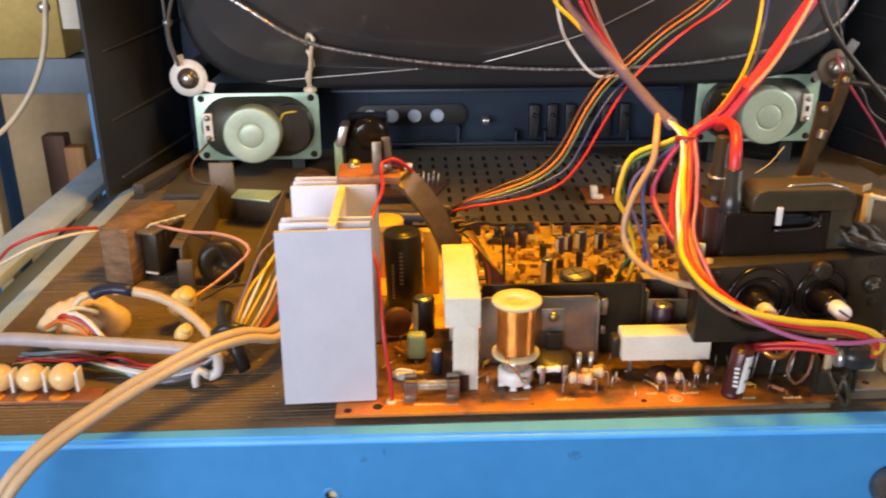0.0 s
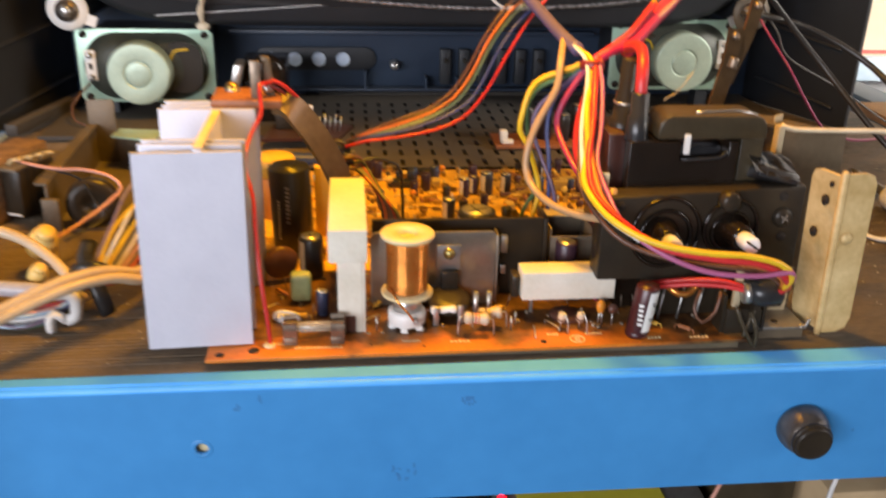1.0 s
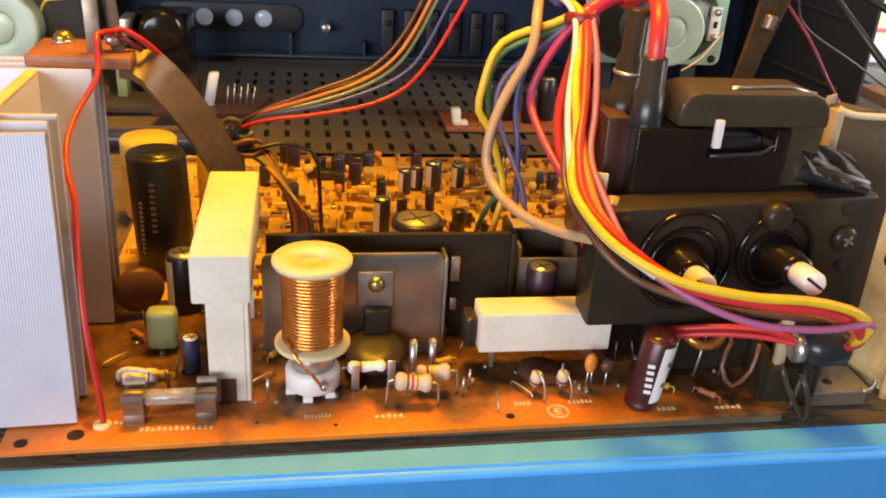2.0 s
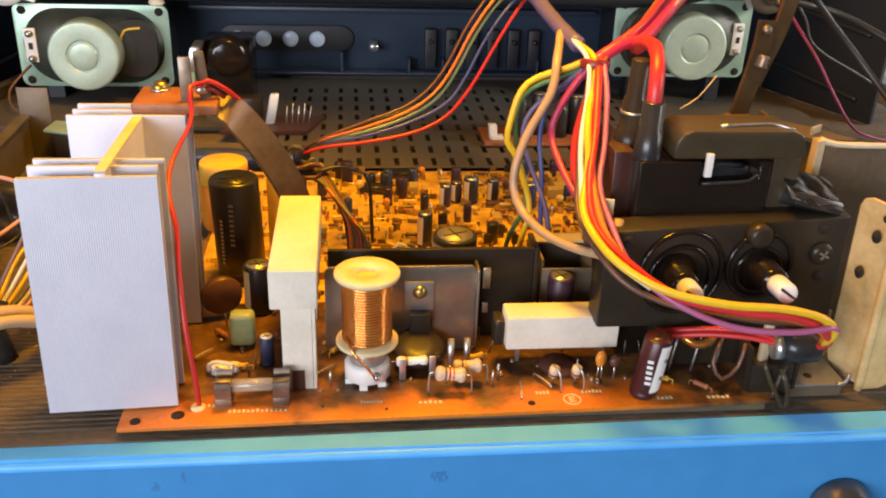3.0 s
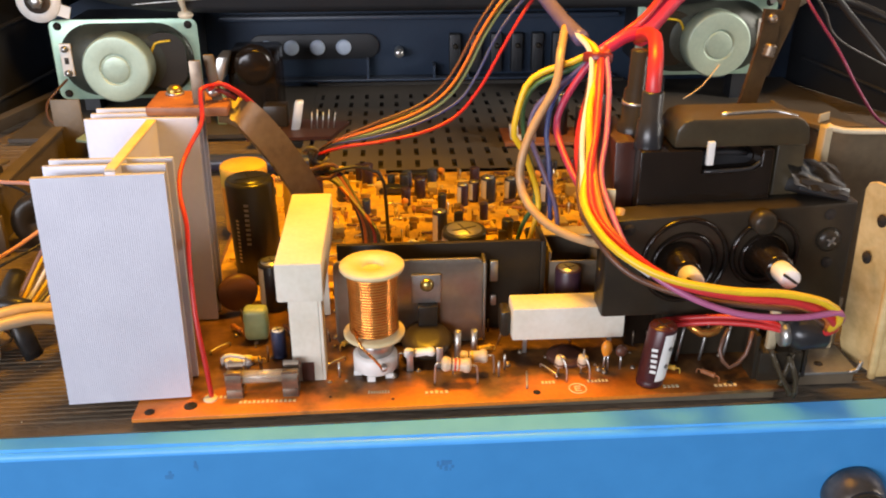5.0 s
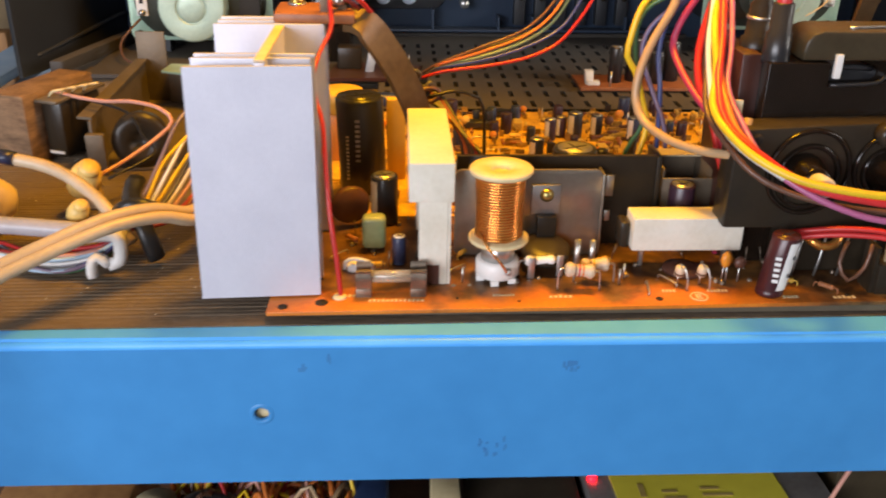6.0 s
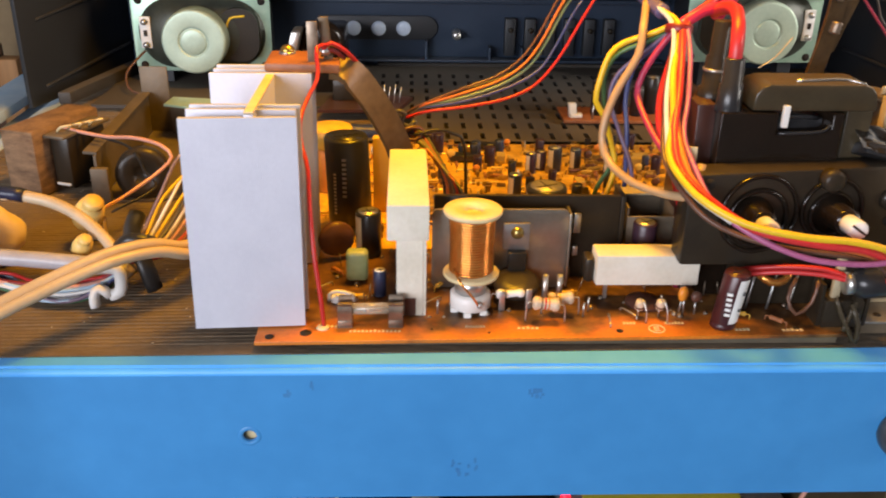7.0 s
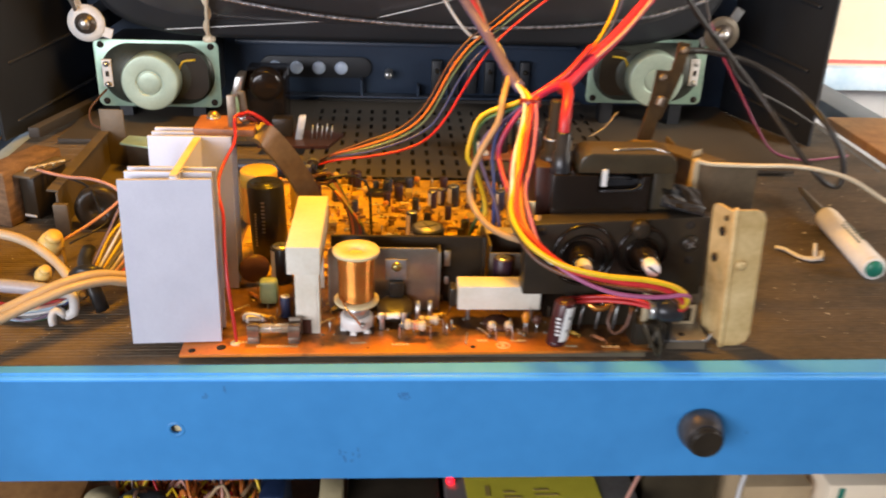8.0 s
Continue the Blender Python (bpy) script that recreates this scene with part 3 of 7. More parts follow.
bmesh.ops.remove_doubles(sl, verts=sl.verts, dist=1e-5)
part("slotted_floor", sl, M_GRILLE, cab, "dusty black plastic floor with rows of vent slots")
# Dark sheet added for the shade seen through the vent slots.
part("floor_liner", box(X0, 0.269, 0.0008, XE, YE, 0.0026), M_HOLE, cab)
part("floor_side", box(-0.19, 0.36, 0.0032, X0 - 0.0002, 0.5046, 0.0062), M_GRILLE, cab)
part("floor_side", box(XE + 0.0002, 0.30, 0.0032, 0.462, 0.5046, 0.0062), M_GRILLE, cab)
part("floor_step", box(X0, YE + 0.0002, 0.0032, XE, 0.5046, 0.009), M_GRILLE, cab)
part("floor_rail", prism([(-0.215, 0.36), (-0.205, 0.36), (-0.172, 0.50), (-0.182, 0.50)], 0.0063, 0.016, bev=0.001), M_GRILLE, cab)

# ---- picture tube ----
crt = thing("picture_tube", (0.127, 0.45, 0.088), "dark coated picture tube with rim bolts and braid", "picture tube")


def shell(rows, cx, cz, n=72):
    bm = bmesh.new()
    rings = []
    for y, hw, hh, ex in rows:
        ring = []
        for i in range(n):
            a = 2 * math.pi * i / n
            c, s = math.cos(a), math.sin(a)
            ring.append(bm.verts.new((cx + hw * math.copysign(abs(c) ** (2 / ex), c), y, cz + hh * math.copysign(abs(s) ** (2 / ex), s))))
        rings.append(ring)
    for a, b in zip(rings, rings[1:]):
        for i in range(n):
            bm.faces.new((a[i], a[(i + 1) % n], b[(i + 1) % n], b[i]))
    bm.faces.new(rings[0])
    bm.faces.new(rings[-1])
    bmesh.ops.recalc_face_normals(bm, faces=bm.faces)
    return smooth(bm, 50)


CX, CZ = 0.127, 0.312
part("funnel", shell([(0.418, 0.290, 0.210, 6), (0.402, 0.278, 0.200, 5), (0.380, 0.262, 0.182, 4), (0.330, 0.215, 0.145, 3.2), (0.290, 0.165, 0.120, 2.6), (0.255, 0.105, 0.082, 2.2), (0.235, 0.06, 0.055, 2), (0.225, 0.02, 0.02, 2), (0.15, 0.018, 0.018, 2)], CX, CZ), M_DAG, crt)
part("rim", shell([(0.475, 0.300, 0.226, 7), (0.47, 0.303, 0.227, 7), (0.425, 0.303, 0.227, 7), (0.4185, 0.297, 0.221, 7)], CX, CZ), M_CAB, crt)
for sx, bx, bz in ((-1, -0.170, 0.098), (1, 0.421, 0.101)):
    ear = part("mounting_ear", lathe([(0.0165, 0), (0.0170, 0.001), (0.0165, 0.0025), (0.010, 0.003)], (bx, 0.418, bz), (0, -1, 0), 28), M_WHITE if sx < 0 else M_DARKIRON, crt, "pale mounting ear")
    part("washer", lathe([(0.0095, 0), (0.0095, 0.0015)], (bx, 0.4148, bz), (0, -1, 0), 24), M_KNOB, ear)
    sc = part("bolt", lathe([(0.0055, 0), (0.0055, 0.003), (0.004, 0.0045), (0, 0.005)], (bx, 0.4132, bz), (0, -1, 0), 6), M_STEEL, ear)
    part("post", box(bx - 0.010, 0.419, bz - 0.010, bx + 0.012, 0.5045, bz + 0.008, 0.002), M_CAB, ear)
part("ear_plate", strip([(-0.178, 0.4175, 0.118), (-0.170, 0.4175, 0.097), (-0.148, 0.4175, 0.088)], 0.009, 0.002, (0.6, 0, -0.6)), M_WHITE, crt)
part("ear_plate", strip([(0.436, 0.4175, 0.125), (0.424, 0.4175, 0.105), (0.402, 0.4175, 0.092)], 0.009, 0.002, (0.6, 0, 0.6)), M_STEEL, crt)
coil_pts = [(-0.165, 0.385, 0.235), (-0.135, 0.375, 0.188), (-0.10, 0.366, 0.162), (-0.0535, 0.373, 0.1345), (0.0185, 0.382, 0.119), (0.093, 0.390, 0.110), (0.170, 0.396, 0.1055), (0.24, 0.398, 0.107), (0.300, 0.398, 0.112), (0.36, 0.396, 0.124), (0.41, 0.39, 0.15), (0.43, 0.385, 0.22)]
part("ground_braid", tube(coil_pts, 0.0017, 8, step=0.003), M_BRAID, crt, "silver braided earth strap")
part("spring_wire", tube([(0.0948, 0.3964, 0.1125), (0.1379, 0.3802, 0.1264), (0.1776, 0.36, 0.1418), (0.2042, 0.3373, 0.1594), (0.2267, 0.3211, 0.1745)], 0.0008, 6), M_STEEL, crt)
part("rim_wire", tube([(-0.10, 0.416, 0.094), (-0.03, 0.416, 0.099), (0.048, 0.415, 0.105)], 0.0007, 6), M_STEEL, crt)
part("side_wire", tube([(-0.176, 0.41, 0.11), (-0.180, 0.405, 0.14), (-0.172, 0.40, 0.17), (-0.15, 0.395, 0.21)], 0.0016, 6), WIRE["darkgrey"], crt)
part("side_wire", tube([(-0.176, 0.41, 0.11), (-0.182, 0.41, 0.128), (-0.183, 0.41, 0.16), (-0.184, 0.41, 0.22)], 0.0014, 6), WIRE["darkgrey"], crt)
part("side_clip", lathe([(0.004, 0), (0.0045, 0.003), (0.003, 0.006)], (-0.181, 0.412, 0.148), (0, -1, 0), 10), M_STEEL, crt)

tie = thing("cable_tie", (-0.063, 0.41, 0.083), "twisted cream cord tying the braid to the loudspeaker", "cord")
part("cord", tube([(-0.063, 0.424, 0.086), (-0.060, 0.410, 0.098), (-0.0575, 0.398, 0.110), (-0.054, 0.384, 0.127), (-0.051, 0.376, 0.137), (-0.055, 0.380, 0.141), (-0.0585, 0.386, 0.132)], 0.0019, 8), WIRE["ivory"], tie)
part("cord", tube([(-0.061, 0.424, 0.086), (-0.0625, 0.412, 0.099), (-0.0555, 0.400, 0.112), (-0.0575, 0.388, 0.126)], 0.0019, 8), WIRE["ivory"], tie)
part("knot", lathe([(0, -0.003), (0.005, -0.002), (0.0062, 0.0005), (0.005, 0.003), (0, 0.004)], (-0.062, 0.424, 0.084), (0, 0, 1), 14), WIRE["ivory"], tie)


# ---- loudspeakers ----
def loudspeaker(name, cx, cz, flip, label):
    y = 0.432
    sp = thing(name, (cx, y, cz - 0.033), label, "loudspeaker", "loudspeakers in the cabinet")
    outline = rounded(0.116, 0.064, 0.006, 5, cx, cz)
    fr = part("frame", plate_y(outline, y, y + 0.0016, 0.0004), M_GREENZINC, sp, "pale green zinc frame")
    # oval basket, drawn into depth
    bm = bmesh.new()
    rings = []
    for depth, gw, gh in ((0.0, 0.106, 0.058), (0.0016, 0.102, 0.054), (0.006, 0.090, 0.048), (0.012, 0.066, 0.040), (0.013, 0.05, 0.03)):
        o = rounded(gw, gh, gh / 2 - 0.0004, 10, cx, cz)
        rings.append([bm.verts.new((px, y - depth, pz)) for px, pz in o])
    for a, b in zip(rings, rings[1:]):
        for i in range(len(a)):
            bm.faces.new((a[i], a[(i + 1) % len(a)], b[(i + 1) % len(a)], b[i]))
    bm.faces.new(rings[-1])
    bmesh.ops.recalc_face_normals(bm, faces=bm.faces)
    part("basket", smooth(bm, 50), M_CONE, sp, "dark oval basket")
    mx = cx - flip * 0.001
    part("magnet", lathe([(0.0245, 0.0), (0.0262, 0.0015), (0.0262, 0.0172), (0.0256, 0.0190), (0.0246, 0.0196), (0.0240, 0.01965), (0.0128, 0.0197), (0.0122, 0.0196), (0.0120, 0.0186), (0.0104, 0.0186), (0.0102, 0.0195), (0.0096, 0.0197), (0.0030, 0.0197), (0, 0.0197)], (mx, y - 0.012, cz - 0.001), (0, -1, 0), 48), M_MAGNET, sp, "round magnet cover")
    win = flip * 0.0325
    part("window", plate_y(rounded(0.034, 0.044, 0.015, 6, cx + win, cz + 0.001), y - 0.0118, y - 0.0040), M_BLACK, sp)
    part("lead_wire", tube([(cx + win - flip * 0.01, y - 0.0125, cz + 0.006), (cx + win - flip * 0.006, y - 0.013, cz + 0.015), (cx + win + flip * 0.006, y - 0.0125, cz + 0.017)], 0.0010, 6), WIRE["yellow"], sp)
    tx = cx - flip * 0.045
    term = part("terminal", box(tx - 0.0045, y - 0.009, cz - 0.011, tx + 0.0045, y - 0.0062, cz + 0.015, 0.0005), M_WHITE, sp, "white terminal strip")
    for dz in (-0.008, 0.011):
        part("lug", lathe([(0.0026, 0), (0.0026, 0.0025), (0, 0.004)], (tx, y - 0.009, cz + dz), (0, -1, 0), 12), M_STEEL, term)
    part("terminal_slot", box(tx - 0.0015, y - 0.0096, cz - 0.001, tx + 0.0015, y - 0.0091, cz + 0.004), M_BLACK, term)
    for hx in (-0.051, 0.051):
        for hz in (-0.027, 0.027):
            part("hole", lathe([(0.0032, 0), (0.0032, 0.0006)], (cx + hx, y, cz + hz), (0, -1, 0), 14), M_HOLE, sp)
    part("mount", box(cx - 0.05, y + 0.0018, cz - 0.028, cx + 0.05, 0.5046, cz + 0.028, 0.002), M_CAB, sp)
    for dx in (-0.035, 0.035):
        part("foot", box(cx + dx - 0.006, y + 0.004, 0.0063, cx + dx + 0.006, y + 0.02, cz - 0.0282), M_CAB, sp)
    return sp


loudspeaker("loudspeaker", -0.114, 0.0485, 1, "oval loudspeaker with pale green frame and round magnet")
loudspeaker("loudspeaker", 0.358, 0.0600, -1, "oval loudspeaker with yellowed green frame, partly behind wires")

# ---- main circuit board ----
pcb = thing("circuit_board", (0.12, 0.13, 0.001), "brown phenolic circuit board crowded with components", "circuit board")
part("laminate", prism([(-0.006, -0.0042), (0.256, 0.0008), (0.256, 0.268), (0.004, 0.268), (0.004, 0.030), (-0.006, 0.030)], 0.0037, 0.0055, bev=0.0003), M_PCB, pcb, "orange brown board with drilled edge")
part("rest", box(0.004, 0.0015, 0.0006, 0.250, 0.0060, 0.0036), M_DARKIRON, pcb, "dark rail under the board edge")
part("rest", box(0.004, 0.2560, 0.0006, 0.250, 0.2620, 0.0036), M_DARKIRON, pcb)


# ---- heat sink ----
hs = thing("heat_sink", (-0.008, 0.05, 0.006), "tall ribbed aluminium heat sink standing on the board", "heat sink")
HL, HR, HB, HT = -0.0325, 0.0145, 0.0062, 0.0985
o = [(HR, 0.0105), (HL, 0.0085)]
nrib = 58
face = []
for i in range(nrib * 2 + 1):
    u = i / (nrib * 2)
    face.append((HL + (HR - HL) * u, 0.0062 + 0.0026 * u + (0.00005 if i % 2 else 0.0)))
front_fin = prism(face + o, HB, HT)
part("front_fin", lean(front_fin, HB, 0.0, 0.07), M_ALU, hs, "finely ribbed front fin")
for k, (x0, x1, y) in enumerate(((HL + 0.001, HR - 0.001, 0.0165), (HL + 0.001, HR, 0.0235), (HL - 0.0005, HR, 0.072), (HL, HR, 0.080), (HL, HR, 0.088))):
    part("fin", lean(box(x0, y, HB, x1, y + 0.0018, HT + (0.001 if k < 2 else 0.0025), 0.0003), HB, 0.0, 0.07), M_ALU, hs)
part("web", lean(box(-0.0085, 0.0087, HB, -0.0045, 0.0900, HT + 0.0011, 0.0003), HB, 0.02, 0.07), M_ALU, hs)
part("insulator", lean(box(-0.0085, 0.0090, HT + 0.0012, -0.0045, 0.0718, HT + 0.0022, 0.0003), HB, 0.02, 0.07), M_TAPE, hs, "tan insulating strip along the web")
part("web", lean(box(-0.0125, 0.0185, HB, -0.0085, 0.0235, HT - 0.003), HB, 0.02, 0.07), M_ALU, hs)
part("web", lean(box(0.000, 0.0185, HB, 0.0045, 0.0235, HT - 0.004), HB, 0.02, 0.07), M_ALU, hs)

cop = thing("terminal_plate", (0.01, 0.09, 0.1015), "small tan phenolic plate screwed onto the heat sink", "plate")
part("plate", prism([(-0.0075, 0.081), (0.028, 0.079), (0.027, 0.094), (0.018, 0.096), (0.016, 0.108), (-0.008, 0.109)], 0.1008, 0.1052, bev=0.0011), M_TAN, cop)
part("washer", lathe([(0.0042, 0), (0.0042, 0.001)], (0.001, 0.102, 0.1052), (0, 0, 1), 20), M_STEEL, cop)
part("screw", lathe([(0.0034, 0), (0.0034, 0.0012), (0.0022, 0.0028), (0, 0.003)], (0.001, 0.102, 0.1062), (0, 0, 1), 14), mat("brass", (0.55, 0.38, 0.10), (0.4, 0.26, 0.06), 0.3, 0.9), cop, "brass screw")
part("lug", box(0.0125, 0.084, 0.1050, 0.0175, 0.0854, 0.1240, 0.0004), M_TARNISH, cop, "upright tarnished lug")
part("lug", lean(box(0.0195, 0.090, 0.1050, 0.0240, 0.0916, 0.1250, 0.0004), 0.105, -0.1), M_BROWNMETAL, cop)
part("solder", lathe([(0, -0.002), (0.0025, -0.001), (0.003, 0.001), (0.001, 0.003), (0, 0.0032)], (0.0205, 0.0885, 0.1090), (0, 0, 1), 12), M_STEEL, cop)
part("red_lead", tube([(0.0215, 0.087, 0.1125), (0.0175, 0.0785, 0.1130), (0.0180, 0.0745, 0.1060), (0.0180, 0.069, 0.1005), (0.0138, 0.060, 0.0930), (0.0118, 0.050, 0.0870), (0.0128, 0.040, 0.0800), (0.0162, 0.031, 0.0715), (0.0174, 0.022, 0.0580), (0.0192, 0.014, 0.0380), (0.0215, 0.010, 0.0200), (0.0228, 0.0078, 0.0058)], 0.0010, 8), WIRE["red"], cop, "thin red lead down to the board")
part("red_lead", tube([(0.0195, 0.087, 0.1105), (0.0235, 0.087, 0.1135), (0.030, 0.092, 0.1085), (0.036, 0.100, 0.100)], 0.0011, 8), WIRE["red"], cop)
part("red_lead", tube([(0.0195, 0.087, 0.1090), (0.024, 0.088, 0.1100), (0.029, 0.093, 0.1050)], 0.0011, 8), WIRE["maroon"], cop)
strap = single("insulating_strap", strip([(0.022, 0.092, 0.1000), (0.030, 0.0925, 0.0990), (0.036, 0.095, 0.0930), (0.046, 0.102, 0.0760), (0.0545, 0.110, 0.0560), (0.058, 0.116, 0.0400)], 0.014, 0.0032, (0.75, 0.66, 0.15)), M_STRAP, "brown insulating sleeve hanging over the board", "sleeve")


# ---- components ----
def capacitor(name, x, y, r, h, material, label, z=0.0056, ax=0.0, ay=0.0, stripe=None, group="electrolytic capacitors on the board", top=None):
    c = thing(name, (x, y, z), label, "capacitor", group)
    part("can", lean(lathe([(r * 0.97, 0.0003), (r, 0.0008), (r, h * 0.08), (r * 0.95, h * 0.10), (r, h * 0.13), (r, h - r * 0.12), (r * 0.94, h), (r * 0.80, h)], (x, y, z), (0, 0, 1), 24), z, ax, ay), material, c)
    part("vent_top", lean(lathe([(r * 0.80, h - 0.0004), (r * 0.80, h + 0.0002), (0, h + 0.0001)], (x, y, z), (0, 0, 1), 20), z, ax, ay), top or M_STEEL, c, "aluminium top")
    for a in (0.4, 1.97):
        part("vent_groove", lean(box(x - r * 0.6, y - r * 0.03, z + h + 0.0001, x + r * 0.6, y + r * 0.03, z + h + 0.0004, m=Matrix.Translation((x, y, 0)) @ Matrix.Rotation(a, 4, "Z") @ Matrix.Translation((-x, -y, 0))), z, ax, ay), M_CAPBLACK, c)
    if stripe:
        bm = bmesh.new()
        n = 6
        a0, a1 = stripe
        va = [[bm.verts.new((x + (r + 0.0002) * math.cos(radians(a0 + (a1 - a0) * i / n)), y + (r + 0.0002) * math.sin(radians(a0 + (a1 - a0) * i / n)), z + zz)) for i in range(n + 1)] for zz in (h * 0.14, h * 0.93)]
        for i in range(n):
            bm.faces.new((va[0][i], va[0][i + 1], va[1][i + 1], va[1][i]))
        part("stripe", lean(smooth(bm), z, ax, ay), M_SILK if material is M_CAPBLACK and r < 0.009 else M_WHITE, c, "pale polarity stripe")
    return c


def bars(parent, x, y, z, r, ang, rows, w, hgt, material, z0):
    """Unreadable print round a can: short bars."""
    bm = bmesh.new()
    for k in range(rows):
        a = radians(ang)
        for zz, ww in ((z + k * hgt * 1.8, w),):
            p = Vector((x + (r + 0.0002) * math.cos(a), y + (r + 0.0002) * math.sin(a), zz))
            t = Vector((-math.sin(a), math.cos(a), 0)) * ww / 2
            bm.faces.new([bm.verts.new(p - t), bm.verts.new(p + t), bm.verts.new(p + t + Vector((0, 0, hgt))), bm.verts.new(p - t + Vector((0, 0, hgt)))])
    return part("print", bm, material, parent)


big = capacitor("capacitor", 0.0285, 0.118, 0.0118, 0.0530, M_CAPBLACK, "tall black electrolytic capacitor leaning by the heat sink", ax=-0.03, top=M_CAPBLACK)
bars(big, 0.029 - 0.0010, 0.118, 0.028, 0.0120, 262, 9, 0.0022, 0.0014, M_STEEL, 0.0056)
bars(big, 0.029 - 0.0010, 0.118, 0.018, 0.0120, 236, 12, 0.0016, 0.0011, M_SILK, 0.0056)
yc = thing("film_capacitor", (0.024, 0.152, 0.0056), "large round yellow capacitor with orange body", "capacitor")
part("body", lathe([(0.0125, 0), (0.0128, 0.001), (0.0128, 0.026), (0.0125, 0.027)], (0.0135, 0.182, 0.0056), (0, 0, 1), 32), M_ORANGECAP, yc)
part("top", lathe([(0.0130, 0.0272), (0.0130, 0.0375), (0.0122, 0.0385), (0, 0.0385)], (0.0135, 0.182, 0.0056), (0, 0, 1), 32), M_YELLOWCAP, yc, "pale yellow top")
ys = single("spacer_block", box(0.0400, 0.140, 0.0056, 0.0500, 0.147, 0.0500, 0.0008), M_YELLOWCAP, "upright yellow insulating block on the board", "block")
capacitor("capacitor", 0.0395, 0.084, 0.0065, 0.024, M_CAPBLACK, "short black electrolytic capacitor with faint print", stripe=(200, 240))
dk = single("ceramic_disc", lathe([(0.002, -0.003), (0.0085, -0.0025), (0.0095, 0), (0.0085, 0.0025), (0.002, 0.003)], (0.0235, 0.078, 0.0170), (0.35, -1, 0.0), 24), M_BROWNDISC, "brown ceramic disc standing on edge", "capacitor")
single("film_capacitor", box(0.0300, 0.049, 0.0070, 0.0405, 0.0565, 0.0225, 0.0022, 3), M_GREENCAP, "dipped green film capacitor with rounded corners", "capacitor")
capacitor("capacitor", 0.0465, 0.0385, 0.0031, 0.0130, M_CAPBLUE, "small blue electrolytic capacitor with white top", top=M_WHITE)
gl = single("hot_glue_blob", join(lathe([(0, -0.001), (0.004, 0), (0.0035, 0.0025), (0, 0.0034)], (0.0275, 0.0330, 0.0057), (0, 0, 1), 9), lathe([(0, -0.001), (0.0036, 0), (0.003, 0.002), (0, 0.003)], (0.033, 0.0345, 0.0057), (0.2, 0.1, 1), 9)), M_WHITE, "white glue blob on the board", "glue")
single("jumper_loop", tube([(0.023, 0.033, 0.0057), (0.0235, 0.031, 0.010), (0.027, 0.030, 0.0120), (0.0335, 0.030, 0.0105), (0.035, 0.031, 0.008), (0.031, 0.030, 0.0075), (0.026, 0.030, 0.009)], 0.0009, 6), M_WHITE, "bent white wire loop", "wire")

# long ceramic resistor on its bracket
cr = thing("ceramic_resistor", (0.06, 0.05, 0.0056), "long white ceramic power resistor on a metal leg", "resistor")
part("block", lean(box(0.0505, 0.0165, 0.0432, 0.0688, 0.0920, 0.0600, 0.0008), 0.0432, 0.0, 0.0), M_CEMENT, cr)
leg = box(0.0545, 0.0185, 0.0056, 0.0662, 0.0200, 0.0431)
part("leg", leg, M_CEMENT, cr, "pale ceramic leg")
part("leg", box(0.0545, 0.074, 0.0056, 0.0662, 0.0755, 0.0431), M_CEMENT, cr)
part("leg_notch", box(0.0580, 0.0181, 0.0058, 0.0630, 0.0184, 0.0145), M_BROWNDISC, cr)
part("leg_fold", box(0.0664, 0.0185, 0.0056, 0.0676, 0.030, 0.0431), M_CEMENT, cr)

# second ceramic resistor, lying
c2 = thing("ceramic_resistor", (0.165, 0.033, 0.0056), "white ceramic power resistor lying raised on two legs", "resistor")
part("block", box(0.1455, 0.0265, 0.0165, 0.1930, 0.0400, 0.0315, 0.0007), M_CEMENT, c2)
part("end_cap", box(0.1410, 0.0305, 0.0160, 0.1454, 0.0405, 0.0280, 0.0015), M_BLACK, c2)
for x in (0.1515, 0.1885):
    part("leg", box(x, 0.0345, 0.0056, x + 0.0016, 0.0365, 0.0164), M_STEEL, c2)
part("wax", lathe([(0.009, 0), (0.0085, 0.0015), (0.004, 0.003), (0, 0.003)], (0.170, 0.030, 0.0056), (0, 0, 1), 20), M_BROWNDISC, c2)

# coil on a bobbin
co = thing("coil", (0.0885, 0.028, 0.0056), "copper wire coil on a cream bobbin", "coil")
cx, cy = 0.0880, 0.0250
part("top_flange", lathe([(0.0030, 0.0475), (0.0126, 0.0475), (0.0130, 0.0482), (0.0130, 0.0492), (0.0124, 0.0498), (0.0052, 0.0496), (0.0040, 0.0480), (0.0032, 0.0440), (0, 0.0436)], (cx, cy, 0.0056), (0, 0, 1), 40), M_CREAM, co)
part("bottom_flange", lathe([(0.0030, 0.0175), (0.0122, 0.0175), (0.0126, 0.0181), (0.0126, 0.0190), (0.0120, 0.0194), (0.0030, 0.0194)], (cx, cy, 0.0056), (0, 0, 1), 40), M_CREAM, co)
part("core", lathe([(0.0085, 0.019), (0.0085, 0.0434)], (cx, cy, 0.0056), (0, 0, 1), 24), M_COPPER, co)
turns = [(cx + r * math.cos(a), cy + r * math.sin(a), 0.0256 + 0.0272 * a / (2 * math.pi * 22)) for a, r in [(2 * math.pi * 22 * i / 440, 0.0094 + 0.0012 * max(0.0, i / 440 - 0.55) + 0.0007 * max(0.0, 0.25 - i / 440)) for i in range(441)]]
part("winding", tube(turns, 0.00066, 6, step=1.0), M_COPPER, co, "bright enamelled copper turns")
part("lead", tube([(cx - 0.0085, cy - 0.0060, 0.0290), (cx - 0.005, cy - 0.012, 0.0240), (cx + 0.000, cy - 0.0122, 0.0180), (cx + 0.003, cy - 0.011, 0.0125)], 0.0006, 6), M_COPPER, co)
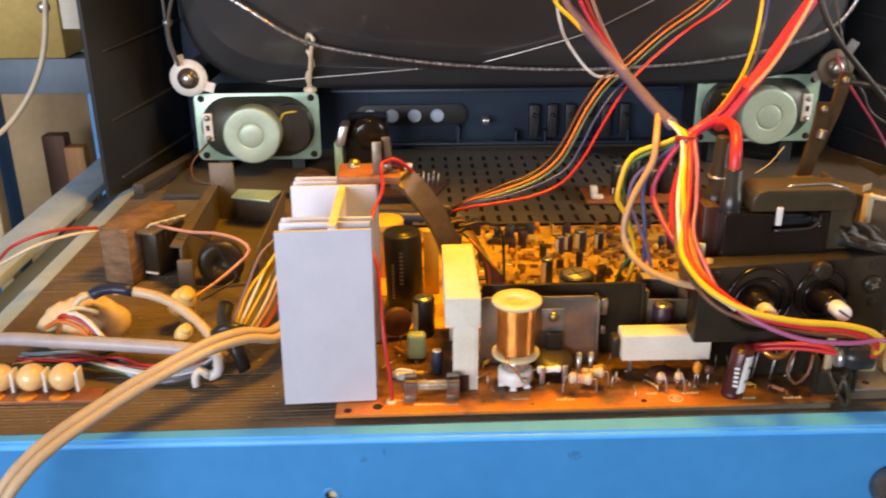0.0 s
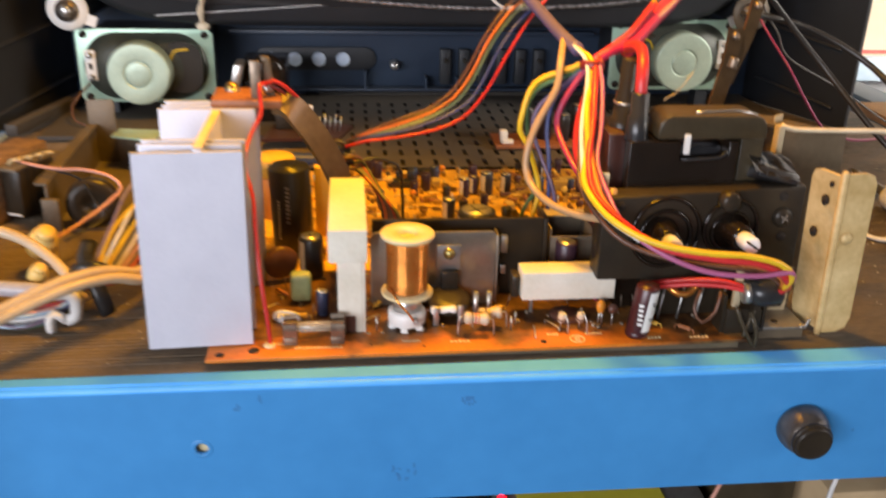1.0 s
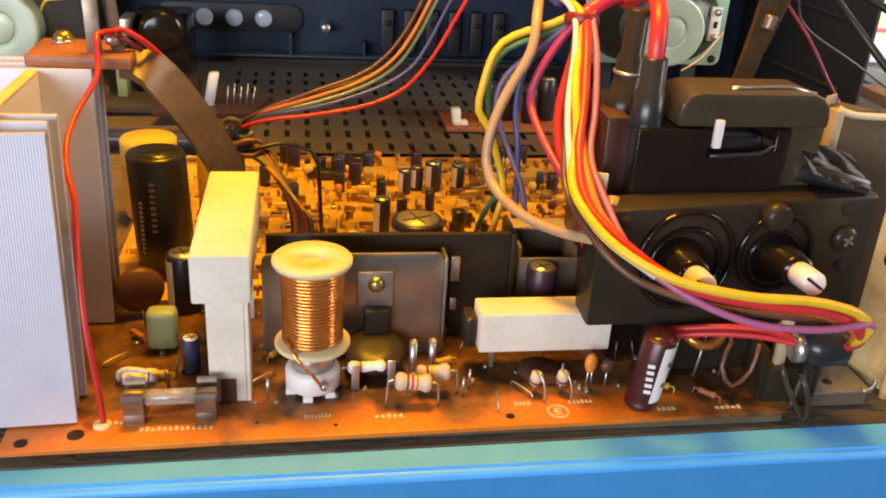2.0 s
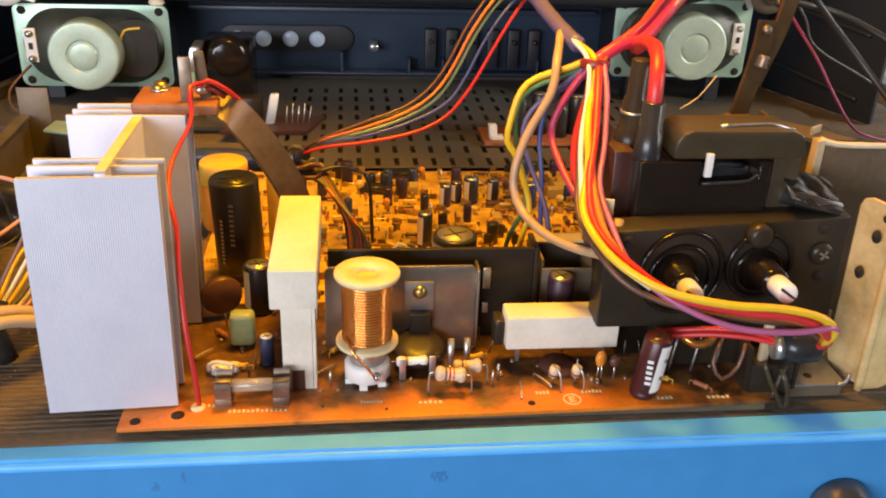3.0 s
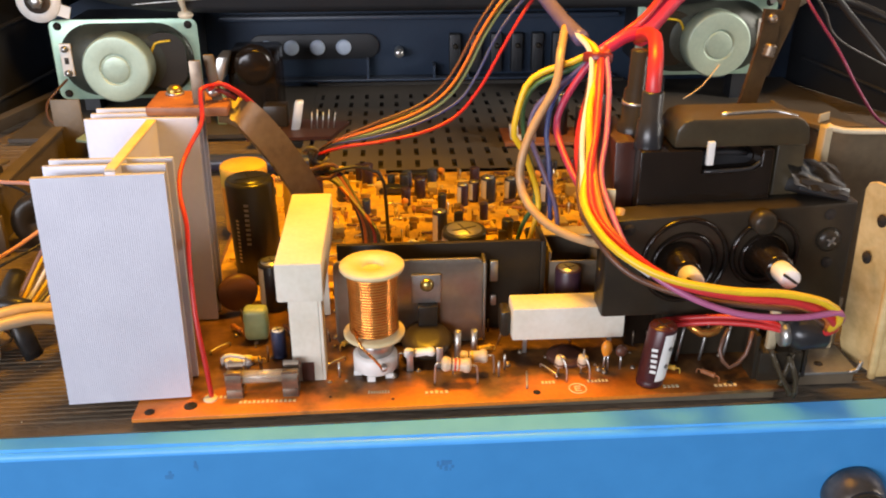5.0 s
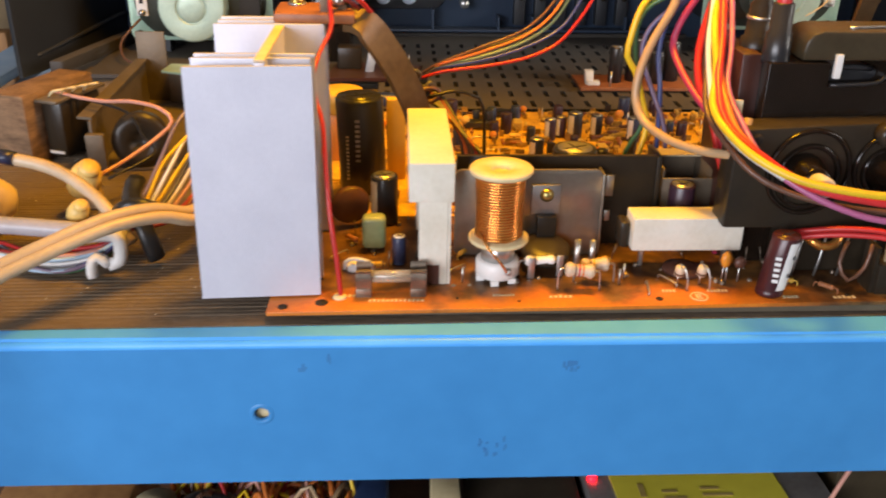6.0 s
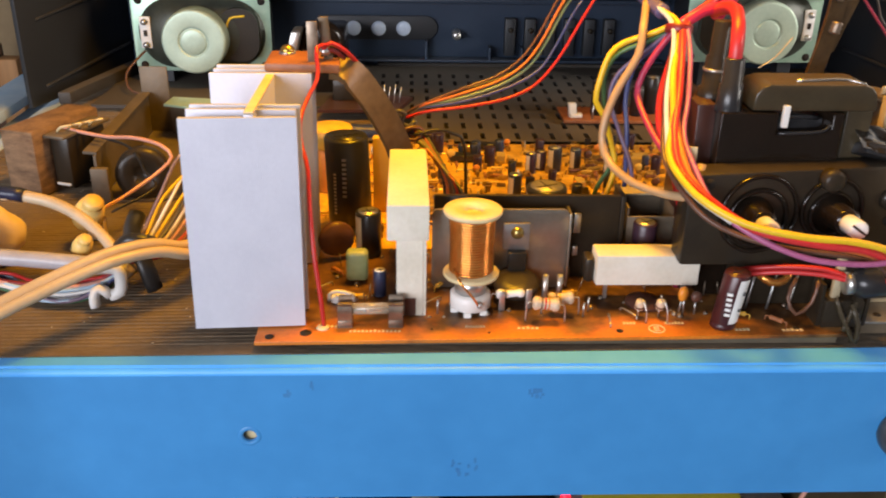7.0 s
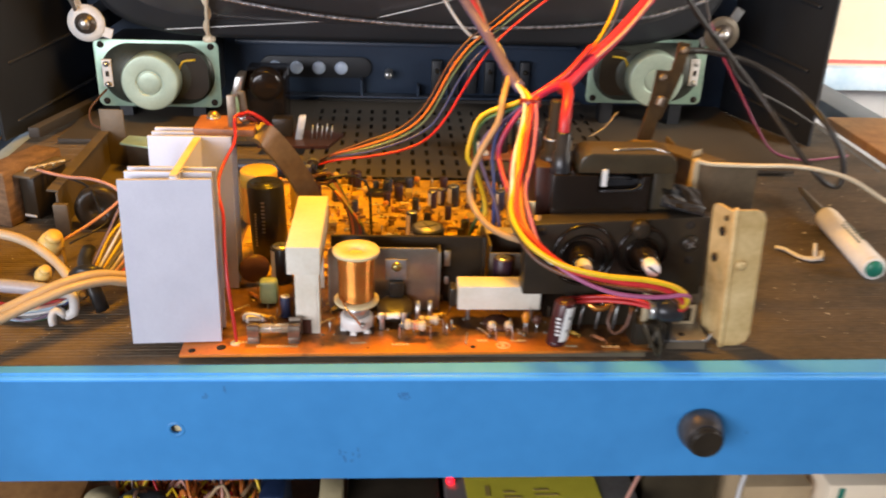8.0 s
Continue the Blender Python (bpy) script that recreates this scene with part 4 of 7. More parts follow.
part("neck", lathe([(0.0072, 0.0085), (0.0072, 0.0175)], (cx, cy, 0.0056), (0, 0, 1), 24), M_STEEL, co)
base = part("base", lathe([(0.0086, 0.002), (0.0092, 0.0025), (0.0092, 0.0085), (0.0080, 0.0095), (0.006, 0.0095)], (cx, cy, 0.0056), (0, 0, 1), 28), M_WHITE, co, "white plastic foot")
for k in range(6):
    a = k * math.pi / 3 + 0.3
    part("tooth", box(cx + 0.0078 * math.cos(a) - 0.0016, cy + 0.0078 * math.sin(a) - 0.0016, 0.0056, cx + 0.0078 * math.cos(a) + 0.0016, cy + 0.0078 * math.sin(a) + 0.0016, 0.0078), M_WHITE, base)
part("solder_pin", lathe([(0.0016, 0), (0.0014, 0.0024), (0, 0.003)], (cx + 0.0035, cy - 0.0090, 0.0125), (0, -1, 0.2), 10), M_STEEL, base)

# fuse
fu = thing("glass_fuse", (0.0445, 0.0095, 0.0056), "glass fuse held in two spring clips", "fuse")
part("glass_tube", lathe([(0.0026, 0), (0.0026, 0.0225)], (0.0320, 0.0105, 0.0135), (1, 0.02, 0), 20), M_GLASS, fu)
part("element", rod((0.035, 0.0105, 0.0135), (0.054, 0.0108, 0.0135), 0.00025, 5), M_STEEL, fu)
for x in (0.0290, 0.0512):
    part("end_cap", lathe([(0.0028, 0), (0.0029, 0.0003), (0.0029, 0.006), (0.0026, 0.0063)], (x, 0.0105, 0.0135), (1, 0.02, 0), 20), M_TARNISH, fu)
    clip = bmesh.new()
    strip([(x + 0.003, 0.0062, 0.0180), (x + 0.003, 0.0072, 0.0165), (x + 0.003, 0.0068, 0.0135), (x + 0.003, 0.0078, 0.0095), (x + 0.003, 0.0075, 0.0056)], 0.0062, 0.0005, (1, 0, 0), clip)
    strip([(x + 0.003, 0.0150, 0.0180), (x + 0.003, 0.0140, 0.0165), (x + 0.003, 0.0144, 0.0135), (x + 0.003, 0.0134, 0.0095), (x + 0.003, 0.0136, 0.0056)], 0.0062, 0.0005, (1, 0, 0), clip)
    box(x - 0.0002, 0.0072, 0.0056, x + 0.0062, 0.0140, 0.0092, 0.0004, bm=clip)
    part("clip", clip, M_TARNISH, fu)

# smoky heat plate with transistor
hp = thing("heat_plate", (0.118, 0.0455, 0.0056), "smoky grey metal heat plate with a screwed transistor", "heat sink")
part("plate", plate_y(rounded(0.0640, 0.0405, 0.0030, 5, 0.1028, 0.0262), 0.0455, 0.0470, 0.0003), M_MICA, hp)
part("folded_edge", box(0.1350, 0.0455, 0.0060, 0.1362, 0.0560, 0.0440, 0.0003), M_MICA, hp)
tr = part("transistor", box(0.1065, 0.0400, 0.0145, 0.1150, 0.0452, 0.0265, 0.0005), M_BLACK, hp, "black transistor body")
part("tab", box(0.1040, 0.0438, 0.0266, 0.1165, 0.0453, 0.0400, 0.0002), M_ALU2, tr)
part("screw", lathe([(0.0030, 0), (0.0030, 0.001), (0.0018, 0.0024), (0, 0.0026)], (0.1105, 0.0438, 0.0355), (0, -1, 0), 14), mat("brass_screw", (0.5, 0.42, 0.16), (0.36, 0.3, 0.1), 0.3, 0.9), tr)
for dx in (-0.0025, 0, 0.0025):
    part("pin", rod((0.1108 + dx, 0.0425, 0.0056), (0.1108 + dx, 0.0425, 0.0145), 0.0005, 6), M_STEEL, tr)
part("torus_core", lathe([(0.004, 0), (0.0105, 0.0008), (0.0112, 0.003), (0.0090, 0.0050), (0.004, 0.0052)], (0.110, 0.0355, 0.0110), (0, -0.25, 1), 24), M_BLACK, hp, "dark disc below the transistor")
for x, y in ((0.1010, 0.0225), (0.1135, 0.0245)):
    single("tinned_post", box(x, y, 0.0056, x + 0.0028, y + 0.0008, 0.0155, 0.0003), M_STEEL, "flat tinned terminal post on the board", "terminal", "terminal posts")
for x, y, h in ((0.1228, 0.0290, 0.0150), (0.1300, 0.0320, 0.0135)):
    single("tinned_post", lathe([(0.0014, 0), (0.0014, h), (0.0008, h), (0.0007, h - 0.003)], (x, y, 0.0056), (0, 0, 1), 12), M_STEEL, "hollow tinned test post on the board", "terminal", "terminal posts")

bb = thing("black_heat_sink", (0.117, 0.058, 0.0056), "long black heat sink plate standing across the board", "heat sink")
part("plate", box(0.0720, 0.0575, 0.0056, 0.1615, 0.0600, 0.0485, 0.0004), M_BLACK, bb)
part("folded_end", box(0.1617, 0.0575, 0.0056, 0.1640, 0.075, 0.0480, 0.0004), M_BLACK, bb)
part("lug", box(0.1390, 0.0555, 0.030, 0.1425, 0.0573, 0.0400, 0.0003), M_STEEL, bb)
part("lug", box(0.1395, 0.0555, 0.018, 0.1420, 0.0573, 0.0230, 0.0003), M_STEEL, bb)
sh = thing("shield_box", (0.175, 0.075, 0.0056), "open dark metal shield box on the board", "box")
for b in ((0.1665, 0.062, 0.1905, 0.0632, 0.036), (0.1665, 0.0634, 0.1677, 0.088, 0.040), (0.1893, 0.0634, 0.1905, 0.088, 0.040), (0.1665, 0.0882, 0.1905, 0.0894, 0.040)):
    part("side", box(b[0], b[1], 0.0056, b[2], b[3], b[4], 0.0003), M_DARKIRON, sh)
part("rim", box(0.1660, 0.0800, 0.0402, 0.1910, 0.0895, 0.0410), M_BEIGE, sh)
capacitor("capacitor", 0.1740, 0.0560, 0.0058, 0.0300, M_CAPPURPLE, "short purple electrolytic capacitor")
capacitor("capacitor", 0.1300, 0.0860, 0.0105, 0.0370, M_CAPBLACK, "stout electrolytic capacitor with grooved aluminium top", stripe=(188, 262), top=M_ALU2)

# film of small parts along the front edge
def axial(name, a, b, r, material, bands, label, legs=True, group="axial resistors"):
    a, b = Vector(a), Vector(b)
    t = thing(name, ((a.x + b.x) / 2, (a.y + b.y) / 2, 0.0056), label, "resistor", group)
    d = (b - a).normalized()
    L = (b - a).length
    part("body", lathe([(r * 0.7, 0), (r * 1.08, L * 0.08), (r * 1.08, L * 0.2), (r * 0.9, L * 0.27), (r * 0.9, L * 0.73), (r * 1.08, L * 0.8), (r * 1.08, L * 0.92), (r * 0.7, L)], a, d, 16), material, t)
    for k, c in enumerate(bands):
        u = 0.3 + 0.13 * k
        part("band", lathe([(r * 0.93, L * u), (r * 0.93, L * (u + 0.06))], a, d, 16), c, t)
    if legs:
        for p, s in ((a, -1), (b, 1)):
            q = p + d * s * 0.002
            part("lead", tube([p, q, (q.x + d.x * s * 0.0006, q.y, q.z - 0.003), (q.x + d.x * s * 0.0008, q.y, 0.0056)], 0.0004, 6, step=0.001), M_STEEL, t)
    return t


axial("resistor", (0.1150, 0.0130, 0.0150), (0.1270, 0.0125, 0.0140), 0.0029, M_BEIGERES, (WIRE["brown"], WIRE["red"], WIRE["orange"]), "beige axial resistor with colour bands bridging the board")
axial("resistor", (0.1230, 0.0200, 0.0130), (0.1345, 0.0195, 0.0140), 0.0028, M_BEIGERES, (WIRE["brown"], WIRE["yellow"]), "beige axial resistor with colour bands bridging the board")
axial("resistor", (0.1000, 0.0260, 0.0125), (0.1130, 0.0265, 0.0125), 0.0021, M_WHITE, (WIRE["grey"],), "pale axial resistor with grey band")
for x in (0.1640, 0.1735):
    d = thing("diode", (x, 0.0150, 0.0056), "small brown glass diode standing upright", "diode", "diodes on the board")
    part("body", lathe([(0.0008, 0), (0.0021, 0.0006), (0.0021, 0.0046), (0.0008, 0.0052)], (x, 0.0170, 0.0095), (0.1, -0.25, 1), 14), M_BEIGERES, d)
    part("band", lathe([(0.0022, 0.0012), (0.0022, 0.0022)], (x, 0.0170, 0.0095), (0.1, -0.25, 1), 14), WIRE["brown"], d)
    part("lead", tube([(x, 0.0165, 0.0150), (x + 0.001, 0.0135, 0.0150), (x + 0.0022, 0.0115, 0.0110), (x + 0.0024, 0.0110, 0.0056)], 0.0004, 6, step=0.001), M_STEEL, d)
    part("lead", rod((x, 0.0172, 0.0056), (x, 0.0170, 0.0100), 0.0004, 6), M_STEEL, d)
oc = thing("disc_capacitor", (0.1840, 0.018, 0.0056), "small orange dipped disc capacitor on two leads", "capacitor")
part("disc", lathe([(0, -0.0016), (0.0020, -0.0013), (0.0027, 0), (0.0020, 0.0013), (0, 0.0016)], (0.1840, 0.0180, 0.0165), (0.5, -1, 0), 18), M_ORANGECAP, oc)
for v in oc.children[0].data.vertices:
    v.co.z = (v.co.z - 0.0109) * 1.45 + 0.0109
for dx in (-0.001, 0.001):
    part("lead", rod((0.1840 + dx, 0.0180, 0.0056), (0.1840 + dx * 0.6, 0.0180, 0.0145), 0.0004, 6), M_STEEL, oc)
dk2 = thing("disc_capacitor", (0.1905, 0.019, 0.0056), "small dark disc capacitor on two leads", "capacitor")
part("disc", lathe([(0, -0.0016), (0.0022, -0.0013), (0.0027, 0), (0.0022, 0.0013), (0, 0.0016)], (0.1905, 0.0190, 0.0145), (0.3, -1, 0), 18), M_BROWNDISC, dk2)
part("lead", rod((0.1905, 0.0190, 0.0056), (0.1905, 0.0190, 0.0125), 0.0004, 6), M_STEEL, dk2)
ec = capacitor("capacitor", 0.2000, 0.0085, 0.0056, 0.0265, M_CAPMAROON, "maroon electrolytic capacitor with white stripe, leaning", ax=0.14, ay=0.02, stripe=(268, 336), top=M_CAPMAROON)
for zz in (0.016, 0.024):
    a = radians(302)
    c = Vector((0.2000 + 0.14 * (zz - 0.0056) + 0.0058 * math.cos(a), 0.0085 + 0.0058 * math.sin(a), zz))
    part("stripe_mark", lathe([(0.0009, 0), (0.0009, 0.0002), (0.0005, 0.0002), (0.0005, 0)], c, (math.cos(a), math.sin(a), 0), 12, cap=False), M_CAPBLACK, ec)
bars(ec, 0.2000 + 0.0017, 0.0085, 0.013, 0.0056, 246, 5, 0.0024, 0.0014, M_WHITE, 0.0056)

# printed marks and drilled holes of the board
for x, y, r in ((0.0, 0.0, 0.0020), (0.0152, 0.0032, 0.0026), (0.1530, 0.0040, 0.0015), (0.2330, 0.0060, 0.0014), (0.070, 0.006, 0.0006), (0.095, 0.003, 0.0006)):
    part("drilled_hole", lathe([(r, 0), (r, 0.00025)], (x, y, 0.0055), (0, 0, 1), 18), M_HOLE, pcb)
ring = lathe([(0.0037, 0), (0.0037, 0.0002), (0.0032, 0.0002), (0.0032, 0)], (0.1700, 0.0058, 0.0055), (0, 0, 1), 28, cap=False)
for b in ((-0.0012, -0.0018, -0.0007, 0.0018), (-0.0007, 0.0013, 0.0014, 0.0018), (-0.0007, -0.0002, 0.0010, 0.0003), (-0.0007, -0.0018, 0.0014, -0.0013)):
    box(0.1700 + b[0], 0.0058 + b[1], 0.0055, 0.1700 + b[2], 0.0058 + b[3], 0.0057, bm=ring)
part("printed_mark", ring, M_SILK, pcb, "ringed letter E printed on the board")
silk_rng = random.Random(8)
sb = bmesh.new()
for x0, y0, x1, n in ((0.034, 0.0038, 0.057, 13), (0.085, 0.0075, 0.094, 8), (0.108, 0.0060, 0.118, 5), (0.024, 0.008, 0.029, 3), (0.156, 0.010, 0.162, 4), (0.175, 0.010, 0.184, 6), (0.205, 0.004, 0.212, 4), (0.226, 0.0035, 0.236, 5)):
    for k in range(n):
        x = x0 + (x1 - x0) * k / n
        box(x, y0, 0.00552, x + (x1 - x0) / n * 0.6, y0 + silk_rng.uniform(0.0013, 0.0020), 0.0057, bm=sb)
tagged(part("printed_mark", sb, M_SILK, pcb, "worn pale print too small to read"), kind="stuff")
part("solder_pad", lathe([(0.0030, 0), (0.0026, 0.0007), (0.001, 0.0012), (0, 0.0012)], (0.0223, 0.0078, 0.00552), (0, 0, 1), 14), M_SILK, pcb)

# ---- flyback transformer ----
fb = thing("flyback_transformer", (0.23, 0.04, 0.006), "black flyback transformer with focus knobs and grey ferrite core", "transformer")
# the panel's face runs askew: y and z grow to its right
pan = box(0.1808, 0.0, 0.0295, 0.2865, 0.0150, 0.0722, 0.0016)
for v in pan.verts:
    u = v.co.x - 0.185
    v.co.y += 0.0205 + 0.085 * u + 0.03 * (v.co.z - 0.03)
    v.co.z += u * (0.022 if v.co.z > 0.05 else -0.04)
panel_fb = part("control_panel", pan, M_BLACK, fb, "black control panel with two adjusters")


def on_panel(x, z, d=0.0):
    return (x, 0.0205 + 0.085 * (x - 0.185) + 0.03 * (z - 0.03) - d, z)


for x, z, r in ((0.2140, 0.0535, 0.0185), (0.2480, 0.0545, 0.0150)):
    part("rim_ring", lathe([(r, 0), (r, 0.0012), (r - 0.0009, 0.0022), (r - 0.0019, 0.0012), (r - 0.0019, 0)], on_panel(x, z), (0.08, -1, 0.03), 40, cap=False), M_BAKELITE, panel_fb)
    part("rim_ring", lathe([(r - 0.0042, 0), (r - 0.0046, 0.0016), (r - 0.0058, 0.0020), (r - 0.0066, 0.0008), (r - 0.0066, 0)], on_panel(x, z - 0.002), (0.08, -1, 0.03), 36, cap=False), M_BAKELITE, panel_fb)
for x, z, L in ((0.2115, 0.0530, 0.026), (0.2480, 0.0535, 0.031)):
    d = (-0.07, -1, 0.13)
    p = Vector(on_panel(x, z))
    a = part("adjuster", lathe([(0.0090, 0), (0.0086, 0.003), (0.0062, 0.005), (0.0058, L * 0.60), (0.0050, L * 0.64)], p, d, 24), M_BAKELITE, panel_fb)
    part("tip", lathe([(0.0040, L * 0.64), (0.0041, L * 0.68), (0.0040, L - 0.0008), (0.0032, L), (0, L)], p, d, 20), M_WHITE, a, "white screwdriver tip")
    e = p + Vector(d).normalized() * L
    part("slot", box(-0.0036, -0.0004, -0.0005, 0.0036, 0.0006, 0.0005, m=Matrix.Translation(e) @ Matrix.Rotation(0.6, 4, "Y")), M_HOLE, a)
part("boss", lathe([(0.0052, 0), (0.0050, 0.005), (0.0036, 0.006), (0, 0.006)], on_panel(0.2445, 0.0690), (0.08, -1, 0.03), 20), M_BLACK, panel_fb)
SX, SY, SZ = on_panel(0.2755, 0.0585)
scr = part("screw", lathe([(0.0052, 0), (0.0052, 0.0010), (0.0036, 0.0024), (0, 0.0028)], (SX, SY, SZ), (0.08, -1, 0.03), 24), M_BLACK, panel_fb)
for a in (0.5, 2.07):
    part("screw_slot", box(-0.0022, -0.0031, -0.0004, 0.0022, -0.0025, 0.0004, m=Matrix.Translation((SX, SY, SZ)) @ Matrix.Rotation(a, 4, "Y")), M_STEEL, scr)
for x, z in ((0.2745, 0.0695), (0.2765, 0.0480), (0.190, 0.068)):
    part("hole", lathe([(0.0024, 0), (0.0024, 0.0004)], on_panel(x, z), (0.08, -1, 0.03), 16), M_HOLE, panel_fb)
FB_PARTS = set(o.name for o in fb.children)
body = plate_y([(0.1930, 0.0058), (0.2475, 0.0058), (0.2475, 0.0948), (0.2425, 0.0948), (0.2425, 0.0880), (0.2400, 0.0862), (0.2180, 0.0852), (0.2180, 0.0948), (0.1925, 0.0948)], 0.0350, 0.0780, 0.0006)
part("potting", box(0.2182, 0.0440, 0.0800, 0.2424, 0.0770, 0.0905, 0.001), M_CAPBLACK, fb, "shiny black potting in the notch")
part("body", body, M_BAKELITE, fb, "glossy black potted body")
part("side_cheek", lean(box(0.1860, 0.0415, 0.0058, 0.1945, 0.0800, 0.0965, 0.0006), 0.0058, -0.02, 0.02), M_MAROON, fb, "dark maroon side")
part("side_flag", prism([(0.1785, 0.0320), (0.1825, 0.0310), (0.1825, 0.0320), (0.1785, 0.0330)], 0.0722, 0.0805), M_CREAM, fb)
core = plate_y([(0.2065, 0.0953), (0.2620, 0.0953), (0.2620, 0.0990), (0.2612, 0.1030), (0.2590, 0.1058), (0.2550, 0.1072), (0.2135, 0.1072), (0.2095, 0.1060), (0.2072, 0.1030), (0.2065, 0.0995)], 0.0370, 0.0600, 0.0012)
part("core", core, M_FERRITE, fb, "dark ferrite core with rounded shoulders")
part("core_leg", box(0.2500, 0.0390, 0.0058, 0.2620, 0.0580, 0.0951, 0.001), M_FERRITE, fb)
part("varnish_run", tube([(0.2190, 0.0352, 0.0858), (0.228, 0.0350, 0.0862), (0.2385, 0.0350, 0.0870), (0.2418, 0.0352, 0.0900)], 0.0008, 8), M_CAPBLACK, fb)
part("varnish_run", tube([(0.2200, 0.0420, 0.0915), (0.229, 0.0410, 0.0920), (0.2385, 0.0420, 0.0912)], 0.0012, 8), M_CAPBLACK, fb)
part("white_tab", box(0.2195, 0.0345, 0.0885, 0.2225, 0.0368, 0.0985, 0.0005), M_WHITE, fb, "white plastic tab")
# Steel line drawn in for the bright highlight along the core's top.
part("core_label", tube([(0.2260, 0.0420, 0.1078), (0.2400, 0.0440, 0.1079), (0.2500, 0.0445, 0.1079), (0.2565, 0.0400, 0.1068)], 0.0007, 6), M_STEEL, fb)
wedge = part("side_lug", box(0.2560, 0.0280, 0.0740, 0.2780, 0.0440, 0.0795, 0.001, m=Matrix.Translation((0.267, 0.036, 0.077)) @ Matrix.Rotation(0.25, 4, "Y") @ Matrix.Rotation(-0.35, 4, "X") @ Matrix.Translation((-0.267, -0.036, -0.077))), M_CAPBLACK, fb, "glossy black lug")
M_FILM = mat("wrinkled_black_film", (0.012, 0.011, 0.010), (0.020, 0.017, 0.014), 0.10, grain=300, stain=60, bump=0.1, spec=0.5)
film_sheet = bmesh.new()
bmesh.ops.create_grid(film_sheet, x_segments=26, y_segments=16, size=0.5)
for v in film_sheet.verts:
    u, w = v.co.x, v.co.y
    fold = abs(math.sin(u * 8 + w * 3 + 2 * noise.noise((u * 3, w * 3, 1)))) * 0.0008 + noise.noise((u * 3, w * 3, 4)) * 0.0007
    v.co = Vector((0.2665 + u * 0.0235 + w * 0.002, 0.0355 + w * 0.0190, 0.0826 - u * 0.0056 + w * 0.0070 + fold))
bmesh.ops.solidify(film_sheet, geom=film_sheet.faces[:], thickness=0.0003)
part("film", smooth(film_sheet, 50), M_FILM, wedge, "crumpled shiny black film")
jn = part("cable_joint", lathe([(0.0056, 0), (0.0059, 0.001), (0.0052, 0.012), (0.0044, 0.0125), (0.0043, 0.0235), (0.0036, 0.024)], (0.2015, 0.0460, 0.0925), (0, 0, 1), 24), M_CAPBLACK, fb, "rubber sleeve of the high voltage lead")
stem = part("stem", lathe([(0.0068, 0), (0.0066, 0.010), (0.0052, 0.011), (0.0050, 0.024), (0.0040, 0.025), (0.0040, 0.040), (0.0034, 0.0405)], (0.1945, 0.0590, 0.0900), (0.03, 0, 1), 24), M_BLACK, fb)
part("stem_ring", lathe([(0.0056, 0.0), (0.0056, 0.0012)], (0.1950, 0.0590, 0.1080), (0.03, 0, 1), 24), M_STEEL, stem)
part("under_block", box(0.2050, 0.0250, 0.0058, 0.2540, 0.0344, 0.0320, 0.001), M_BLACK, fb)
for k, x in enumerate((0.212, 0.222, 0.232, 0.244)):
    part("pin", tube([(x, 0.0210, 0.0056), (x + 0.0006, 0.0200, 0.0150), (x + 0.003, 0.0230, 0.0240)], 0.0006, 6), M_STEEL, fb)
part("copper_turn", tube([(0.2140, 0.0180, 0.0255), (0.2190, 0.0150, 0.0225), (0.2250, 0.0155, 0.0230), (0.2290, 0.0190, 0.0260)], 0.0020, 8), M_COPPER, fb)

for o in fb.children:
    if o.name not in FB_PARTS:
        o.location = (0.0, 0.0, 0.001) if o.data.name.split(".")[0] in ("cable_joint",) else (0.004, 0.003, 0.0)

# loose parts on the right end of the board
cn = thing("connector", (0.252, 0.008, 0.0056), "black multi-pin connector with folded wire clip", "connector")
part("housing", box(0.2440, 0.0060, 0.0056, 0.2620, 0.0200, 0.0190, 0.0008), M_BLACK, cn)
part("post", box(0.2475, 0.0090, 0.0190, 0.2512, 0.0115, 0.0400, 0.0004), M_BEIGE, cn, "brass coloured post")
part("wire_clip", tube([(0.2480, 0.0055, 0.0210), (0.2500, 0.0035, 0.0150), (0.2545, 0.0005, 0.0060), (0.2570, -0.0010, 0.0020), (0.2575, 0.0000, 0.0100), (0.2545, 0.0035, 0.0190)], 0.0011, 8), M_FERRITE, cn)
part("wire_clip", tube([(0.2570, 0.0055, 0.0190), (0.2545, 0.0035, 0.0120), (0.2515, 0.0010, 0.0068)], 0.0011, 8), M_FERRITE, cn)
part("wire_loop", tube([(0.2330, 0.0150, 0.0260), (0.2290, 0.0110, 0.0180), (0.2330, 0.0090, 0.0110), (0.2400, 0.0105, 0.0160), (0.2420, 0.0120, 0.0260)], 0.0009, 8), WIRE["brown"], cn)
for x in (0.2425, 0.2635):
    part("pin_block", box(x, 0.0080, 0.0056, x + 0.0015, 0.0180, 0.0260), M_BLACK, cn)
mp = thing("metal_channel", (0.272, 0.02, 0.0), "dull folded metal channel beside the board", "bracket")
part("base", box(0.2625, 0.0085, 0.0060, 0.2880, 0.0300, 0.0072, 0.0003), M_ALU2, mp)
part("back", box(0.2625, 0.0302, 0.0060, 0.2880, 0.0315, 0.0300, 0.0003), M_DARKIRON, mp)
part("lip", tube([(0.2840, 0.0085, 0.0072), (0.2875, 0.0085, 0.0080), (0.2885, 0.0085, 0.0120)], 0.0009, 6), M_ALU2, mp)
part("frame", box(0.2700, 0.0270, 0.0072, 0.2850, 0.0280, 0.0200, 0.0004), M_BEIGE, mp)
part("frame_window", box(0.2725, 0.0266, 0.0095, 0.2825, 0.0269, 0.0180), M_BLACK, mp)
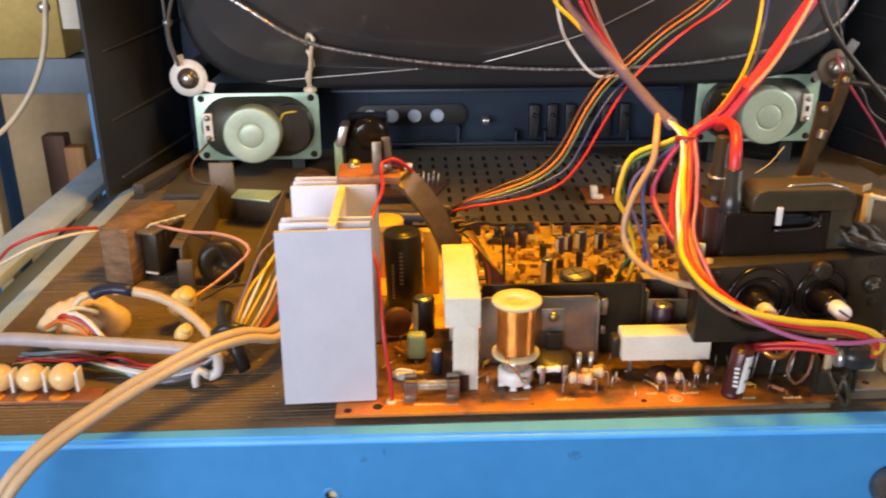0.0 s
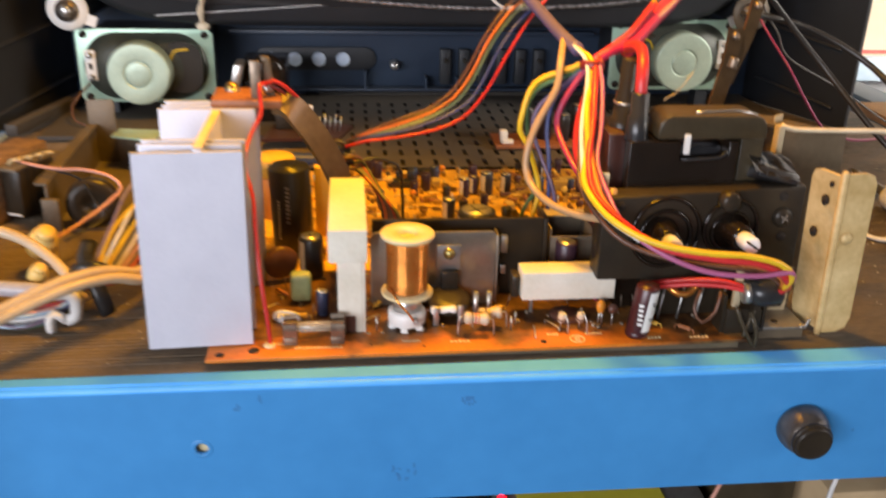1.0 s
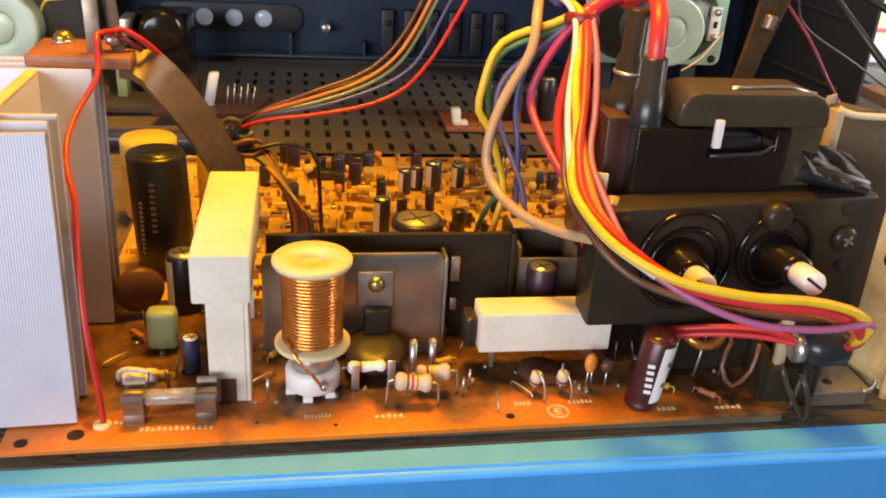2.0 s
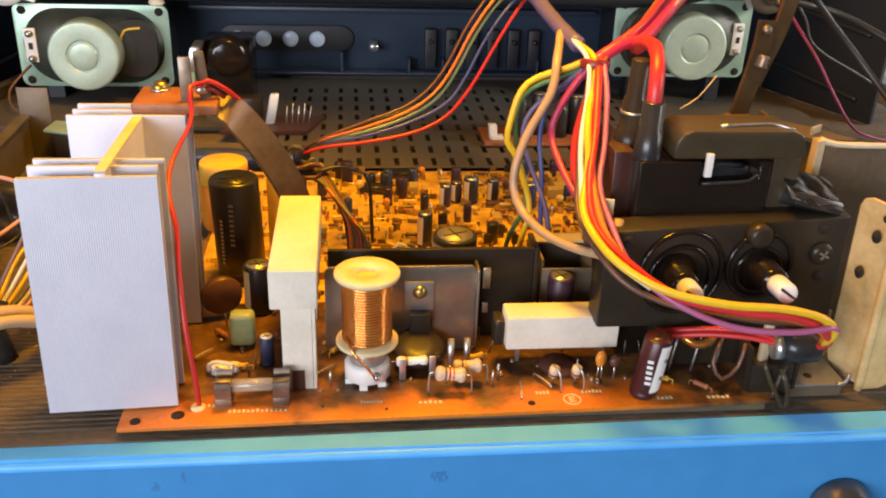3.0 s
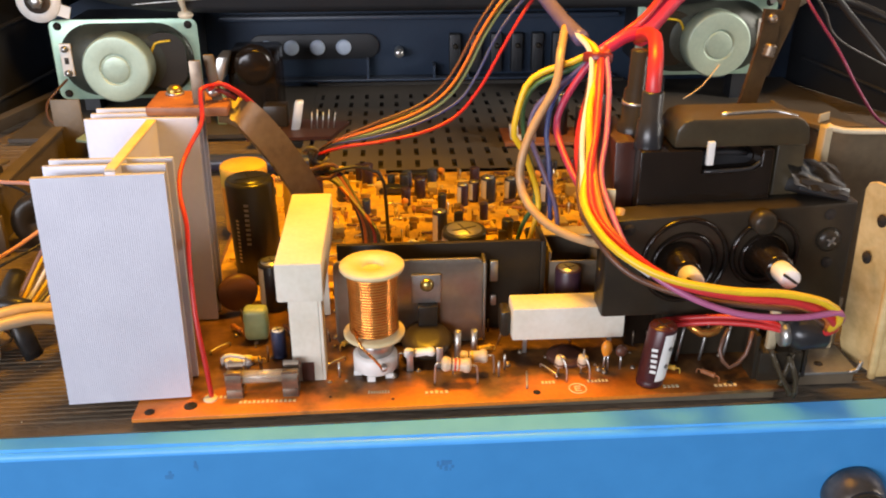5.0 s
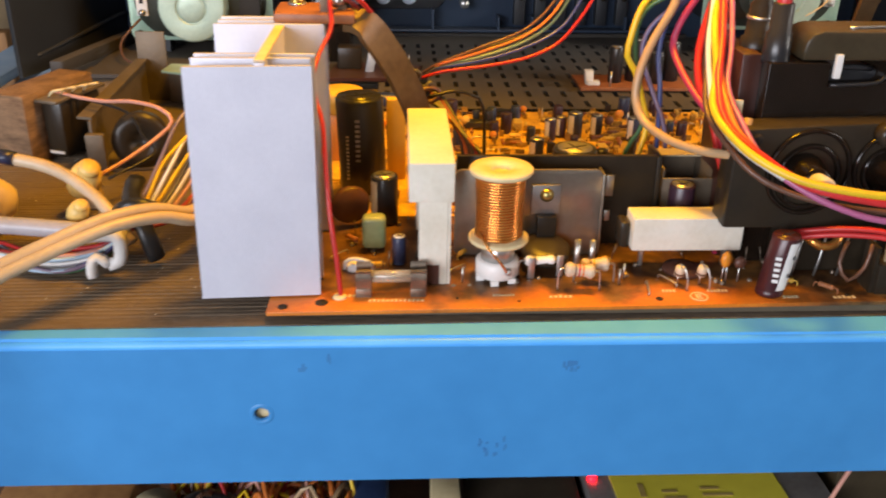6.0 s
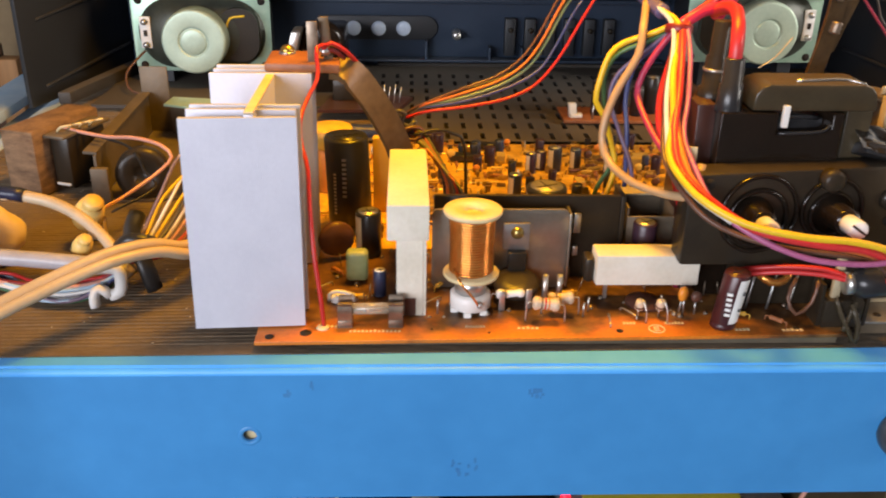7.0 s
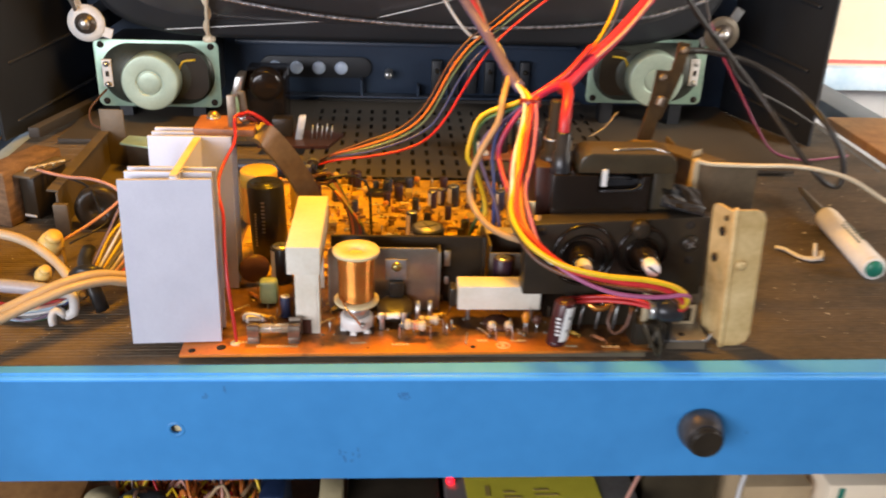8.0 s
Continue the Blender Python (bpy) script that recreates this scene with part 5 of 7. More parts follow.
part("foot", box(0.2640, 0.0095, 0.0007, 0.2870, 0.0290, 0.0060), M_DARKIRON, mp)
part("hole", lathe([(0.0018, 0), (0.0018, 0.0003)], (0.2740, 0.0150, 0.0072), (0, 0, 1), 14), M_HOLE, mp)
plug = thing("cable_plug", (0.262, 0.006, 0.02), "black plug where the bent wires end", "plug")
part("shell", lathe([(0.0050, 0), (0.0068, 0.002), (0.0068, 0.012), (0.0045, 0.016)], (0.2680, 0.0030, 0.0300), (-1, 0.05, -0.05), 18), M_CAPBLACK, plug)
part("collar", lathe([(0.0050, 0), (0.0050, 0.003)], (0.2525, 0.0040, 0.0290), (-1, 0.05, 0), 18), M_STEEL, plug)
for k, (colour, dz) in enumerate((("hot", 0.0), ("red", 0.0026))):
    part("wire", tube([(0.2530, 0.0045, 0.0295 + dz * 0.5), (0.2420, 0.0080, 0.0310 + dz), (0.2280, 0.0130, 0.0300 + dz), (0.2160, 0.0180, 0.0270 + dz), (0.2080, 0.0240, 0.0230 + dz)], 0.0012, 8), WIRE[colour], plug)
part("support", box(0.2565, 0.0050, 0.0191, 0.2600, 0.0080, 0.0250), M_BLACK, plug)


# ---- upright steel bracket beside the chassis ----
br = thing("steel_bracket", (0.30, 0.015, 0.0007), "cream coated angle bracket standing on edge, stained yellow", "bracket")
AX, AY = -0.110, -0.130


def flange(c0, c1, z0, z1, t, r):
    """A leaning plate between two foot points with rounded outer corners."""
    c0, c1 = Vector((*c0, 0)), Vector((*c1, 0))
    d = (c1 - c0)
    w = d.length
    d.normalize()
    n = Vector((-d.y, d.x, 0))
    pts = [(0, z0), (w - r * 1.2, z0), (w - r * 0.35, z0 + r * 0.4), (w, z0 + r * 1.4), (w, z1 - r), (w - r * 0.3, z1 - r * 0.3), (w - r, z1), (0, z1)]
    bm = bmesh.new()
    a = [bm.verts.new(c0 + d * u + Vector((0, 0, z))) for u, z in pts]
    b = [bm.verts.new(c0 + d * u + n * t + Vector((0, 0, z))) for u, z in pts]
    k = len(pts)
    for i in range(k):
        bm.faces.new((a[i], a[(i + 1) % k], b[(i + 1) % k], b[i]))
    bm.faces.new(a[::-1])
    bm.faces.new(b)
    bmesh.ops.recalc_face_normals(bm, faces=bm.faces)
    bmesh.ops.bevel(bm, geom=bm.edges[:], offset=0.0003, segments=1, affect="EDGES")
    return lean(bm, 0.0, AX, AY)


part("front_flange", flange((0.2975, 0.0130), (0.3145, 0.0145), 0.0007, 0.0900, 0.0016, 0.006), M_BRACKET, br)
part("side_flange", flange((0.2968, 0.0133), (0.2910, 0.0315), 0.0030, 0.0885, -0.0016, 0.005), M_BRACKET, br)
part("fold", lean(lathe([(0.0016, 0.0007), (0.0018, 0.005), (0.0018, 0.0900), (0.0010, 0.0915)], (0.2971, 0.0132, 0), (0, 0, 1), 12), 0.0, AX, AY), M_BRACKET, br)
for u, z in ((0.57, 0.0560), (0.36, 0.0745), (0.24, 0.0835)):
    h = lathe([(0.0021 if z < 0.08 else 0.0012, 0), (0.0021 if z < 0.08 else 0.0012, 0.0006)], (0.2968 - 0.0058 * u - 0.0016, 0.0133 + 0.0182 * u - 0.0005, 0), (-0.952, -0.304, 0), 16)
    bmesh.ops.scale(h, vec=(1, 1, 1.35), verts=h.verts)
    bmesh.ops.translate(h, vec=(0, 0, z), verts=h.verts)
    part("hole", lean(h, 0.0, AX, AY), M_HOLE, br)
part("screw", lean(lathe([(0.0030, 0), (0.0030, 0.0012), (0.0015, 0.0020), (0, 0.0021)], (0.3030, 0.0134, 0.0560), (0.08, -1, 0), 18), 0.0, AX, AY), M_BRACKET, br)
rb = thing("rear_bracket", (0.305, 0.09, 0.0007), "dull brown folded bracket with beige lip behind the transformer", "bracket")
part("front_plate", lean(box(0.2900, 0.0700, 0.0007, 0.3280, 0.0714, 0.0920, 0.0004), 0.0, -0.03, 0.0), M_BROWNMETAL, rb)
part("top_plate", prism([(0.2860, 0.0700), (0.3060, 0.0700), (0.2920, 0.0900), (0.2720, 0.1080), (0.2560, 0.1080), (0.2560, 0.0920), (0.2740, 0.0880)], 0.0922, 0.0936), M_BROWNMETAL, rb)
part("edge_lip", box(0.2840, 0.0640, 0.0700, 0.2875, 0.0700, 0.0950, 0.0006), M_BEIGE, rb)
part("side_plate", box(0.2860, 0.0716, 0.0007, 0.2874, 0.1280, 0.0900, 0.0003), M_BROWNMETAL, rb)
part("bent_tab", box(0.286, 0.078, 0.0937, 0.294, 0.079, 0.0975, 0.0003, m=Matrix.Translation((0.290, 0.078, 0.09)) @ Matrix.Rotation(0.6, 4, "Z") @ Matrix.Translation((-0.290, -0.078, -0.09))), M_BEIGE, rb)
# Alligator clip standing on the rear bracket: two blades and a spring.
pr = thing("terminal_post", (0.262, 0.10, 0.09), "brown upright alligator clip with two blades and crimped tags", "terminal")
part("blade", strip([(0.2640, 0.104, 0.0940), (0.2680, 0.105, 0.1120), (0.2705, 0.106, 0.1260), (0.2715, 0.107, 0.1380)], 0.0085, 0.0022, (1, 0.1, -0.2)), M_HORN, pr)
part("blade", strip([(0.2710, 0.109, 0.1080), (0.2765, 0.110, 0.1240), (0.2810, 0.111, 0.1370), (0.2840, 0.112, 0.1540)], 0.0072, 0.0022, (1, 0.1, -0.3)), M_HORN, pr)
part("spring", lathe([(0.0022, 0), (0.0030, 0.001), (0.0022, 0.002), (0.0030, 0.003), (0.0022, 0.004), (0.0030, 0.005), (0.0020, 0.006)], (0.2705, 0.1035, 0.1170), (0.25, 0.1, 1), 14), M_TARNISH, pr)
for p in ((0.2712, 0.1045, 0.1345), (0.2836, 0.1100, 0.1500)):
    part("tag", lathe([(0.0018, -0.002), (0.0024, 0), (0.0014, 0.0012), (0.0008, 0.0012), (0.0008, 0)], p, (0.3, -0.8, 0.5), 10), M_TARNISH, pr)
part("foot", box(0.2575, 0.0930, 0.0937, 0.2690, 0.1050, 0.0952, 0.0004), M_STRAP, pr)
part("stray_wire", tube([(0.222, 0.070, 0.1075), (0.230, 0.072, 0.112), (0.2375, 0.074, 0.1210)], 0.0003, 6), M_BEIGE, pr)

# ---- wiring over the board ----
har = thing("wire_harness", (0.19, 0.09, 0.03), "tied harness of red, yellow and beige wires hanging over the board", "wires")
HARNESS = (
    ("yellow", 0.0016, [(0.130, 0.250, 0.215), (0.134, 0.250, 0.183), (0.147, 0.235, 0.168), (0.168, 0.190, 0.146), (0.177, 0.140, 0.133), (0.183, 0.105, 0.1275), (0.1885, 0.092, 0.1235), (0.1860, 0.080, 0.1150), (0.1800, 0.062, 0.1050), (0.1775, 0.045, 0.0900), (0.1725, 0.030, 0.0800), (0.1735, 0.016, 0.0745), (0.181, 0.002, 0.0680), (0.196, -0.008, 0.0620), (0.218, -0.0140, 0.0590), (0.240, -0.0135, 0.0565), (0.256, -0.0130, 0.0520), (0.2635, -0.0120, 0.0455), (0.2640, -0.0075, 0.0385), (0.266, -0.001, 0.033)]),
    ("white", 0.0012, [(0.1365, 0.255, 0.215), (0.1365, 0.255, 0.188), (0.140, 0.255, 0.165), (0.150, 0.265, 0.146), (0.166, 0.250, 0.128), (0.178, 0.195, 0.136), (0.1815, 0.110, 0.1290), (0.1850, 0.090, 0.1235), (0.1830, 0.076, 0.1130), (0.1765, 0.056, 0.0980), (0.1740, 0.040, 0.0850), (0.1725, 0.026, 0.0770), (0.1780, 0.008, 0.0690), (0.1920, -0.004, 0.0610)]),
    ("hot", 0.0018, [(0.230, 0.126, 0.1475), (0.212, 0.105, 0.1355), (0.196, 0.096, 0.1265), (0.1900, 0.088, 0.1225), (0.1860, 0.072, 0.1130), (0.1815, 0.054, 0.0980), (0.1765, 0.038, 0.0860), (0.1760, 0.022, 0.0750), (0.1850, 0.006, 0.0670), (0.201, -0.0070, 0.0590), (0.224, -0.0120, 0.0550), (0.246, -0.0120, 0.0520), (0.260, -0.0110, 0.0450), (0.2655, -0.0060, 0.0370), (0.264, 0.000, 0.0310)]),
    ("orange", 0.0015, [(0.236, 0.140, 0.1465), (0.216, 0.112, 0.1345), (0.197, 0.096, 0.1250), (0.1895, 0.086, 0.1215), (0.1840, 0.068, 0.1080), (0.1800, 0.050, 0.0930), (0.1780, 0.034, 0.0830), (0.1800, 0.016, 0.0720), (0.190, 0.001, 0.0640), (0.208, -0.0085, 0.0570), (0.230, -0.0105, 0.0535), (0.250, -0.0100, 0.0490), (0.2615, -0.0080, 0.0420), (0.2640, -0.0030, 0.0350)]),
    ("pink", 0.0013, [(0.1915, 0.088, 0.1235), (0.1905, 0.074, 0.1120), (0.1865, 0.056, 0.0960), (0.1815, 0.040, 0.0840), (0.1830, 0.022, 0.0740), (0.1870, 0.006, 0.0650), (0.201, -0.0060, 0.0560), (0.222, -0.0130, 0.0490), (0.245, -0.0145, 0.0470), (0.2620, -0.0135, 0.0480), (0.2655, -0.0090, 0.0410)]),
    ("brown", 0.0012, [(0.1865, 0.088, 0.1205), (0.1790, 0.066, 0.1040), (0.1745, 0.048, 0.0870), (0.1720, 0.034, 0.0760), (0.1745, 0.018, 0.0690), (0.1830, 0.006, 0.0600), (0.196, 0.000, 0.0540), (0.215, -0.006, 0.0505), (0.240, -0.0090, 0.0480), (0.256, -0.0080, 0.0430), (0.2630, -0.0030, 0.0360)]),
    ("yellow", 0.0015, [(0.1890, 0.093, 0.1240), (0.180, 0.098, 0.1180), (0.166, 0.102, 0.1120), (0.1590, 0.101, 0.1060), (0.1550, 0.100, 0.0930), (0.1540, 0.100, 0.0830), (0.1585, 0.101, 0.0760), (0.1640, 0.102, 0.0620), (0.1670, 0.100, 0.0480), (0.1630, 0.098, 0.0300), (0.1600, 0.098, 0.0058)]),
    ("beige", 0.0020, [(0.1790, 0.118, 0.1290), (0.1735, 0.098, 0.1210), (0.1705, 0.090, 0.1090), (0.1610, 0.085, 0.0930), (0.1555, 0.081, 0.0800), (0.1545, 0.079, 0.0680), (0.1575, 0.072, 0.0600), (0.1640, 0.055, 0.0570), (0.1720, 0.040, 0.0575), (0.1800, 0.030, 0.0590), (0.1840, 0.024, 0.0620), (0.1880, 0.030, 0.0740)]),
    ("magenta", 0.0016, [(0.1880, 0.092, 0.1215), (0.1800, 0.092, 0.1100), (0.1735, 0.090, 0.0990), (0.1715, 0.088, 0.0900), (0.1730, 0.076, 0.0820), (0.1765, 0.060, 0.0740), (0.1820, 0.050, 0.0660), (0.1880, 0.0475, 0.0500), (0.1900, 0.0465, 0.0058)]),
    ("red", 0.0018, [(0.1895, 0.090, 0.1205), (0.1840, 0.082, 0.1070), (0.1790, 0.074, 0.0930), (0.1775, 0.064, 0.0800), (0.1815, 0.054, 0.0680), (0.1865, 0.0500, 0.0500), (0.1930, 0.0465, 0.0300), (0.1930, 0.0465, 0.0058)]),
    ("violet", 0.0012, [(0.1865, 0.094, 0.1195), (0.176, 0.100, 0.1080), (0.1650, 0.104, 0.0960), (0.1620, 0.104, 0.0830), (0.1680, 0.100, 0.0660), (0.1740, 0.094, 0.0500), (0.1760, 0.092, 0.0300), (0.1760, 0.092, 0.0058)]),
    ("green", 0.0012, [(0.1880, 0.095, 0.1200), (0.178, 0.101, 0.1130), (0.1650, 0.106, 0.1060), (0.1590, 0.106, 0.0950), (0.1600, 0.106, 0.0780), (0.1640, 0.104, 0.0640), (0.1660, 0.104, 0.0480), (0.1600, 0.106, 0.0340), (0.1540, 0.108, 0.0058)]),
    ("blue", 0.0012, [(0.270, 0.205, 0.205), (0.266, 0.200, 0.168), (0.250, 0.168, 0.148), (0.224, 0.130, 0.1345), (0.200, 0.100, 0.1275), (0.1900, 0.094, 0.1220), (0.1850, 0.096, 0.1150), (0.174, 0.104, 0.1020), (0.1700, 0.104, 0.0840), (0.1715, 0.098, 0.0620), (0.1735, 0.096, 0.0058)]),
    ("yellow", 0.0012, [(0.264, 0.200, 0.205), (0.262, 0.198, 0.168), (0.246, 0.168, 0.147), (0.222, 0.132, 0.1325), (0.200, 0.102, 0.1255), (0.1915, 0.094, 0.1225)]),
    ("pinkred", 0.0042, [(0.345, 0.255, 0.225), (0.312, 0.226, 0.190), (0.285, 0.198, 0.168), (0.252, 0.155, 0.148), (0.226, 0.120, 0.1370), (0.2090, 0.100, 0.1270)]),
    ("hot", 0.0031, [(0.2090, 0.100, 0.1280), (0.2085, 0.086, 0.1320), (0.2060, 0.066, 0.1340), (0.2030, 0.052, 0.1300), (0.2015, 0.0465, 0.1220), (0.2015, 0.0460, 0.1140)]),
    ("pinkred", 0.0030, [(0.2110, 0.102, 0.1290), (0.204, 0.098, 0.1290), (0.197, 0.095, 0.1265), (0.1900, 0.093, 0.1225)]),
    ("salmon", 0.0013, [(0.305, 0.205, 0.200), (0.286, 0.190, 0.172), (0.255, 0.150, 0.1510), (0.222, 0.114, 0.1360), (0.200, 0.097, 0.1280), (0.1900, 0.091, 0.1240)]),
)
for colour, r, pts in HARNESS:
    part("wire", tube(pts, r, 8), WIRE[colour], har)
part("sleeve", tube([(0.1465, 0.248, 0.1740), (0.160, 0.210, 0.1560), (0.1735, 0.165, 0.1390), (0.1800, 0.125, 0.1300), (0.1840, 0.104, 0.1265)], 0.0036, 10), WIRE["violet"], har, "dusty violet sleeve round the bundle")
part("sleeve", tube([(0.138, 0.275, 0.200), (0.1450, 0.250, 0.1760), (0.158, 0.214, 0.1580), (0.171, 0.175, 0.1430)], 0.0032, 10), WIRE["mauve"], har)
for k in range(3):
    part("wire", tube([(0.146 + k * 0.005, 0.27, 0.215), (0.149 + k * 0.005, 0.255, 0.19), (0.158 + k * 0.003, 0.225, 0.167), (0.172, 0.180, 0.145), (0.180, 0.125, 0.1310)], 0.0014, 8), WIRE[("magenta", "maroon", "mauve")[k]], har)
part("tie", lathe([(0.0062, 0), (0.0066, 0.001), (0.0066, 0.003), (0.0062, 0.004)], (0.1885, 0.0900, 0.1190), (0.1, 0.3, 1), 14), WIRE["maroon"], har)

rib = thing("ribbon_wires", (0.10, 0.16, 0.03), "loose bundle of thin coloured wires rising from a plug", "wires")
for colour, r, dy, dz, bow in (("orange", 0.0008, 0.000, 0.002, 0.0), ("brown", 0.0008, 0.003, 0.004, -0.002), ("palegreen", 0.0008, 0.002, -0.001, 0.002), ("blue", 0.0008, -0.002, -0.002, 0.007), ("black", 0.0008, 0.006, 0.002, 0.003)):
    part("wire", tube([(0.0575, 0.156, 0.0585), (0.066, 0.155, 0.0635 + dz * 0.3), (0.091, 0.155 + dy, 0.0700 + dz), (0.112 + bow * 0.5, 0.160 + dy, 0.0765 + dz), (0.126 + bow, 0.165 + dy, 0.0850 + dz), (0.136 + bow, 0.171 + dy, 0.0970 + dz), (0.147 + bow, 0.178 + dy, 0.1160 + dz), (0.161 + bow, 0.188 + dy, 0.1320 + dz), (0.178 + bow, 0.201 + dy, 0.1420 + dz), (0.206 + bow, 0.220 + dy, 0.1600 + dz), (0.243 + bow, 0.250 + dy, 0.1770 + dz), (0.290, 0.275 + dy, 0.215)], r, 8), WIRE[colour], rib)
part("wire", tube([(0.0575, 0.154, 0.0575), (0.070, 0.152, 0.0620), (0.092, 0.152, 0.0650), (0.115, 0.155, 0.0690), (0.132, 0.160, 0.0760), (0.145, 0.165, 0.0900), (0.155, 0.170, 0.1060), (0.166, 0.176, 0.1230), (0.178, 0.184, 0.1370), (0.196, 0.198, 0.1500), (0.222, 0.216, 0.1650), (0.255, 0.240, 0.1800), (0.30, 0.265, 0.215)], 0.0009, 8), WIRE["red"], rib)
pl = part("plug", box(0.0530, 0.1530, 0.0480, 0.0620, 0.1590, 0.0590, 0.001), M_CAPBLACK, rib)
part("post", box(0.0555, 0.1548, 0.0056, 0.0595, 0.1572, 0.0480), M_BROWNDISC, rib)
for k, colour in enumerate(("black", "orange", "brown", "darkgrey", "maroon", "black")):
    part("wire", tube([(0.0550 + k * 0.001, 0.1540, 0.0520), (0.0600 + k * 0.002, 0.1500, 0.0480), (0.0700 + k * 0.0022, 0.1440 - k * 0.002, 0.0430 - 0.002 * k), (0.0790 + k * 0.002, 0.1360 - k * 0.003, 0.0300 - 0.001 * k), (0.0820 + k * 0.001, 0.1320 - k * 0.003, 0.0058)], 0.0011, 7), WIRE[colour], rib)
part("twist", tube([(0.0515, 0.1520, 0.0600), (0.0540, 0.1500, 0.0630), (0.0580, 0.1510, 0.0610), (0.0560, 0.1530, 0.0560), (0.0600, 0.1500, 0.0540), (0.0640, 0.1510, 0.0570)], 0.0013, 6), WIRE["darkgrey"], rib)
part("twist", tube([(0.0500, 0.1500, 0.0560), (0.0540, 0.1470, 0.0520), (0.0620, 0.1480, 0.0540), (0.0680, 0.1500, 0.0520), (0.0640, 0.1470, 0.0470), (0.0560, 0.1480, 0.0480)], 0.0013, 6), WIRE["brown"], rib)
part("twist", tube([(0.0540, 0.1500, 0.0500), (0.0640, 0.1480, 0.0500), (0.0760, 0.1500, 0.0520), (0.0860, 0.1520, 0.0490), (0.0920, 0.1530, 0.0420), (0.0940, 0.1540, 0.0058)], 0.0010, 6), WIRE["black"], rib)

# wires at the right of the bench
blk = single("black_cable", tube([(0.295, 0.205, 0.205), (0.312, 0.200, 0.166), (0.345, 0.200, 0.130), (0.373, 0.190, 0.099), (0.392, 0.165, 0.072), (0.406, 0.150, 0.0550), (0.4170, 0.150, 0.0480), (0.4225, 0.150, 0.0510), (0.4215, 0.152, 0.0680), (0.412, 0.160, 0.0860), (0.398, 0.185, 0.1040), (0.370, 0.200, 0.1200), (0.340, 0.200, 0.1290), (0.313, 0.190, 0.1330), (0.292, 0.140, 0.1400)], 0.0021, 8), WIRE["black"], "thin black cable hanging in a loop", "cable")
single("thin_cable", tube([(0.330, 0.255, 0.200), (0.350, 0.250, 0.136), (0.372, 0.262, 0.110), (0.400, 0.290, 0.085), (0.46, 0.310, 0.055), (0.54, 0.30, 0.006)], 0.0008, 6), WIRE["darkgrey"], "thin grey wire running down to the bench", "wire")
single("pink_wire", tube([(0.372, 0.315, 0.130), (0.378, 0.300, 0.110), (0.386, 0.262, 0.084), (0.398, 0.252, 0.062), (0.414, 0.250, 0.042), (0.437, 0.262, 0.031), (0.47, 0.29, 0.020), (0.535, 0.350, 0.0042)], 0.0010, 8), WIRE["plum"], "thin magenta wire trailing onto the bench", "wire")
single("white_wire", tube([(0.2855, 0.0655, 0.0955), (0.293, 0.066, 0.0930), (0.320, 0.068, 0.0915), (0.348, 0.075, 0.0890), (0.374, 0.084, 0.0830), (0.400, 0.094, 0.0730), (0.430, 0.102, 0.0560), (0.47, 0.11, 0.038), (0.53, 0.12, 0.006)], 0.0014, 8), WIRE["cream"], "cream wire leading away from the bracket", "wire")

# ---- marker pen and crumbs ----
mk = thing("marker_pen", (0.43, 0.14, 0.0007), "white marker pen with green end plug lying on the board", "pen")
A, B = Vector((0.4390, 0.1900, 0.0092)), Vector((0.4310, 0.1005, 0.0092))
part("barrel", lathe([(0.0066, 0), (0.0080, 0.002), (0.0084, 0.006), (0.0084, (B - A).length)], A, B - A, 32), M_WHITE, mk)
part("end_rim", lathe([(0.0084, 0.0001), (0.0085, 0.0004), (0.0080, 0.0022), (0.0063, 0.0024)], B, B - A, 32), M_WHITE, mk)
part("end_plug", lathe([(0.0062, 0.0022), (0.0057, 0.0036), (0, 0.0042)], B, B - A, 24), M_GREENEND, mk, "dark green end plug")
part("nib_shaft", lathe([(0.0045, 0), (0.0036, 0.004), (0.0028, 0.030), (0.0022, 0.052), (0.0008, 0.060)], A, A - B, 16), WIRE["darkgrey"], mk, "dark nib shaft")
D = (B - A).normalized()
S = D.cross(Vector((0, 0, 1)))
pb = bmesh.new()
for k, (u, w) in enumerate(((0.030, 0.0052), (0.036, 0.0052))):
    for j in range(7):
        a = A + D * (u + 0.018 - 0.018 + j * 0.0048) + S * (-0.0030 + k * 0.0042)
        zz = 0.0092 + math.sqrt(max(0.0, 0.00848 ** 2 - (-0.0030 + k * 0.0042 + 0.001) ** 2))
        q = [a, a + D * 0.0036, a + D * 0.0036 + S * 0.0020, a + S * 0.0020]
        pb.faces.new([pb.verts.new((p.x, p.y, zz + 0.0002)) for p in q])
part("print", pb, M_DARKPRINT, mk, "green print too small to read")
cl = thing("plastic_clip", (0.4, 0.135, 0.0007), "small white bent plastic clip on the board", "clip")
part("arc", tube([(0.383, 0.146, 0.003), (0.389, 0.142, 0.003), (0.394, 0.132, 0.0025), (0.401, 0.126, 0.0025), (0.409, 0.129, 0.003), (0.4125, 0.136, 0.004)], 0.0018, 8, flat=0.8), M_WHITE, cl)
part("pin", rod((0.4045, 0.1280, 0.002), (0.4060, 0.1350, 0.0110), 0.0013, 8), M_WHITE, cl)
part("web", box(0.397, 0.1275, 0.0008, 0.411, 0.133, 0.0022, 0.0005), M_WHITE, cl)
crumb_rng = random.Random(11)
cb = bmesh.new()
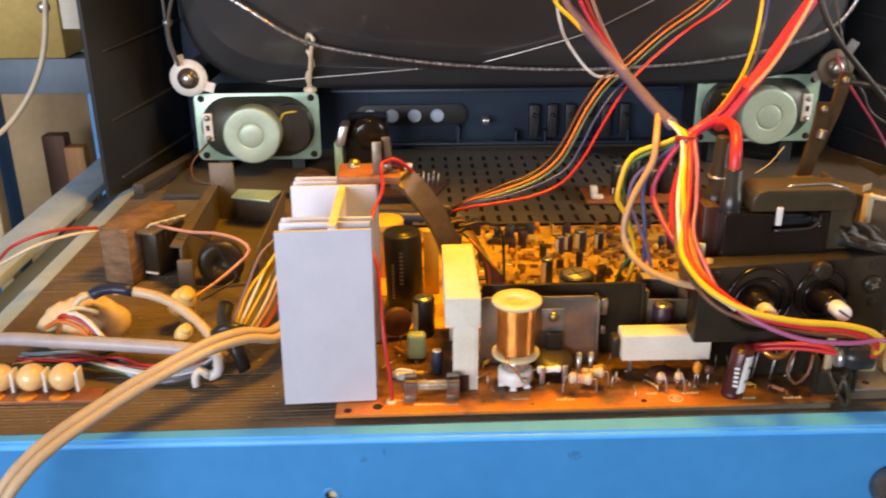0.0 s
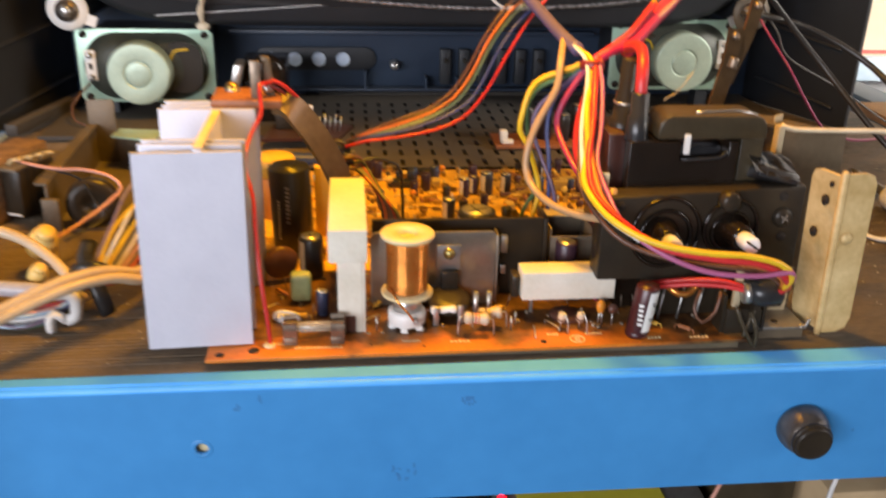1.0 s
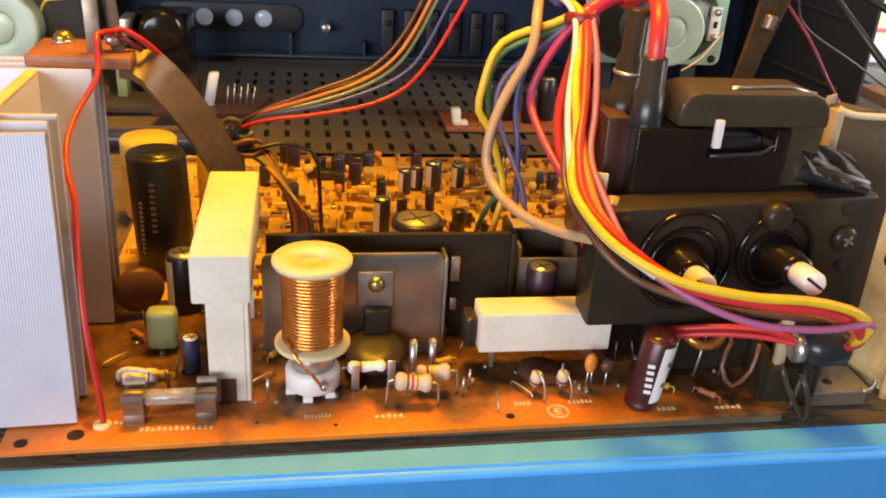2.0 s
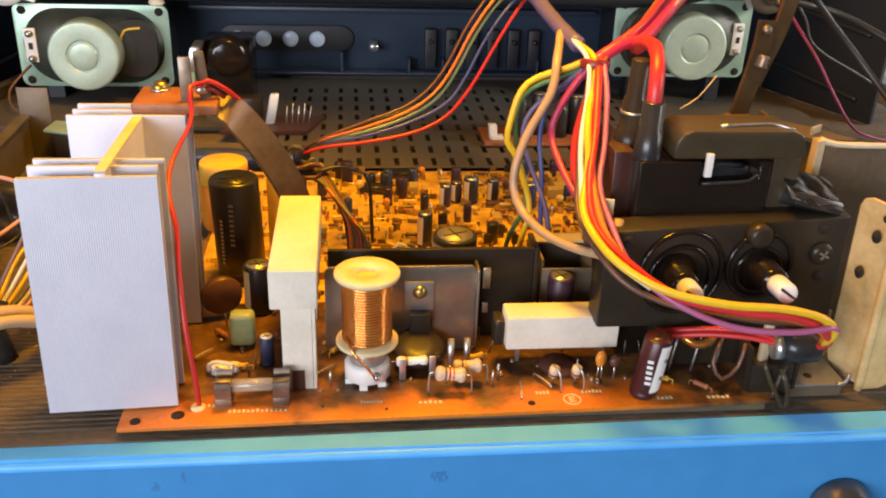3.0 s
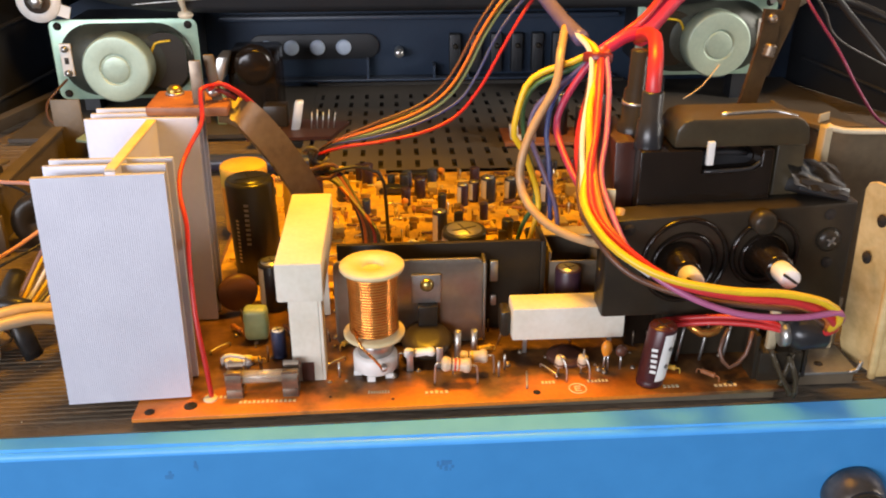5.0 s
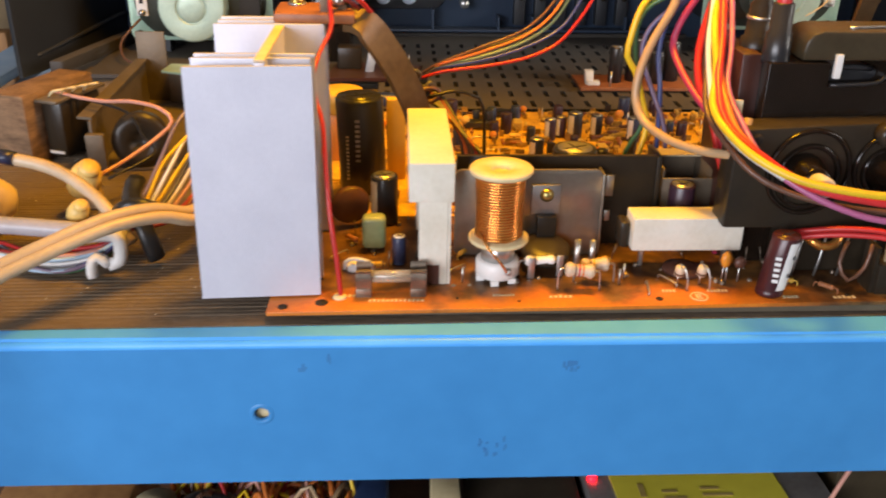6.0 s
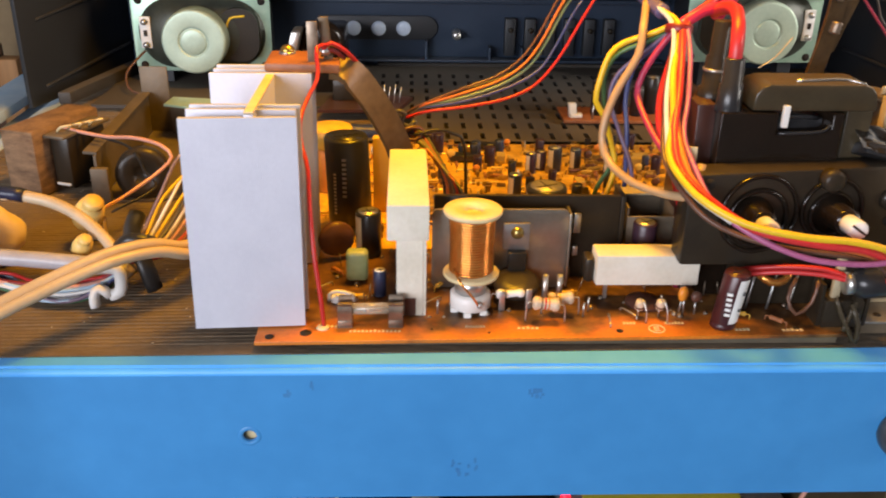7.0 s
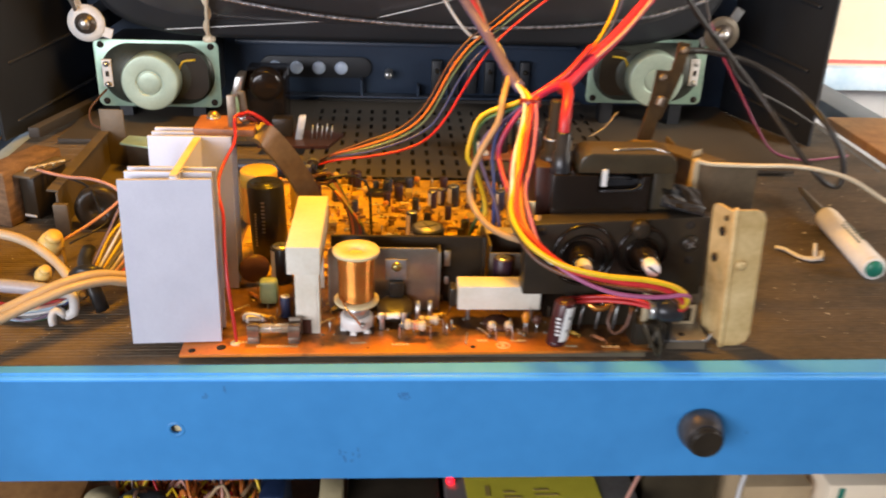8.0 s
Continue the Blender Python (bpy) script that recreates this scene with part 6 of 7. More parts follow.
for k in range(330):
    if k < 215:
        x, y = crumb_rng.uniform(0.335, 0.52), crumb_rng.uniform(0.02, 0.30)
    else:
        x, y = crumb_rng.uniform(-0.21, -0.035), crumb_rng.uniform(0.0, 0.2)
    s = crumb_rng.uniform(0.0002, 0.0007) * (2.2 if k % 17 == 0 else 1)
    lathe([(0, 0), (s, s * 0.2), (s * 0.6, s * 0.5), (0, s * 0.6)], (x, y, 0.0004), (crumb_rng.uniform(-0.4, 0.4), crumb_rng.uniform(-0.4, 0.4), 1), 5, cb)
crumbs = single("crumbs", cb, M_DEBRIS, "pale crumbs and dust scattered on the board", "debris", kind="stuff")

# ---- left end of the bench: mains transformer, frame and cables ----
tfm = thing("mains_transformer", (-0.168, 0.205, 0.0007), "small rusty laminated transformer standing on the board", "transformer")
TM = Matrix.Translation((-0.171, 0.1775, 0)) @ Matrix.Rotation(radians(-20), 4, "Z")
part("iron_core", box(-0.0115, 0.0, 0.0007, 0.0115, 0.060, 0.0415, 0.0012, m=TM), M_BROWNIRON, tfm, "stack of rusty laminations")
part("bobbin", box(0.0118, 0.012, 0.0030, 0.0255, 0.048, 0.0370, 0.003, m=TM), M_BLACK, tfm, "black taped winding")
part("bobbin_rim", box(0.0118, 0.008, 0.0360, 0.0265, 0.052, 0.0380, 0.0005, m=TM), M_DARKIRON, tfm)
part("tape_edge", box(0.014, 0.0112, 0.006, 0.024, 0.0118, 0.0075, m=TM), M_WHITE, tfm)
for k in range(4):
    a = TM @ Vector((0.016 + k * 0.003, 0.016 + k * 0.006, 0.038))
    part("tag", tube([a, a + Vector((0.004, -0.004, 0.004)), a + Vector((0.010, -0.003, 0.005))], 0.0008, 6), M_CREAM, tfm)
part("pink_lead", tube([(-0.150, 0.195, 0.0385), (-0.138, 0.188, 0.0380), (-0.118, 0.178, 0.0380), (-0.098, 0.165, 0.0415), (-0.080, 0.152, 0.0415), (-0.0735, 0.148, 0.0360), (-0.079, 0.142, 0.0300), (-0.092, 0.126, 0.0230), (-0.104, 0.112, 0.0185)], 0.0011, 8), WIRE["salmon"], tfm)
part("dark_lead", tube([(-0.150, 0.198, 0.0370), (-0.130, 0.190, 0.0350), (-0.105, 0.176, 0.0320), (-0.090, 0.150, 0.0260), (-0.080, 0.130, 0.0240), (-0.098, 0.110, 0.0180)], 0.0008, 6), WIRE["black"], tfm)
part("red_lead", tube([(-0.182, 0.182, 0.0405), (-0.196, 0.172, 0.0440), (-0.212, 0.162, 0.0440), (-0.232, 0.160, 0.0360), (-0.250, 0.170, 0.0200), (-0.275, 0.175, 0.002)], 0.0011, 8), WIRE["red"], tfm)
part("white_lead", tube([(-0.182, 0.181, 0.0385), (-0.196, 0.171, 0.0400), (-0.215, 0.160, 0.0370), (-0.236, 0.158, 0.0270), (-0.260, 0.160, 0.0130), (-0.285, 0.165, -0.002)], 0.0011, 8), WIRE["cream"], tfm)

fr = thing("chassis_frame", (-0.10, 0.235, 0.0007), "dusty dark metal chassis frame with slotted side", "frame")
part("floor_plate", prism([(-0.122, 0.165), (-0.072, 0.172), (-0.068, 0.300), (-0.128, 0.305)], 0.0007, 0.0022), M_DARKIRON, fr)
part("side", lean(prism([(-0.1240, 0.165), (-0.1225, 0.165), (-0.1285, 0.305), (-0.1300, 0.305)], 0.0022, 0.0300), 0.002, 0.0, 0.05), M_DARKIRON, fr)
part("end_tab", prism([(-0.133, 0.305), (-0.113, 0.304), (-0.113, 0.3055), (-0.133, 0.3065)], 0.0007, 0.0500, bev=0.0004), M_DARKIRON, fr)
part("top_flange", prism([(-0.131, 0.17), (-0.1225, 0.168), (-0.1265, 0.304), (-0.134, 0.304)], 0.0301, 0.0316), M_DARKIRON, fr)
part("end_wall", prism([(-0.1120, 0.2990), (-0.0735, 0.2950), (-0.0735, 0.2965), (-0.1120, 0.3005)], 0.0022, 0.0270), M_DARKIRON, fr)
part("pale_plate", prism([(-0.112, 0.282), (-0.080, 0.270), (-0.074, 0.296), (-0.110, 0.302)], 0.0272, 0.0290, bev=0.0004), M_GREENZINC, fr, "pale plate at the end")
side = bmesh.new()
for k in range(7):
    y = 0.172 + k * 0.018
    box(-0.0730, y, 0.0022, -0.0718, y + 0.0125, 0.0285, bm=side)
    box(-0.0730, y + 0.0125, 0.0022, -0.0718, y + 0.018, 0.0100, bm=side)
    box(-0.0730, y + 0.0125, 0.0190, -0.0718, y + 0.018, 0.0285, bm=side)
bmesh.ops.remove_doubles(side, verts=side.verts, dist=1e-5)
part("slotted_side", side, M_DARKIRON, fr, "slotted side plate")
part("near_post", box(-0.125, 0.160, 0.0007, -0.115, 0.1645, 0.0240, 0.0005), M_DARKIRON, fr)
part("coil_form", lathe([(0.0145, 0), (0.0155, 0.001), (0.0155, 0.010), (0.0120, 0.011), (0.0060, 0.011), (0.0050, 0.008)], (-0.1000, 0.180, 0.0165), (0.2, -1, 0.1), 28), M_BLACK, fr)


def connector(x, y, z, s=1.0):
    c = thing("wire_connector", (x, y, z), "small yellowed crimp connector on a wire", "connector", "wire connectors")
    part("shell", lathe([(0.0030 * s, -0.0062 * s), (0.0058 * s, -0.005 * s), (0.0064 * s, 0.0), (0.0055 * s, 0.005 * s), (0.0030 * s, 0.0064 * s)], (x, y, z + 0.0062 * s), (0.45, -0.35, 0.75), 14), M_YELLOWED, c)
    part("collar", lathe([(0.0040 * s, 0.0060 * s), (0.0042 * s, 0.0085 * s), (0.0026 * s, 0.0095 * s)], (x, y, z + 0.0062 * s), (0.45, -0.35, 0.75), 12), M_YELLOWED, c)
    return c


connector(-0.1085, 0.1060, 0.0110, 1.25)
connector(-0.0950, 0.0560, 0.0180, 0.75)
post = single("cardboard_stub", box(-0.1130, 0.1120, 0.0007, -0.1040, 0.1175, 0.0130, 0.0006), M_CARD, "small brown stub below the connector", "stub")

cab_twin = thing("twin_cable", (-0.09, 0.02, 0.0007), "pair of dusty beige cables running off the bench", "cable")
TW = [(-0.175, -0.105, -0.115), (-0.1690, -0.0850, -0.0600), (-0.1560, -0.0650, -0.0080), (-0.1400, -0.0480, 0.0150), (-0.1150, -0.0150, 0.0235), (-0.0920, 0.0090, 0.0290), (-0.0730, 0.0280, 0.0320), (-0.0580, 0.0430, 0.0300), (-0.0470, 0.0560, 0.0230), (-0.0390, 0.0800, 0.0200), (-0.0330, 0.1100, 0.0100)]
part("cable", tube(TW, 0.0027, 10), WIRE["cable"], cab_twin)
part("cable", tube([(x + 0.0030 + 0.0012 * math.sin(i), y - 0.0045, z - 0.0020) for i, (x, y, z) in enumerate(TW)], 0.0027, 10), WIRE["cable"], cab_twin)
grey_cable = thing("grey_cable", (-0.15, 0.06, 0.0007), "thick grey sheathed cable lying across", "cable")
part("sheath", tube([(-0.285, 0.082, -0.001), (-0.235, 0.074, 0.010), (-0.202, 0.066, 0.0165), (-0.160, 0.056, 0.0190), (-0.120, 0.050, 0.0190), (-0.090, 0.046, 0.0180), (-0.072, 0.046, 0.0150)], 0.0040, 12), WIRE["greycable"], grey_cable)
sleeve_cable = thing("sleeved_cable", (-0.12, 0.07, 0.0007), "cream cable with a dark blue taped sleeve", "cable")
part("cable", tube([(-0.070, 0.046, 0.0130), (-0.0780, 0.0520, 0.0210), (-0.0860, 0.0590, 0.0270), (-0.0980, 0.0660, 0.0340), (-0.1120, 0.0720, 0.0385), (-0.1280, 0.0750, 0.0410), (-0.1370, 0.0750, 0.0415)], 0.0029, 10), WIRE["cable"], sleeve_cable)
part("sleeve", tube([(-0.1260, 0.0748, 0.0410), (-0.1350, 0.0752, 0.0425), (-0.1430, 0.0740, 0.0425), (-0.1490, 0.0720, 0.0400)], 0.0040, 10, flat=0.85), M_TAPEBLUE, sleeve_cable, "dark blue tape sleeve")
part("tail", tube([(-0.1480, 0.0722, 0.0405), (-0.1545, 0.0700, 0.0390), (-0.1590, 0.0690, 0.0340)], 0.0018, 8), WIRE["cream"], sleeve_cable)

lump = thing("taped_joint", (-0.16, 0.082, 0.0007), "cable joint wrapped in yellowed masking tape", "joint")
lb = bmesh.new()
bmesh.ops.create_icosphere(lb, subdivisions=4, radius=1, matrix=Matrix.Translation((-0.160, 0.084, 0.012)) @ Matrix.Diagonal((0.023, 0.017, 0.021, 1)))
for v in lb.verts:
    k = abs(noise.noise(v.co * 130)) * 0.005 + noise.noise(v.co * 60) * 0.0075
    v.co += (v.co - Vector((-0.160, 0.084, 0.012))).normalized() * k
    v.co.z = max(v.co.z, 0.0009)
part("wrap", smooth(lb, 70), M_TAPE, lump)
part("tape_band", tube([(-0.176, 0.070, 0.012), (-0.170, 0.066, 0.026), (-0.158, 0.068, 0.033), (-0.146, 0.070, 0.029)], 0.0030, 8, flat=0.4), M_CREAM, lump)
part("red_wire", tube([(-0.172, 0.068, 0.0260), (-0.162, 0.064, 0.0315), (-0.152, 0.062, 0.0280), (-0.142, 0.058, 0.0190), (-0.136, 0.054, 0.0150)], 0.0014, 8), WIRE["red"], lump)
part("white_wire", tube([(-0.168, 0.067, 0.0290), (-0.156, 0.063, 0.0330), (-0.147, 0.060, 0.0280), (-0.138, 0.055, 0.0190)], 0.0014, 8), WIRE["white"], lump)
part("orange_wire", tube([(-0.175, 0.066, 0.0230), (-0.165, 0.062, 0.0290), (-0.154, 0.060, 0.0260), (-0.146, 0.056, 0.0180)], 0.0014, 8), WIRE["orange"], lump)

fan = thing("wire_bundle", (-0.06, 0.09, 0.0007), "fan of yellow, white and red wires going behind the heat sink", "wires")
fan_rng = random.Random(9)
for k, colour in enumerate(("mauve", "yellow", "white", "yellow", "darkgrey", "cream", "salmon", "red", "maroon")):
    u = k / 8
    w = lambda a: fan_rng.uniform(-a, a)
    part("wire", tube([(-0.0750 + 0.005 * u, 0.0480, 0.0180), (-0.0690 + 0.012 * u, 0.0620, 0.0250 - 0.009 * u), (-0.0630 + 0.016 * u + w(0.0012), 0.0800, 0.0390 - 0.017 * u + w(0.002)), (-0.0550 + 0.014 * u + w(0.0015), 0.1000, 0.0510 - 0.018 * u + w(0.003)), (-0.0440 + 0.009 * u, 0.1180, 0.0590 - 0.017 * u), (-0.0300, 0.1330, 0.0610 - 0.016 * u), (-0.0150, 0.1400, 0.0300), (-0.005, 0.1450, 0.0070)], 0.0009, 7), WIRE[colour], fan)
part("black_tie", tube([(-0.0745, 0.0780, 0.0300), (-0.0740, 0.0660, 0.0270), (-0.0690, 0.0540, 0.0250), (-0.0640, 0.0480, 0.0160), (-0.0610, 0.0480, 0.0040)], 0.0042, 10, flat=0.7), WIRE["black"], fan, "black taped tie")
part("black_tie", tube([(-0.0800, 0.0560, 0.0200), (-0.0700, 0.0500, 0.0290), (-0.0600, 0.0520, 0.0260)], 0.0034, 8), WIRE["black"], fan)

low = thing("thin_wire_bundle", (-0.10, 0.035, 0.0007), "bundle of thin white, blue and red wires", "wires")
lw_rng = random.Random(5)
for k, colour in enumerate(("red", "maroon", "salmon", "lightblue", "lightblue", "white", "grey", "blue", "mauve", "white", "lightblue", "green")):
    j = lambda s: lw_rng.uniform(-s, s)
    part("wire", tube([(-0.0740, 0.0450, 0.0150 + j(0.002)), (-0.0840, 0.0410 + j(0.002), 0.0130 - 0.0007 * k), (-0.0980, 0.0390 + j(0.003), 0.0110 - 0.0008 * k + j(0.001)), (-0.1150, 0.0420 + j(0.004), 0.0100 - 0.0006 * k), (-0.1320, 0.0490 + j(0.005), 0.0100 - 0.0004 * k), (-0.1550, 0.0540 + j(0.006), 0.0110 - 0.0003 * k), (-0.1900, 0.0560 + j(0.008), 0.0080)], 0.0010, 6), WIRE[colour], low)
wc = thing("white_cable_clip", (-0.075, 0.036, 0.0007), "bent white plastic cable clip round the wires", "clip")
part("arm", tube([(-0.0880, 0.0400, 0.0180), (-0.0800, 0.0385, 0.0200), (-0.0735, 0.0375, 0.0195), (-0.0725, 0.0370, 0.0140), (-0.0735, 0.0365, 0.0085), (-0.0780, 0.0360, 0.0070)], 0.0029, 8), M_WHITE, wc)
part("foot", tube([(-0.0780, 0.0360, 0.0070), (-0.0825, 0.0355, 0.0110), (-0.0850, 0.0345, 0.0070), (-0.0845, 0.0335, 0.0022)], 0.0034, 8, flat=0.7), M_WHITE, wc)

bead_strip = thing("lamp_strip", (-0.17, 0.03, 0.0007), "strip of round cream beads on a brown board", "lamp strip")
part("board", box(-0.250, 0.0195, 0.0007, -0.1330, 0.0330, 0.0030, 0.0006), M_TAN, bead_strip)
for k in range(5):
    x = -0.1540 - k * 0.0172
    part("bead", lathe([(0, -0.0076), (0.0045, -0.0062), (0.0074, -0.002), (0.0074, 0.002), (0.0045, 0.0062), (0, 0.0076)], (x, 0.0310, 0.0110), (0.2, -1, 0.3), 20), M_CLEAR, bead_strip, "round cream bead")
    part("holder", box(x + 0.0066, 0.0280, 0.0030, x + 0.0082, 0.0360, 0.0150, 0.0004), M_WHITE, bead_strip)
    # Orange disc paints the bead's reflection onto the strip.
    part("reflection_pad", lathe([(0.0052, 0), (0.0052, 0.0004)], (x - 0.001, 0.0240, 0.0030), (0, 0, 1), 16), M_ORANGECAP, bead_strip)

# ---- small things inside the cabinet ----
sw = thing("power_switch", (-0.012, 0.41, 0.0062), "black power switch block with a pale metal lever", "switch")
part("body", box(-0.0300, 0.400, 0.0062, 0.0080, 0.450, 0.0580, 0.003), M_BAKELITE, sw)
part("barrel", lathe([(0.014, 0), (0.015, 0.002), (0.015, 0.016), (0.010, 0.018)], (-0.008, 0.400, 0.052), (0.1, -1, 0), 24), M_BAKELITE, sw)
part("lever", lean(box(-0.0370, 0.374, 0.0430, -0.0290, 0.3990, 0.0620, 0.002), 0.043, 0.25), M_STEEL, sw, "pale metal lever")
part("stem", box(-0.0390, 0.386, 0.0062, -0.0320, 0.398, 0.0440, 0.001), M_GREENCAP, sw)
sb2 = thing("small_board", (0.03, 0.34, 0.0062), "small brown circuit board with upright pins", "circuit board")
part("laminate", prism([(-0.010, 0.338), (0.052, 0.340), (0.064, 0.378), (0.000, 0.392)], 0.0070, 0.0095), M_MAROON, sb2)
part("riser", box(0.002, 0.350, 0.0060, 0.040, 0.370, 0.0070), M_BLACK, sb2)
part("can", lean(lathe([(0.0034, 0), (0.0034, 0.020), (0.0030, 0.022), (0, 0.022)], (0.024, 0.360, 0.0095), (0, 0, 1), 16), 0.009, 0.2), M_WHITE, sb2)
part("block", box(0.000, 0.365, 0.0095, 0.018, 0.380, 0.0260, 0.001), M_BLACK, sb2)
for k in range(5):
    part("pin", rod((0.036 + k * 0.0042, 0.360, 0.0095), (0.037 + k * 0.0044, 0.361, 0.0220 + 0.002 * (k % 2)), 0.0005, 6), M_STEEL, sb2)
pc2 = thing("tuner_board", (0.22, 0.33, 0.0062), "small brown board with white plug and dark parts", "circuit board")
part("laminate", box(0.1780, 0.312, 0.0075, 0.2600, 0.350, 0.0100, 0.0003), M_TAN, pc2)
part("riser", box(0.1850, 0.318, 0.0062, 0.2500, 0.345, 0.0075), M_BLACK, pc2)
part("plug", lean(box(0.1830, 0.320, 0.0100, 0.1890, 0.326, 0.0205, 0.0006), 0.01, -0.1), M_WHITE, pc2)
part("plug_foot", box(0.1840, 0.318, 0.0100, 0.1930, 0.324, 0.0130, 0.0005), M_WHITE, pc2)
for x, y, r, h in ((0.206, 0.330, 0.005, 0.026), (0.221, 0.335, 0.006, 0.030), (0.236, 0.328, 0.005, 0.022), (0.249, 0.336, 0.006, 0.028)):
    part("can", lathe([(r, 0), (r, h - 0.001), (r * 0.9, h), (0, h)], (x, y, 0.0100), (0, 0, 1), 16), M_CAPBLACK, pc2)
    part("can_top", lathe([(r * 0.8, 0), (r * 0.8, 0.0003)], (x, y, 0.0100 + h), (0, 0, 1), 16), M_STEEL, pc2)
part("pin", rod((0.2000, 0.316, 0.0100), (0.2000, 0.316, 0.0210), 0.0008, 6), M_STEEL, pc2)
single("cable_sleeve", tube([(-0.030, 0.288, 0.0085), (-0.005, 0.287, 0.0090), (0.020, 0.285, 0.0085), (0.045, 0.284, 0.0080)], 0.0058, 12), M_CAPBLUE, "dark blue cable sleeve lying behind the heat sink", "cable")
spk_wire = single("loudspeaker_lead", tube([(-0.160, 0.420, 0.0360), (-0.166, 0.412, 0.0300), (-0.172, 0.400, 0.0210), (-0.168, 0.390, 0.0110), (-0.155, 0.385, 0.0080), (-0.140, 0.384, 0.0076)], 0.0010, 6), WIRE["brown"], "thin brown lead of the loudspeaker", "wire")
flap = single("brown_flap", prism([(-0.075, 0.395), (-0.045, 0.390), (-0.050, 0.405), (-0.066, 0.415)], 0.0066, 0.0130), M_DWOOD, "small brown flap below the loudspeaker", "flap")

# ---- behind the bench ----
rk = thing("storage_rack", (-0.36, 0.56, -0.9), "grey-blue steel rack with blue uprights behind the bench", "rack")
part("upright", box(-0.312, 0.545, -0.9, -0.292, 0.565, 0.062, 0.001), M_BLUE, rk)
part("upright", box(-0.445, 0.520, -0.9, -0.408, 0.560, 0.40, 0.001), M_BLUE, rk)
part("beam", box(-0.407, 0.530, 0.062, -0.270, 0.575, 0.098, 0.001), M_GREYBLUE, rk)
part("shelf", box(-0.407, 0.576, 0.060, -0.270, 0.76, 0.066), M_GREYBLUE, rk)
ol = thing("metal_chassis", (-0.36, 0.55, 0.099), "olive metal chassis box on the rack", "chassis")
part("case", box(-0.470, 0.522, 0.099, -0.318, 0.60, 0.26, 0.003), M_OLIVE, ol)
part("flange", box(-0.3175, 0.524, 0.128, -0.282, 0.530, 0.26, 0.001), M_CEMENT, ol, "cream flange with holes")
for z in (0.138, 0.168):
    part("hole", lathe([(0.0035, 0), (0.0035, 0.0006)], (-0.293, 0.524, z), (0, -1, 0), 14), M_HOLE, ol)
part("wire_lug", lathe([(0.006, 0), (0.006, 0.003), (0.003, 0.005)], (-0.332, 0.522, 0.150), (0, -1, 0), 14), M_STEEL, ol)
hang = single("hanging_cable", tube([(-0.306, 0.47, 0.26), (-0.306, 0.47, 0.19), (-0.310, 0.46, 0.13), (-0.322, 0.45, 0.090), (-0.345, 0.44, 0.056), (-0.370, 0.43, 0.036), (-0.43, 0.42, 0.00), (-0.50, 0.42, -0.10)], 0.0027, 10), WIRE["cream"], "cream cable hanging in a curve", "cable")
single("cardboard_sheet", box(-0.560, 0.700, -0.40, -0.225, 0.706, 0.058), M_CARD, "grey-brown cardboard sheet leaning behind the rack", "cardboard")
single("wooden_plank", box(-0.392, 0.600, -0.35, -0.366, 0.620, 0.000, 0.002, m=Matrix.Rotation(0.0, 4, "Y")), M_DWOOD, "dark brown wooden plank standing behind the bench", "plank", "planks")
single("wooden_plank", lean(box(-0.3655, 0.592, -0.35, -0.343, 0.612, -0.012, 0.002), -0.35, 0.0), M_WOOD, "reddish wooden plank standing behind the bench", "plank", "planks")
single("wooden_strip", box(-0.4070, 0.475, -0.25, -0.392, 0.495, 0.000, 0.002), M_CREAM, "pale yellow strip at the rack upright", "strip")

ps = thing("wall_poster", (0.80, 0.779, 0.05), "pale paper poster with red border line on the wall", "poster")
part("sheet", box(0.62, 0.7770, -0.012, 1.15, 0.7795, 0.45), M_PAPER, ps)
part("border", box(0.63, 0.7762, -0.004, 1.14, 0.7769, 0.001), M_REDPRINT, ps)
single("wooden_board", prism([(0.575, 0.30), (0.86, 0.30), (0.86, 0.48), (0.575, 0.48)], -0.0055, 0.004, bev=0.001), M_WOOD, "orange-brown wooden board beside the bench top", "board")

# ---- shelf under the bench ----
sf = single("lower_shelf", box(-0.66, 0.03, -0.262, 0.94, 0.66, -0.25, 0.001), M_DWOOD, "brown wooden shelf under the bench", "shelf")
yb = thing("power_supply", (0.21, 0.09, -0.25), "silver power supply box with a yellow label", "power supply")
part("case", box(0.145, 0.028, -0.25, 0.275, 0.150, -0.137, 0.002), M_ALU2, yb)
part("label", prism([(0.160, 0.036), (0.250, 0.036), (0.246, 0.120), (0.156, 0.120)], -0.1365, -0.1358), M_YELLOWBOX, yb, "yellow label")
lbm = bmesh.new()
for x0, y0, w, h in ((0.172, 0.046, 0.003, 0.010), (0.184, 0.044, 0.012, 0.002), (0.184, 0.049, 0.008, 0.002), (0.205, 0.046, 0.016, 0.002), (0.205, 0.051, 0.010, 0.002)):
    box(x0, y0, -0.1357, x0 + w, y0 + h, -0.1354, bm=lbm)
part("print", lbm, M_OLIVE, yb, "dark print too small to read")
part("red_led", lathe([(0.0026, 0), (0.0026, 0.003), (0, 0.0045)], (0.1490, 0.062, -0.1372), (0, -0.3, 1), 14), M_LED, yb, "glowing red indicator")
for x in (0.200, 0.222):
    part("green_led", lathe([(0.0012, 0), (0.0012, 0.001), (0, 0.0018)], (x, 0.105, -0.1357), (0, 0, 1), 12), M_GLINT, yb)
part("rim", box(0.215, 0.0265, -0.1400, 0.262, 0.0278, -0.1365), M_STEEL, yb)
sh_rng = random.Random(21)
wb = thing("orange_wire_heap", (-0.01, 0.07, -0.25), "heap of orange, yellow and brown wires on the shelf", "wires")
